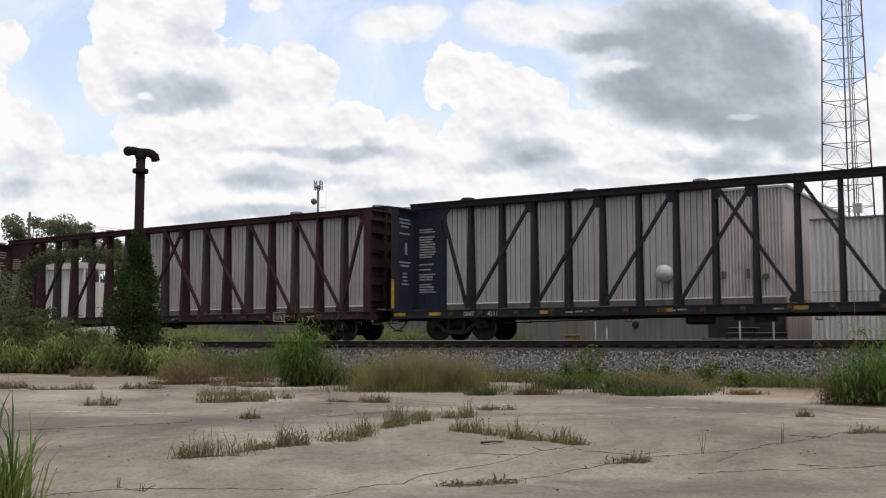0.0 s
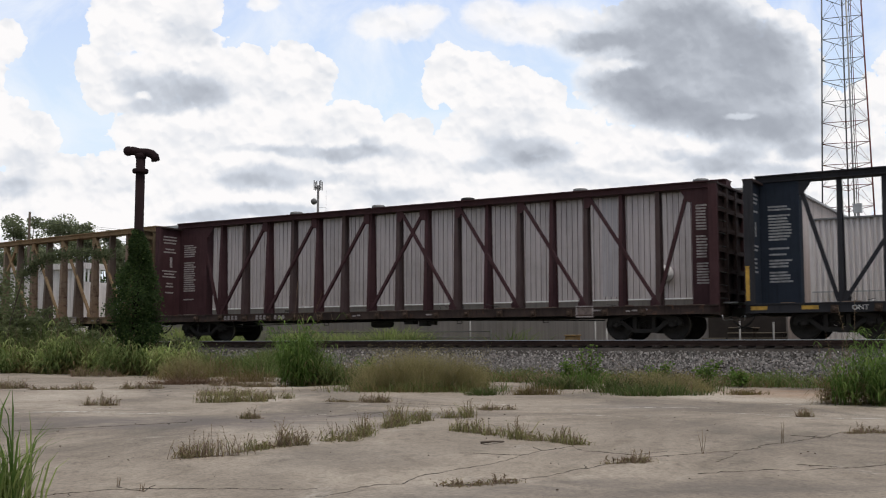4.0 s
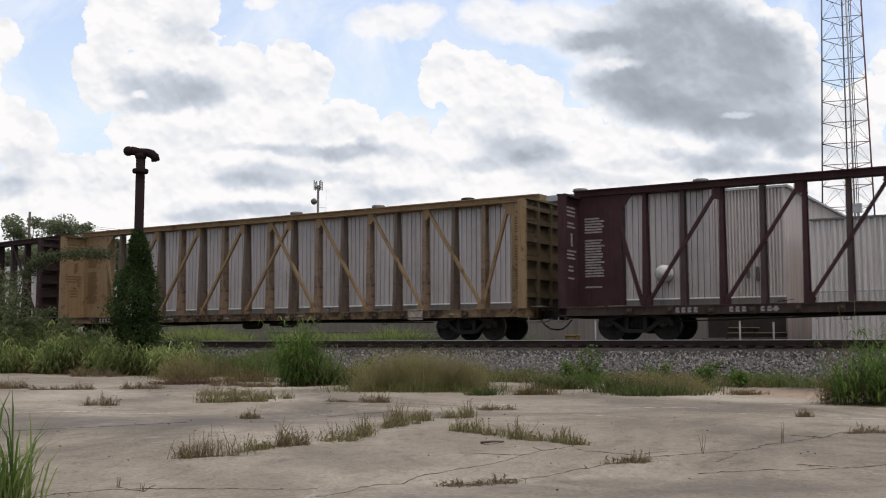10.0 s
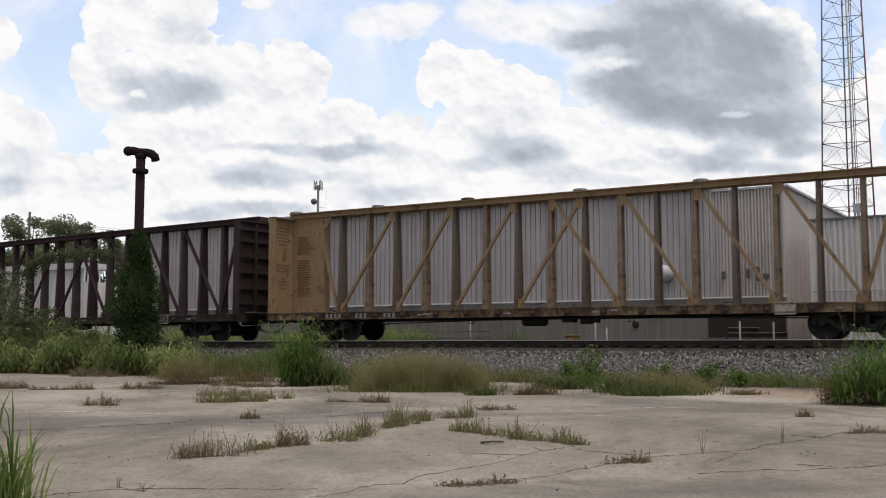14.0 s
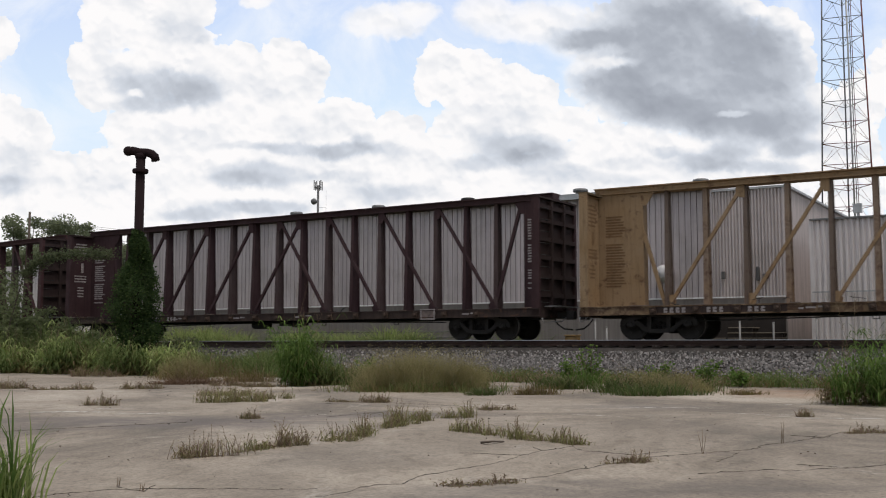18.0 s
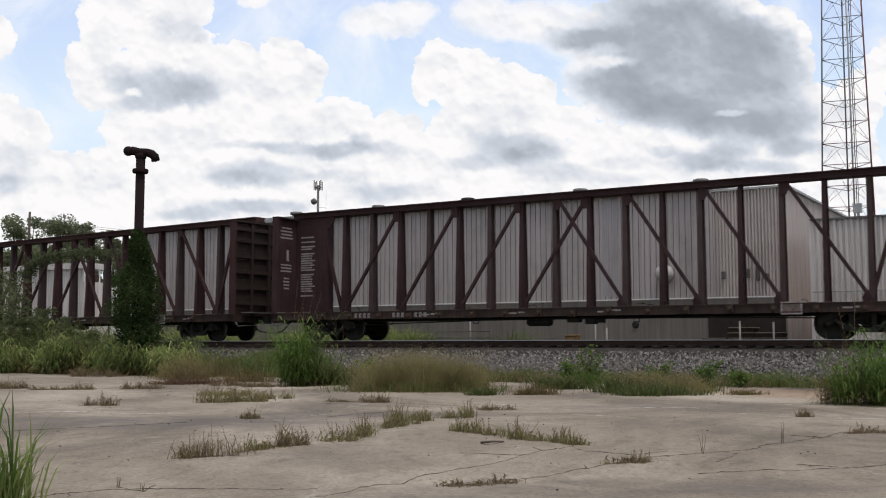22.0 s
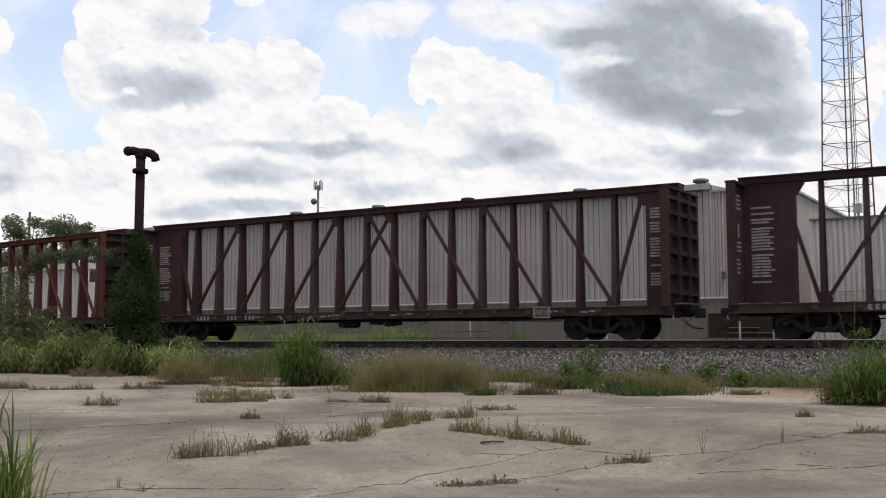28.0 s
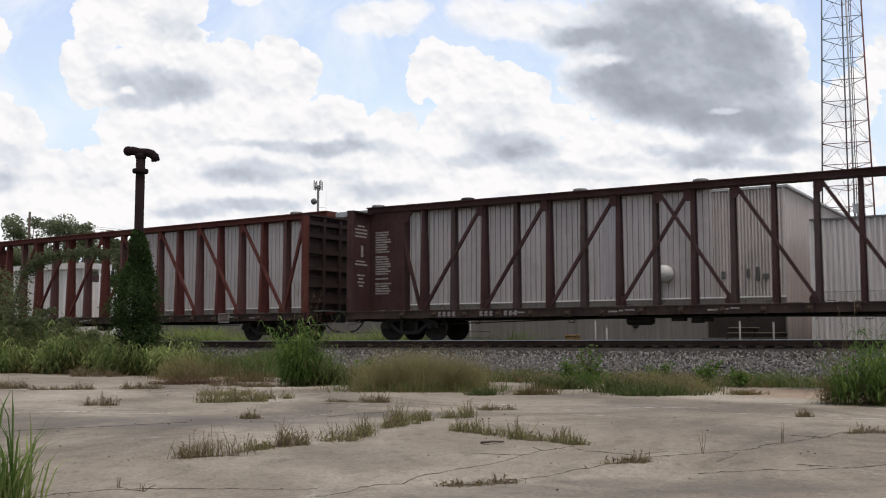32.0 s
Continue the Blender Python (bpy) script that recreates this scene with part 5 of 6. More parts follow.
def pipe_fence():
    """A low pipe rail on short posts, guard posts, a utility box and stacked pallets along the foot of the warehouse."""
    f = base("pipe_fence", HOUSE, "low grey pipe rail on posts beside the warehouse", "fence")
    for z in (1.30, 1.56):
        bm = bmesh.new()
        tube(bm, [(-14.0, 7.0, z), (-1.9, 7.0, z)], 0.026, 6)
        part("rail", bm, FIXTURE, f)
    bm = bmesh.new()
    tube(bm, [(0, 0, -0.1), (0, 0, 1.62)], 0.032, 6)
    data = mesh_of("post", bm, FIXTURE)
    for x in (-14.0, -11.0, -8.2, -5.6, -1.9):
        piece("post", data, f, pose(x, 7.0, 0))
    for s, n, h in ((2.25, 8.2, 1.97), (2.74, 8.2, 1.69), (8.1, 8.2, 1.85), (9.35, 8.2, 1.8), (11.19, 6.8, 1.92), (-2.95, 7.1, 2.2)):
        bm = bmesh.new()
        tube(bm, [(s, n, -0.1), (s, n, h)], 0.04, 8)
        lathe_cap = bmesh.new()
        lathe(lathe_cap, [(0.04, 0.0), (0.046, 0.0), (0.046, 0.03), (0.02, 0.05)], "z", 8)
        post = tagged(part("bollard", bm, PALE_POST), "pale grey steel guard post", "bollard", "guard posts")
        post.matrix_basis = HOUSE
        cap = part("cap", lathe_cap, PALE_POST, post)
        cap.matrix_basis = pose(s, n, h)
    u = base("utility_box", HOUSE, "faded orange utility box by the wall", "box")
    part("cabinet", bevelled(boxes((0.71, 1.25, 8.6, 9.0, -0.1, 1.36)), 0.03), DULL_ORANGE, u)
    part("lid", bevelled(boxes((0.68, 1.28, 8.57, 9.03, 1.36, 1.42)), 0.02), DULL_ORANGE, u)
    bm = bmesh.new()
    lathe(bm, [(0.05, -0.02), (0.12, -0.02), (0.14, 0.0), (0.14, 0.06)], "y", 18)
    d = tagged(part("wall_vent", bm, BLACK_STEEL), "round dark vent low on the warehouse wall", "vent")
    d.matrix_basis = HOUSE @ pose(3.32, 9.86, 1.83)
    r = random.Random(58)
    for s, high in ((6.5, 7), (7.55, 9), (8.6, 8)):
        p = base("pallet_stack", HOUSE @ pose(s, 9.0, -0.08, 0, 0, r.uniform(-4, 4)), "weathered wooden pallets stacked in the loading bay", "pallets", "pallets in the loading bay")
        for i in range(high):
            z = 0.2 * i
            for k in range(3):
                part("block_rail", boxes((0.0, 0.95, -0.4 + 0.36 * k, -0.32 + 0.36 * k, z, z + 0.12)), TIE_WOOD, p)
            for k in range(3):
                a = r.uniform(-0.03, 0.03)
                part("board", boxes((a, a + 0.97, -0.44 + 0.3 * k, -0.2 + 0.3 * k, z + 0.122, z + 0.15)), PALLET, p)


pipe_fence()


def lattice_tower():
    t = base("radio_tower", pose(28.75, 75, 0, 0, 0, 10), "three-legged lattice radio mast, red and grey steel", "radio tower")
    H, seg = 34.0, 1.52
    R = lambda z: 2.27 - 0.0295 * z
    corner = lambda k, z: Vector((R(z) * math.cos(radians(120 * k + 178)), R(z) * math.sin(radians(120 * k + 178)), z))
    for k in range(3):
        bm = bmesh.new()
        tube(bm, [corner(k, 0), corner(k, H)], 0.06, 8, 0.05)
        part("leg", bm, TOWER_RED if k == 1 else TOWER_GREY, t)
    z = 0.0
    i = 0
    while z < H - seg:
        mat = TOWER_RED if (i // 6) % 2 else TOWER_GREY
        for k in range(3):
            a, b = corner(k, z), corner((k + 1) % 3, z)
            m = (corner(k, z + seg) + corner((k + 1) % 3, z + seg)) / 2
            for u, v, q in ((a, b, 0.027), (a, m, 0.012), (b, m, 0.012)):
                bm = bmesh.new()
                tube(bm, [u, v], q, 5)
                part("brace", bm, mat, t)
        z += seg
        i += 1
    for k, (x, q, mat) in enumerate(((0.0, 0.065, GALV), (0.2, 0.03, WIRE), (0.34, 0.025, TOWER_RED))):
        bm = bmesh.new()
        tube(bm, [(x + 0.75, 0.3, 0), (x + 0.42, 0.2, H)], q, 6)
        part("feed_cable", bm, mat, t)
    return t


lattice_tower()


def antenna_pole():
    t = base("antenna_pole", pose(-20.1, 170, 0), "distant grey antenna pole with panel aerials and a dish", "antenna")
    bm = bmesh.new()
    tube(bm, [(0, 0, 0), (0, 0, 26.6)], 0.26, 10, 0.17)
    part("pole", bm, TOWER_GREY, t)
    for k in range(6):
        a = 2 * math.pi * k / 6 + 0.3
        x, y = 0.66 * math.cos(a), 0.66 * math.sin(a)
        bm = boxes((x - 0.07, x + 0.07, y - 0.05, y + 0.05, 25.8, 27.2 + 0.2 * (k % 2)))
        tube(bm, [(0, 0, 26.2), (x, y, 26.2)], 0.05, 5)
        part("aerial", bm, TOWER_GREY, t)
    bm = bmesh.new()
    lathe(bm, [(0.05, -0.3), (0.38, -0.22), (0.5, -0.05), (0.5, 0.1)], "y", 18)
    d = part("dish", bm, TOWER_GREY, t)
    d.matrix_basis = pose(-0.6, -0.5, 23.9)
    bm = bmesh.new()
    tube(bm, [(1.3, 0, 21.0), (1.3, 0, 25.8)], 0.014, 5)
    tube(bm, [(0, 0, 23.0), (1.3, 0, 23.0)], 0.014, 5)
    part("whip", bm, TOWER_GREY, t)
    return t


antenna_pole()


# ---- plants ----
def blades_mesh(name, roots, material, seed, width=0.012, droop=0.5):
    """Bent tapering blades; roots are rows of x, y, z, height, lean x, lean y."""
    r = np.random.RandomState(seed)
    roots = np.asarray(roots, float)
    N = len(roots)
    h, lean = roots[:, 3], roots[:, 4:6]
    ang = r.uniform(0, 6.283, N)
    side = np.stack([np.cos(ang), np.sin(ang), np.zeros(N)], 1)
    w = width * r.uniform(0.6, 1.4, N)
    verts = np.empty((N, 7, 3))
    for i, (k, taper) in enumerate(((0.0, 0.8), (0.4, 1.0), (0.75, 0.65))):
        p = roots[:, :3].copy()
        p[:, :2] += lean * (k ** 1.8)[None] if np.ndim(k) else lean * k ** 1.8
        p[:, 2] += h * k * (1 - droop * 0.35 * k)
        verts[:, 2 * i] = p - side * (w * taper)[:, None]
        verts[:, 2 * i + 1] = p + side * (w * taper)[:, None]
    p = roots[:, :3].copy()
    p[:, :2] += lean * 1.25
    p[:, 2] += h * (1 - droop * 0.45)
    verts[:, 6] = p
    o = (np.arange(N) * 7)[:, None]
    quads = np.concatenate([o + np.array([[0, 1, 3, 2]]), o + np.array([[2, 3, 5, 4]])])
    tris = o + np.array([[4, 5, 6]])
    data = bpy.data.meshes.new(name)
    data.from_pydata(verts.reshape(-1, 3), [], quads.tolist() + tris.tolist())
    data.materials.append(material)
    return data


def tuft_roots(r, count, rx, ry, h0, h1, spread, cx=0.0, cy=0.0, cz=0.0):
    """Roots gathered into a few uneven sub-tufts, with many short blades and a few long ones."""
    m = max(3, int(3 + 9 * rx))
    a, d = r.uniform(0, 6.283, m), np.sqrt(r.uniform(0, 1, m))
    sx, sy, sh = rx * d * np.cos(a), ry * d * np.sin(a), r.uniform(0.55, 1.0, m) * (1 - 0.3 * d)
    k = r.randint(0, m, count)
    q = 0.11 + 0.22 * min(rx, 1.0)
    ox, oy = r.normal(0, q, count) * (0.5 + rx * 0.5), r.normal(0, q * 0.6, count) * (0.5 + ry * 0.5)
    h = (h0 + (h1 - h0) * r.beta(1.4, 1.8, count)) * sh[k]
    lx = h * spread * (r.normal(0, 0.65, count) + 1.2 * ox / (q + 0.01) * 0.4)
    ly = h * spread * (r.normal(0, 0.65, count) + 1.2 * oy / (q + 0.01) * 0.4)
    return np.stack([sx[k] + ox + cx, sy[k] + oy + cy, np.zeros(count) + cz - 0.02, h * 1.15, lx, ly], 1)


def leaves_mesh(name, centres, sizes, material, seed, flat=0.4):
    """Folded leaf blades at many places, each turned its own way."""
    r = np.random.RandomState(seed)
    c = np.asarray(centres, float)
    N = len(c)
    s = np.asarray(sizes, float)
    d = r.normal(0, 1, (N, 3))
    d[:, 2] *= flat
    d /= np.linalg.norm(d, axis=1)[:, None]
    e = np.cross(d, r.normal(0, 1, (N, 3)))
    e /= np.linalg.norm(e, axis=1)[:, None]
    up = np.cross(d, e)
    verts = np.empty((N, 6, 3))
    for i, (a, b, k) in enumerate(((-0.5, 0, 0), (-0.1, 0.38, 0.12), (0.55, 0.0, -0.1), (-0.1, -0.38, 0.12), (0.2, 0.3, 0.1), (0.2, -0.3, 0.1))):
        verts[:, i] = c + (d * a + e * b + up * k) * s[:, None]
    o = (np.arange(N) * 6)[:, None]
    faces = np.concatenate([o + np.array([[0, 2, 4, 1]]), o + np.array([[0, 3, 5, 2]])])
    data = bpy.data.meshes.new(name)
    data.from_pydata(verts.reshape(-1, 3), [], faces.tolist())
    data.materials.append(material)
    return data


def clump(name, m, label, category, group, specs, seed, stalks=0, stalk_h=0.5, kind=""):
    """A plant as blades under one base; specs: (material, count, rx, ry, h0, h1, spread, width)."""
    r = np.random.RandomState(seed)
    ob = base(name, m, label, category, group, kind)
    for i, (mat, count, rx, ry, h0, h1, spread, width) in enumerate(specs):
        o = new("foliage" if i == 0 else "undergrowth", blades_mesh("blades", tuft_roots(r, count, rx, ry, h0, h1, spread), mat, seed + i, width))
        o.parent = ob
        tagged(o, kind="stuff")
    if stalks:
        bm = bmesh.new()
        q = random.Random(seed)
        for k in range(stalks):
            x, y = q.uniform(-1, 1) * specs[0][2] * 0.8, q.uniform(-1, 1) * specs[0][3] * 0.8
            h = stalk_h * q.uniform(0.6, 1.1)
            lx, ly = q.uniform(-0.3, 0.3) * h, q.uniform(-0.3, 0.3) * h
            tube(bm, [(x, y, 0), (x + lx * 0.4, y + ly * 0.4, h * 0.6), (x + lx, y + ly, h)], 0.004, 4, 0.002)
            for j in range(3):
                f = q.uniform(0.4, 0.95)
                px, py, pz = x + lx * f, y + ly * f, h * f
                tube(bm, [(px, py, pz), (px + q.uniform(-0.08, 0.08) * h * 2, py + q.uniform(-0.05, 0.05), pz + 0.16 * h)], 0.003, 4, 0.0015)
        tagged(part("dead_growth", bm, DEAD, ob), kind="stuff")
    return ob


def arching_leaves(name, foot, aim, length, rise, width, material):
    """Long ribbon leaves that rise from a stem, bend over and hang."""
    N = len(foot)
    d = np.stack([np.cos(aim), np.sin(aim), np.zeros(N)], 1)
    e = np.stack([-np.sin(aim), np.cos(aim), np.zeros(N)], 1)
    verts = np.empty((N, 9, 3))
    for i, (k, taper) in enumerate(((0.0, 0.5), (0.3, 1.0), (0.6, 0.8), (0.85, 0.45))):
        p = foot + d * (length * k * (1 - 0.25 * k))[:, None]
        p[:, 2] += length * (rise * k - (rise + 0.35) * 0.75 * k ** 2.2)
        verts[:, 2 * i] = p - e * (width * taper)[:, None]
        verts[:, 2 * i + 1] = p + e * (width * taper)[:, None]
    p = foot + d * (length * 0.78)[:, None]
    p[:, 2] += length * (rise - (rise + 0.35) * 0.78)
    verts[:, 8] = p
    o = (np.arange(N) * 9)[:, None]
    quads = np.concatenate([o + np.array([[2 * i, 2 * i + 1, 2 * i + 3, 2 * i + 2]]) for i in range(3)])
    data = bpy.data.meshes.new(name)
    data.from_pydata(verts.reshape(-1, 3), [], quads.tolist() + (o + np.array([[6, 7, 8]])).tolist())
    data.materials.append(material)
    return data


def reed_grass(name, m, label, stems, rx, ry, h0, h1, material, seed, width=0.011, reach=0.5, seeds=0):
    """Coarse tall grass: jointed stems in uneven bunches, each with long leaves that arch over; dry litter at the foot."""
    r = np.random.RandomState(seed)
    ob = base(name, m, label, "grass", "clumps at the lot's edge")
    b = max(4, stems // 9)
    bx, by, bh = r.normal(0, 0.5, b) * rx, r.normal(0, 0.5, b) * ry, r.uniform(0.55, 1.0, b)
    k = r.randint(0, b, stems)
    x, y = bx[k] + r.normal(0, 0.05 + 0.06 * rx, stems), by[k] + r.normal(0, 0.05 + 0.06 * ry, stems)
    h = (h0 + (h1 - h0) * r.beta(1.6, 1.4, stems)) * bh[k]
    lx, ly = h * (r.normal(0, 0.16, stems) + 0.22 * x / rx), h * (r.normal(0, 0.16, stems) + 0.22 * y / ry)
    rows = np.stack([x, y, np.zeros(stems) - 0.02, h * 1.15, lx, ly], 1)
    o = new("foliage", blades_mesh("stems", rows, material, seed, width * 0.5))
    o.parent = ob
    tagged(o, kind="stuff")
    foot, size = [], []
    for j in range(7):
        f = r.uniform(0.08, 0.95, stems)
        foot.append(np.stack([x + lx * f ** 1.8, y + ly * f ** 1.8, h * f], 1))
        size.append(reach * r.uniform(0.45, 1.1, stems) * (1.15 - 0.5 * f) * np.minimum(1.0, h / 0.8))
    foot, size = np.concatenate(foot), np.concatenate(size)
    n = len(foot)
    o = new("leaves", arching_leaves("leaves", foot, r.uniform(0, 6.283, n), size, r.uniform(0.5, 1.5, n), width * r.uniform(0.6, 1.3, n), material))
    o.parent = ob
    tagged(o, kind="stuff")
    n = stems * 4
    f = np.stack([r.normal(0, 0.55, n) * rx, r.normal(0, 0.5, n) * ry, r.uniform(0.0, 0.35, n) * h1 * r.rand(n)], 1)
    o = new("dead_leaves", arching_leaves("dead_leaves", f, r.uniform(0, 6.283, n), reach * r.uniform(0.3, 0.9, n), r.uniform(0.0, 0.9, n), width * r.uniform(0.3, 0.8, n), GRASS_DRY))
    o.parent = ob
    tagged(o, kind="stuff")
    if seeds:
        bm = bmesh.new()
        q = random.Random(seed)
        for i in range(seeds):
            px, py, z = q.gauss(0, 0.45) * rx, q.gauss(0, 0.4) * ry, h1 * q.uniform(0.75, 1.25)
            tx, ty = q.gauss(0, 0.14) * z, q.gauss(0, 0.1) * z
            tube(bm, [(px, py, 0), (px + tx * 0.4, py + ty * 0.4, z * 0.6), (px + tx, py + ty, z)], 0.004, 4, 0.0015)
            for j in range(9):
                g = 1 - 0.03 * j
                sx, sy, sz = px + tx * g, py + ty * g, z * g
                tube(bm, [(sx, sy, sz), (sx + q.gauss(0, 0.035), sy + q.gauss(0, 0.03), sz + q.uniform(0.01, 0.06))], 0.003, 4, 0.001)
        tagged(part("dead_growth", bm, DEAD, ob), kind="stuff")
    return ob


def leafy_weed(x, y, w, h, green, seed, turn=0):
    """Low creeping weeds: many thin stems that rise from a crack, set with small leaves, some dried out."""
    r = np.random.RandomState(seed)
    ob = base("crack_weed", pose(x, y, 0.0, 0, 0, turn), "low green and brown weeds growing from a crack" if green else "dry brown weeds growing from a crack", "weed", "weeds in the lot")
    m = max(3, int(4 + 9 * w))
    hub = np.stack([r.uniform(-w, w, m), r.normal(0, 0.16 * w, m)], 1)
    tall = r.uniform(0.3, 1.0, m) ** 1.3 * (1 - 0.45 * (np.abs(hub[:, 0]) / w) ** 2)
    n = int(80 + 500 * w)
    k = r.randint(0, m, n)
    hh = h * tall[k] * (0.35 + 1.35 * r.beta(1.3, 2.2, n))
    lean = r.normal(0, 0.5, (n, 2)) * np.minimum(hh, 0.25)[:, None]
    root = hub[k] + r.normal(0, 0.045 + 0.05 * w, (n, 2)) * np.array([1.0, 0.8])
    rows = np.stack([root[:, 0], root[:, 1], np.zeros(n) - 0.01, hh * 1.2, lean[:, 0], lean[:, 1]], 1)
    o = new("foliage", blades_mesh("foliage", rows, WEED_GREEN if green == 2 else WEED, seed, 0.0026 + 0.00013 * y))
    o.parent = ob
    tagged(o, kind="stuff")
    pts, size = [], []
    for _ in range(3):
        f = r.uniform(0.1, 1.0, n)
        p = np.stack([root[:, 0] + lean[:, 0] * f ** 1.8, root[:, 1] + lean[:, 1] * f ** 1.8, hh * f], 1)
        p += r.normal(0, 0.012, p.shape)
        p[:, 2] = np.maximum(p[:, 2], 0.006)
        pts.append(p)
        size.append(r.uniform(0.006, 0.016, n) * (0.8 + 0.02 * y))
    o = new("leaves", leaves_mesh("leaves", np.concatenate(pts), np.concatenate(size), WEED_GREEN if green == 2 else WEED, seed, 0.8))
    o.parent = ob
    tagged(o, kind="stuff")
    q = random.Random(seed)
    # low brown patches at the foot of each bunch of stems
    bm = bmesh.new()
    for k in range(m):
        cx, cy, rx, ry = hub[k][0], hub[k][1], q.uniform(0.06, 0.15), q.uniform(0.025, 0.06)
        mid = bm.verts.new((cx, cy, 0.007 + 0.0004 * k))
        ring = [bm.verts.new((cx + rx * q.uniform(0.5, 1.2) * math.cos(0.5712 * i), cy + ry * q.uniform(0.5, 1.2) * math.sin(0.5712 * i), 0.0015)) for i in range(11)]
        for i in range(11):
            bm.faces.new((mid, ring[i], ring[(i + 1) % 11]))
    tagged(part("brown_foot", bm, CRUMB, ob), kind="stuff")
    bm = bmesh.new()
    for j in range(8 + int(46 * w)):
        k = q.randrange(m)
        a, b = hub[k][0] + q.gauss(0, 0.05), hub[k][1] + q.gauss(0, 0.03)
        z = h * tall[k] * q.uniform(0.7, 1.7)
        u, v = q.gauss(0, 0.2) * z, q.gauss(0, 0.15) * z
        tube(bm, [(a, b, 0), (a + u * 0.4, b + v * 0.4, z * 0.6), (a + u, b + v, z)], 0.0026, 4, 0.0012)
        for e in range(5):
            f = 1 - 0.11 * e
            px, py, pz = a + u * f, b + v * f, z * f
            tube(bm, [(px, py, pz), (px + q.gauss(0, 0.012), py + q.gauss(0, 0.01), pz + q.uniform(0.004, 0.022))], 0.0042, 4, 0.0012)
    tagged(part("dead_growth", bm, DEAD, ob), kind="stuff")
    return ob


def weeds_in_cracks():
    rows = [(-8.4, 24.0, 0.7, 0.2, 1, 8), (-5.63, 17.8, 0.26, 0.2, 1, 0), (-3.7, 18.95, 0.85, 0.28, 2, 35), (-4.3, 21.3, 0.6, 0.22, 2, 0), (-3.1, 19.9, 0.4, 0.2, 2, 20),
            (-2.1, 9.73, 0.27, 0.24, 1, 40), (-1.79, 10.3, 0.2, 0.14, 2, 60), (-1.5, 10.75, 0.2, 0.24, 1, 50), (-0.95, 11.7, 0.55, 0.24, 2, 66), (-0.6, 13.3, 0.5, 0.26, 2, 72), (-0.36, 14.3, 0.3, 0.24, 2, 0),
            (0.33, 12.4, 0.3, 0.2, 2, -50), (0.75, 11.75, 0.4, 0.2, 2, -60), (1.15, 11.05, 0.35, 0.16, 2, -60),
            (1.56, 9.2, 0.2, 0.1, 0, 20), (4.85, 12.25, 0.3, 0.07, 0, 30), (0.29, 7.78, 0.24, 0.06, 0, 25), (-1.5, 18.85, 0.5, 0.1, 0, 0), (-1.2, 18.7, 0.2, 0.2, 1, 0), (-2.63, 14.6, 0.13, 0.14, 1, 0),
            (5.02, 15.0, 0.12, 0.1, 0, 0), (-11.0, 34.0, 0.8, 0.35, 1, 0), (-6.8, 24.4, 0.6, 0.16, 0, 0), (-4.4, 25.6, 0.6, 0.18, 0, 0), (-9.9, 24.6, 0.6, 0.2, 1, 0), (0.25, 14.9, 0.25, 0.2, 2, 40), (0.9, 16.6, 0.3, 0.12, 0, 0), (-5.2, 26.4, 0.5, 0.2, 0, 0)]
    for i, (x, y, w, h, green, turn) in enumerate(rows):
        leafy_weed(x, y, w, h, green, 100 + i, turn)
    for i, (x, y, h) in enumerate(((2.41, 9.97, 0.2), (3.46, 11.0, 0.22), (1.62, 9.22, 0.12), (-2.29, 7.65, 0.07), (-2.06, 7.42, 0.06))):
        q = random.Random(40 + i)
        bm = bmesh.new()
        for k in range(3):
            lx, ly = q.uniform(-0.16, 0.16) * h, q.uniform(-0.2, 0.2) * h
            tube(bm, [(q.uniform(-0.02, 0.02), 0, 0), (lx, ly, h * q.uniform(0.5, 0.7)), (lx * 1.7, ly, h * q.uniform(0.8, 1.15))], 0.0035, 4, 0.0015)
        tagged(part("dry_stalk", bm, DEAD), "thin dry stalks standing in a crack", "weed", "weeds in the lot").matrix_basis = pose(x, y, 0.0)


weeds_in_cracks()

# grass clumps at the lot's edge
reed_grass("tall_grass_clump", pose(-3.52, 26.3, 0), "tall bright green grass clump with seed heads", 170, 0.42, 0.4, 0.8, 2.15, GRASS_TALL, 7, 0.015, 0.68, 8)
reed_grass("tall_grass_clump", pose(-3.1, 26.7, 0), "tall bright green grass clump with seed heads", 90, 0.8, 0.4, 0.5, 1.5, VERGE, 71, 0.012, 0.6, 8)
reed_grass("tall_grass_clump", pose(7.55, 18.1, 0), "dense tall grass clump with drooping blades", 330, 0.85, 0.45, 0.5, 1.5, GRASS_TALL, 8, 0.012, 0.6, 8)
reed_grass("tall_grass_clump", pose(8.6, 17.9, 0), "dense tall grass clump with drooping blades", 260, 0.8, 0.5, 0.5, 1.45, GRASS_TALL, 81, 0.012, 0.6, 6)
reed_grass("tall_grass_clump", pose(6.75, 18.5, 0), "ragged greyish grass at the foot of a taller clump", 90, 0.3, 0.3, 0.3, 0.95, GRASS_DRY, 82, 0.006, 0.35, 10)


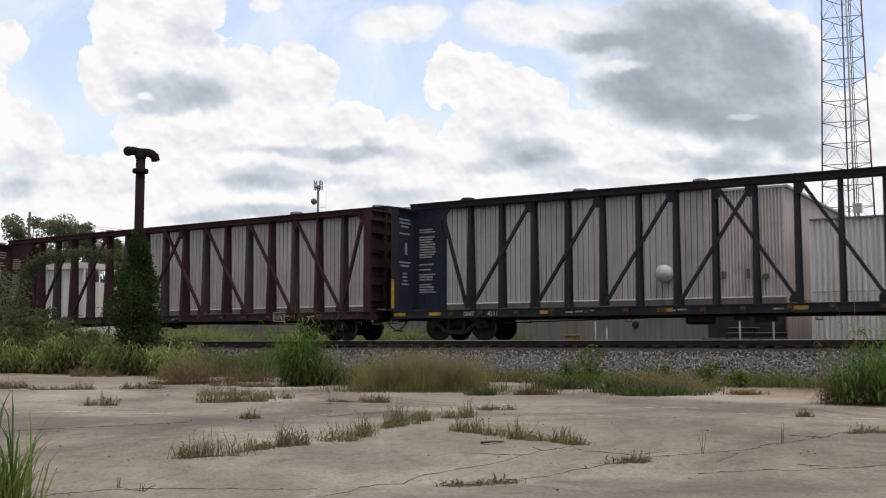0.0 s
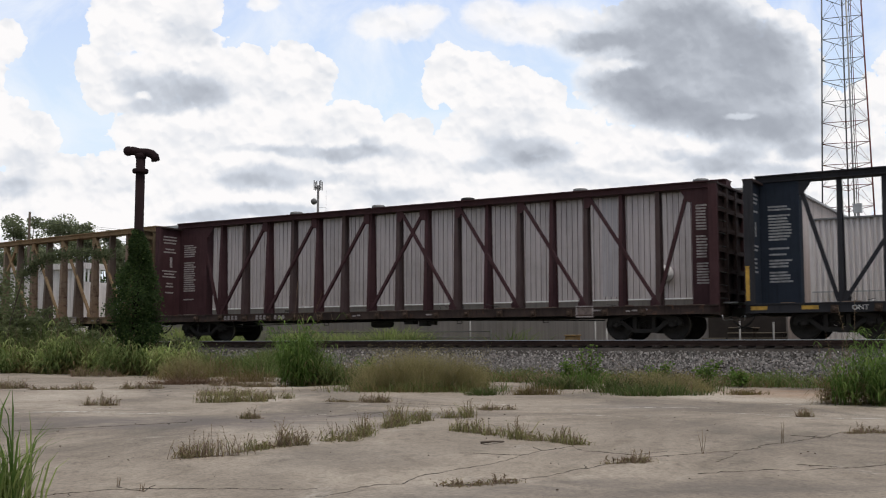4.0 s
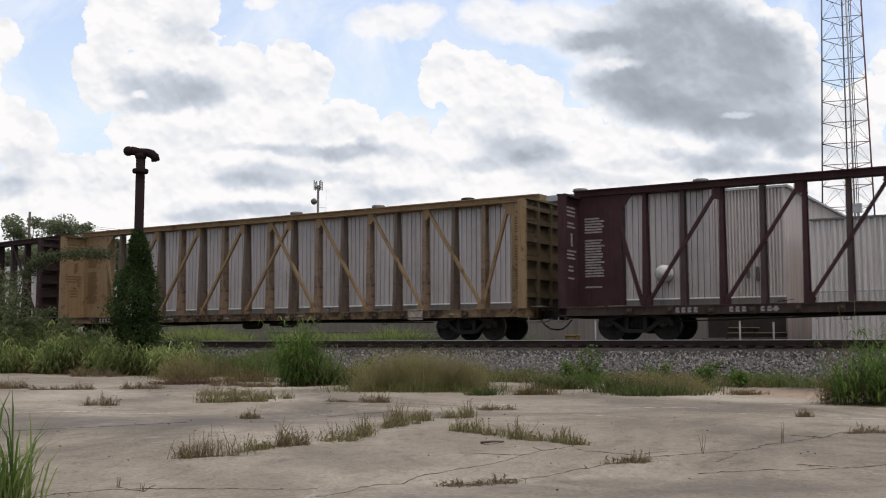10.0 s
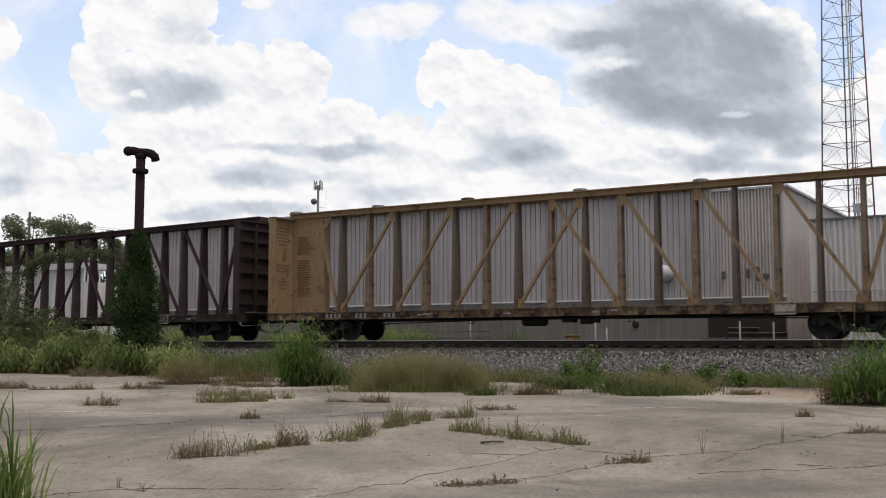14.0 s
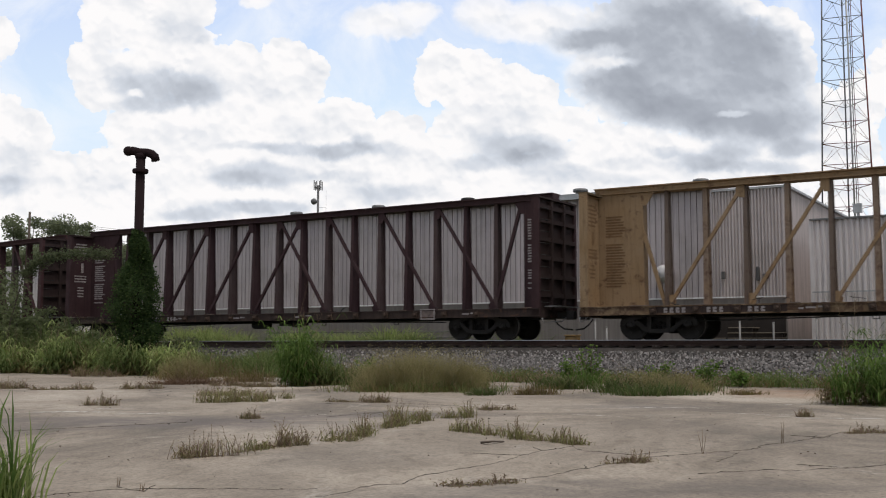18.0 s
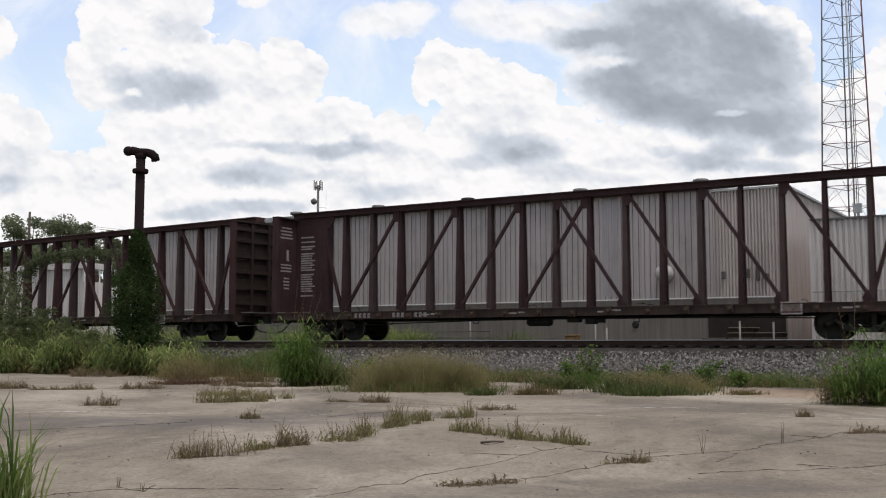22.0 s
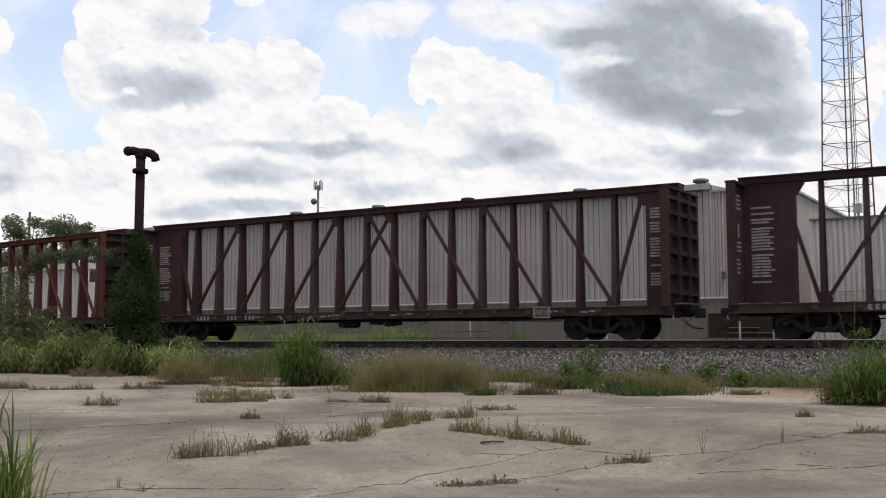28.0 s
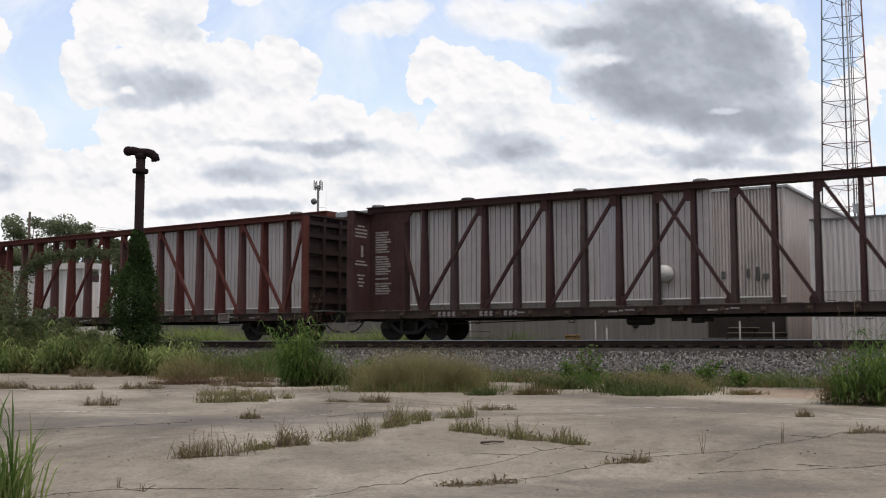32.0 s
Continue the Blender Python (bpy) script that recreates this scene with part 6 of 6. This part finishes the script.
def seed_grass(x, y, half, deep, h, count, seed):
    """A soft dome of hair-fine grass gone to seed, green low down."""
    r = np.random.RandomState(seed)
    ob = base("brown_grass_clump", pose(x, y, 0), "fine tan grass clump gone to seed", "grass", "clumps at the lot's edge")
    u, v = r.uniform(-1, 1, count) * r.uniform(0.85, 1.12, count), r.normal(0, 0.6, count)
    bumps = np.array([0.8 + 0.35 * noise.noise((p * 2.6, q * 2.0, seed)) for p, q in zip(u, v)])
    hh = h * (1 - 0.6 * np.abs(u) ** 2.6) * bumps * r.uniform(0.45, 1.25, count)
    rows = np.stack([u * half, v * deep, np.zeros(count) - 0.02, hh * 1.2, hh * (r.normal(0, 0.5, count) + 0.3 * u), hh * r.normal(0, 0.4, count)], 1)
    o = new("foliage", blades_mesh("foliage", rows, SEED_GRASS, seed, 0.0024))
    o.parent = ob
    tagged(o, kind="stuff")
    k = r.randint(0, count, count * 4)
    f = r.uniform(0.4, 1.0, len(k))
    p = np.stack([rows[k, 0] + rows[k, 4] * f ** 1.8, rows[k, 1] + rows[k, 5] * f ** 1.8, hh[k] * f], 1) + r.normal(0, 0.018, (len(k), 3))
    o = new("seed_fluff", leaves_mesh("seed_fluff", p, r.uniform(0.008, 0.024, len(k)), SEED_GRASS, seed + 1, 1.5))
    o.parent = ob
    tagged(o, kind="stuff")
    for name, share, mat, tall, wide in (("undergrowth", 5, VERGE, 0.5, 0.007), ("skirt", 3, GRASS_DRY, 0.4, 0.004)):
        n = count // share
        out = r.normal(0, 0.62, n)
        rows = np.stack([out * half, r.normal(-0.55, 0.6, n) * deep, np.zeros(n) - 0.02, h * tall * r.beta(1.2, 2.4, n) + 0.03, r.normal(0, 0.13, n), r.normal(0, 0.13, n)], 1)
        o = new(name, blades_mesh(name, rows, mat, seed + share, wide))
        o.parent = ob
        tagged(o, kind="stuff")


seed_grass(-0.48, 23.6, 1.35, 0.6, 1.0, 8000, 9)
seed_grass(-8.0, 33.5, 0.75, 0.5, 0.9, 1800, 11)
seed_grass(4.6, 22.8, 1.0, 0.5, 0.55, 1800, 12)
seed_grass(-12.4, 37.6, 0.6, 0.5, 1.2, 1000, 13)
clump("foreground_grass", pose(-2.50, 6.2, 0), "bright green grass tuft close to the camera", "grass", "clumps at the lot's edge",
      [(ROADSIDE, 80, 0.04, 0.05, 0.45, 1.15, 0.3, 0.008), (GRASS_TALL, 50, 0.04, 0.05, 0.4, 1.1, 0.3, 0.008), (GRASS_DRY, 26, 0.1, 0.08, 0.2, 0.5, 0.8, 0.005)], 10)
for i in range(13):
    s, n = -17.4 + 0.92 * i, 6.6 + 0.55 * math.sin(2.1 * i)
    reed_grass("roadside_grass", along(s, n, 0.0), "tall drooping green grass beside the track", 95, 0.95, 0.6, 0.4, (1.85, 1.1, 1.65, 1.3, 0.9)[i % 5] * (1.0 if i < 9 else 0.8), (ROADSIDE, VERGE, ROADSIDE)[i % 3], 700 + i, 0.024, 0.9, 5)
clump("dead_brush", pose(-6.5, 27.4, 0), "low heap of dead brown weeds on the concrete", "weed", "clumps at the lot's edge",
      [(DEAD_LEAF, 900, 0.8, 0.3, 0.08, 0.42, 1.3, 0.008), (DEAD_LEAF, 500, 1.1, 0.5, 0.05, 0.2, 1.6, 0.006)], 17, 26, 0.4)
for i, (x, y, w, h, mat) in enumerate(((3.9, 22.6, 0.7, 0.55, 0), (5.1, 23.4, 0.8, 0.5, 0), (4.4, 21.3, 0.9, 0.34, 0), (1.9, 21.6, 0.5, 0.34, 1), (1.0, 21.4, 0.45, 0.3, 0), (3.4, 26.0, 0.35, 0.75, 2),
                                      (6.1, 21.6, 0.5, 0.2, 1), (-5.2, 29.0, 0.8, 0.5, 1), (-2.6, 27.0, 0.6, 0.7, 0), (-7.4, 31.0, 1.0, 0.6, 1), (-1.9, 25.8, 0.5, 0.6, 0), (2.6, 24.5, 0.8, 0.5, 0))):
    clump("verge_clump", pose(x, y, 0), ("green weed clump at the edge of the concrete", "dry brown weed clump at the edge of the concrete", "leafy bright green weed beside the ballast")[mat], "weed", "clumps at the lot's edge",
          [((GRASS_GREEN, GRASS_DRY, GRASS_TALL)[mat], int(900 * w), w * 0.8, w * 0.45, h * 0.3, h * 1.3, 0.7, 0.010 if mat != 1 else 0.006)], 60 + i, 6, h)


def verge(name, label, s0, s1, n0, n1, count, h0, h1, mat, seed, width=0.012, spread=0.4, rise=0.0):
    """A strip of rough grass beside the track, uneven in height and cover."""
    r = np.random.RandomState(seed)
    rows = []
    while len(rows) < count:
        s, n = r.uniform(s0, s1), r.uniform(n0, n1)
        k = noise.noise((s * 0.45, n * 0.6, seed)) + 0.5 * noise.noise((s * 1.6, n * 1.6, seed))
        if k < -0.25 + 0.35 * r.rand():
            continue
        h = r.uniform(h0, h1) * (0.6 + 0.8 * max(0.0, min(1.0, k + 0.4)))
        p = (on_track(s, n) if n < 0 else along(s, n)).translation
        z = max(-0.05, ballast_profile(n) - 0.06)
        rows.append((p.x, p.y, z, h, r.normal(0, spread * 0.5) * h, r.normal(0, spread * 0.5) * h))
    return tagged(new(name, blades_mesh(name, rows, mat, seed, width)), label, "grass", kind="stuff")


verge("verge_grass", "tall green grass and weeds along the track", -46, -9.5, 2.9, 6.6, 9000, 0.6, 2.3, GRASS_GREEN, 21, 0.014, 0.8)
verge("verge_grass", "bright tall grass along the track", -34, -10, 4.6, 6.6, 2600, 0.6, 2.0, VERGE, 26, 0.018, 0.9)
verge("verge_grass", "dry grass among the green along the track", -46, -4, 4.9, 7.3, 6000, 0.25, 1.0, GRASS_DRY, 22, 0.010, 0.8)
verge("verge_grass", "green grass creeping up the ballast", -12, -2.5, 2.2, 6.0, 7000, 0.25, 0.95, VERGE, 27, 0.012, 0.9)
verge("verge_grass", "knee-high weeds between ballast and concrete", -9, 0.5, 3.4, 6.6, 3600, 0.12, 0.7, VERGE, 23, 0.010, 0.8)
verge("verge_grass", "ankle-high weeds between ballast and concrete", 0.5, 24, 4.1, 6.6, 6200, 0.08, 0.46, VERGE, 29, 0.009, 0.9)
verge("verge_grass", "dry weeds between ballast and concrete", -9, 24, 4.0, 6.9, 5600, 0.1, 0.5, GRASS_DRY, 24, 0.007, 0.8)
verge("far_grass", "green grass on the far side of the track", -60, 1, -5.6, -3.0, 9000, 0.95, 1.7, VERGE, 25, 0.018, 0.7)
verge("far_grass", "tall lush grass between the track and the warehouse", -40, -5.5, -7.8, -5.0, 11000, 1.5, 2.15, ROADSIDE, 28, 0.02, 0.5)


def verge_leaves(name, label, s0, s1, n0, n1, count, top, mat, seed):
    """Small weed leaves scattered through the strip beside the ballast, in uneven patches."""
    r = np.random.RandomState(seed)
    pts, size = [], []
    while len(pts) < count:
        s, n = r.uniform(s0, s1), r.uniform(n0, n1)
        k = noise.noise((s * 0.6, n * 0.7, seed)) + 0.5 * noise.noise((s * 1.9, n * 1.9, seed))
        if k < 0.1 * r.rand():
            continue
        p = along(s, n).translation
        z = max(0.0, ballast_profile(n) - 0.05)
        pts.append((p.x, p.y, z + 0.03 + top * min(1.0, 0.4 + k) * r.rand()))
        size.append(r.uniform(0.03, 0.075))
    tagged(new(name, leaves_mesh(name, pts, size, mat, seed)), label, "weeds", kind="stuff")


verge_leaves("weed_leaves", "small leafy weeds among the verge grass", -9, 22, 3.7, 6.5, 6500, 0.4, VERGE, 41)
verge_leaves("weed_leaves", "brown-tinged leafy weeds along the concrete's edge", -9, 22, 5.0, 7.1, 3500, 0.3, WEED, 42)
verge_leaves("weed_leaves", "leafy weeds among the tall grass by the track", -18, -6, 3.5, 7.0, 5000, 1.1, ROADSIDE, 43)


def vent_pipe():
    X, Y = -10.62, 37.0
    p = base("vent_pipe", pose(X, Y, 0), "tall rusted vent pipe with a hooded tee top", "pipe")
    bm = bmesh.new()
    tube(bm, [(0, 0, -0.2), (0, 0, 7.66)], 0.16, 20)
    part("riser", bm, PIPE, p)
    bm = bmesh.new()
    lathe(bm, [(0.165, 7.0), (0.26, 7.0), (0.275, 7.03), (0.275, 7.11), (0.26, 7.14), (0.165, 7.14)], "z", 20)
    part("flange", bm, PIPE, p)
    bm = bmesh.new()
    tube(bm, [(-0.46, 0, 7.78), (-0.3, 0, 7.80), (-0.05, 0, 7.74), (0.2, 0, 7.73), (0.38, 0, 7.69), (0.49, 0, 7.59), (0.53, 0, 7.44)], 0.15, 16)
    part("tee_hood", bm, PIPE, p)
    bm = bmesh.new()
    lathe(bm, [(0.03, -0.12), (0.11, -0.09), (0.165, -0.01), (0.175, 0.08), (0.15, 0.15)], "z", 18)
    c = part("end_collar", bm, PIPE, p)
    c.matrix_basis = pose(-0.49, 0, 7.775, 0, 80, 0)
    bm = bmesh.new()
    lathe(bm, [(0.16, 7.50), (0.19, 7.54), (0.20, 7.64), (0.16, 7.70)], "z", 18)
    part("throat", bm, PIPE, p)
    # ivy
    iv = base("ivy", pose(X, Y, 0), "dense dark green ivy climbing the vent pipe", "ivy")
    r = np.random.RandomState(31)
    pts, size = [], []
    while len(pts) < 26000:
        z = r.uniform(0.0, 5.0)
        rad = float(np.interp(z, (0.0, 0.5, 0.9, 1.4, 2.4, 3.0, 3.45, 3.8, 4.5, 5.0), (0.38, 0.5, 0.74, 0.92, 1.0, 0.95, 0.68, 0.5, 0.42, 0.2)))
        a = r.uniform(0, 6.283)
        rad *= 0.8 + 0.45 * noise.noise((math.cos(a) * 1.3, math.sin(a) * 1.3, z * 1.1)) + 0.2 * noise.noise((math.cos(a) * 4, math.sin(a) * 4, z * 3.3))
        d = rad * (r.uniform(0.55, 1.04) if r.rand() < 0.93 else r.uniform(1.0, 1.22))
        pts.append((d * math.cos(a) - 0.03 * math.sin(z * 0.6), d * math.sin(a), z))
        size.append(r.uniform(0.04, 0.095))
    o = new("leaves", leaves_mesh("leaves", pts, size, IVY, 32))
    o.parent = iv
    bm = bmesh.new()
    for k in range(9):
        a = 0.7 * k
        tube(bm, [(0.24 * math.cos(a + 0.35 * j), 0.24 * math.sin(a + 0.35 * j), 0.4 * j) for j in range(11)], 0.02, 5, 0.008)
    tagged(part("stem_tangle", bm, BARK, iv), kind="stuff")


vent_pipe()


def shrub(x, y, h, w, seed, leaves=1600):
    """A loose, leggy shrub: bent stems that carry sprays of leaves with gaps between."""
    s = base("shrub", pose(x, y, 0), "loose leafy shrub with thin arching stems", "shrub", "shrubs by the track")
    r = random.Random(seed)
    bm = bmesh.new()
    pts, size = [], []
    for k in range(11):
        a = r.uniform(0, 6.283)
        reach = w * r.uniform(0.35, 1.0)
        top = h * r.uniform(0.5, 1.0)
        line = [Vector((0.1 * math.cos(a), 0.1 * math.sin(a), 0)), Vector((reach * 0.35 * math.cos(a), reach * 0.35 * math.sin(a), top * 0.55)),
                Vector((reach * 0.7 * math.cos(a), reach * 0.7 * math.sin(a), top * 0.9)), Vector((reach * math.cos(a), reach * math.sin(a), top))]
        tube(bm, line, 0.022, 5, 0.006)
        for j in range(leaves // 4):
            f = r.uniform(0.25, 1.0) * 3
            i = min(2, int(f))
            p = line[i].lerp(line[i + 1], f - i)
            q = 0.30 * (h / 2.4)
            pts.append((p.x + r.gauss(0, q * 0.6), p.y + r.gauss(0, q * 0.6), max(0.05, p.z + r.gauss(0, q * 0.25))))
            size.append(r.uniform(0.06, 0.15))
    tagged(part("stem_tangle", bm, BARK, s), kind="stuff")
    o = new("leaves", leaves_mesh("leaves", pts, size, SHRUB, seed))
    o.parent = s


for i, (x, y, h, w, n) in enumerate(((-18.6, 43.0, 4.1, 1.3, 1300), (-17.2, 42.3, 3.6, 1.2, 900), (-16.2, 41.7, 2.6, 1.0, 700), (-15.2, 41.2, 2.1, 0.9, 800), (-13.6, 40.3, 1.6, 0.9, 600), (-9.2, 37.4, 1.3, 0.9, 500))):
    shrub(x, y, h, w, 300 + i, n)


def arching_branch():
    """A long thin bough that reaches across in front of the cars."""
    s = base("sapling", pose(-16.9, 41.2, 0), "thin sapling with one long leafy arching bough", "sapling")
    bm = bmesh.new()
    line = [Vector(v) for v in ((0, 0, -0.1), (0.2, 0, 1.9), (0.7, -0.1, 3.7), (1.5, -0.3, 4.38), (3.0, -0.8, 4.5), (4.4, -1.2, 4.42))]
    tube(bm, line, 0.03, 6, 0.008)
    part("stem", bm, BARK, s)
    r = random.Random(77)
    pts, size = [], []
    for j in range(3000):
        f = r.uniform(1.9, 5.0)
        i = min(4, int(f))
        p = line[i].lerp(line[i + 1], f - i)
        pts.append((p.x + r.gauss(0, 0.2), p.y + r.gauss(0, 0.18), p.z + r.gauss(-0.03, 0.11)))
        size.append(r.uniform(0.045, 0.10))
    o = new("leaves", leaves_mesh("leaves", pts, size, BOUGH, 78))
    o.parent = s
    tagged(o, kind="stuff")


arching_branch()


def broadleaf_weed(x, y, h, seed):
    s = base("broadleaf_weed", pose(x, y, 0.0), "leafy bright green weed at the foot of the ballast", "weed", "clumps at the lot's edge")
    r = random.Random(seed)
    bm = bmesh.new()
    pts, size = [], []
    for k in range(7):
        e = Vector((r.uniform(-0.3, 0.3), r.uniform(-0.2, 0.2), h * r.uniform(0.6, 1.0)))
        tube(bm, [(0, 0, -0.05), e * 0.5 + Vector((0, 0, 0.05)), e], 0.012, 5, 0.004)
        for j in range(44):
            q = e * r.uniform(0.35, 1.05)
            pts.append((q.x + r.gauss(0, 0.07), q.y + r.gauss(0, 0.07), q.z + r.gauss(0, 0.05)))
            size.append(r.uniform(0.045, 0.10))
    part("stem", bm, BARK, s)
    o = new("leaves", leaves_mesh("leaves", pts, size, GRASS_TALL, seed))
    o.parent = s
    tagged(o, kind="stuff")


for i, (x, y, h) in enumerate(((3.75, 27.4, 1.0), (3.2, 26.9, 0.7), (6.3, 25.6, 0.6), (5.3, 26.2, 0.55), (-2.0, 28.0, 0.7), (7.0, 25.2, 0.45))):
    broadleaf_weed(x, y, h, 880 + i)


def tree(x, y, h, w, seed, count=4200, low=0.35):
    t = base("tree", pose(x, y, 0), "broad leafy tree beyond the shed, uneven crown", "tree", "trees behind the shed")
    r = random.Random(seed)
    bm = bmesh.new()
    tube(bm, [(0, 0, -0.2), (0.1, 0, h * 0.25), (0.25, 0.1, h * 0.55)], 0.32, 9, 0.18)
    hubs = []
    for k in range(26):
        a = 2.4 * k + r.uniform(-0.4, 0.4)
        z = h * r.uniform(low, 0.93)
        d = w * r.uniform(0.25, 1.0) * (1.05 - 0.55 * abs(z / h - 0.6) / 0.4)
        e = Vector((d * math.cos(a), d * math.sin(a), z))
        tube(bm, [(0.15, 0, h * 0.3), e * 0.5 + Vector((0, 0, h * 0.12)), e], 0.11, 6, 0.03)
        hubs.append((e, w * r.uniform(0.28, 0.5)))
    part("trunk", bm, BARK, t)
    pts, size = [], []
    for j in range(count):
        e, q = hubs[r.randrange(len(hubs))]
        v = Vector((r.gauss(0, 1), r.gauss(0, 1), r.gauss(0, 1))).normalized() * q * (r.random() ** 0.4)
        pts.append((e.x + v.x, e.y + v.y, e.z + v.z * 0.75))
        size.append(r.uniform(0.14, 0.30))
    o = new("crown", leaves_mesh("crown", pts, size, TREE_LEAF, seed))
    o.parent = t


for i, (x, y, h, w, n, low) in enumerate(((-43.6, 110, 15.2, 2.6, 8000, 0.35), (-40.2, 112, 14.7, 3.0, 9000, 0.35), (-37.4, 110, 14.2, 2.2, 6500, 0.6), (-47.5, 108, 13.8, 2.8, 6500, 0.35), (-36.3, 116, 14.0, 2.0, 5500, 0.66),
                                         (-41.5, 106, 11.8, 3.0, 7000, 0.35), (-52, 112, 14, 4, 5000, 0.35), (-38.6, 103, 11.2, 2.4, 6000, 0.5), (-33.0, 112, 12.2, 2.0, 4500, 0.68))):
    tree(x, y, h, w, 500 + i, n, low)


def hedge():
    """A dark clipped line of far bushes under the trees."""
    h = base("hedge", pose(-29.5, 90, 0), "dark hedge of bushes far beyond the shelter", "hedge")
    r = random.Random(641)
    pts, size = [], []
    for j in range(5000):
        x = r.uniform(-6.0, 6.0)
        top = 6.75 + 0.25 * noise.noise((x * 0.8, 0, 4))
        pts.append((x, r.uniform(-0.8, 0.8), top * r.random() ** 0.6))
        size.append(r.uniform(0.2, 0.42))
    o = new("leaves", leaves_mesh("leaves", pts, size, IVY, 642))
    o.parent = h
    tagged(o, kind="stuff")
    bm = bmesh.new()
    for k in range(9):
        tube(bm, [(-5.6 + 1.4 * k, 0, -0.1), (-5.5 + 1.4 * k, 0.1, 5.0)], 0.09, 6, 0.04)
    tagged(part("stem_tangle", bm, BARK, h), kind="stuff")


hedge()


def power_line():
    m = pose(-37.1, 95, 0)
    p = base("utility_pole", m, "weathered wooden utility pole with wires", "utility pole")
    bm = bmesh.new()
    tube(bm, [(0, 0, -0.3), (0, 0, 12.9)], 0.16, 8, 0.11)
    part("pole", bm, BARK, p)
    for k, (z, x) in enumerate(((12.2, -0.8), (12.2, 0.8), (11.2, 0.0))):
        bm = bmesh.new()
        tube(bm, [(x + 46 * i / 14, 10 * i / 14, z - 1.3 * (1 - (2 * i / 14 - 1) ** 2) - 0.5 * i / 14) for i in range(15)], 0.018, 4)
        part("wire", bm, WIRE, p)


power_line()

motions()
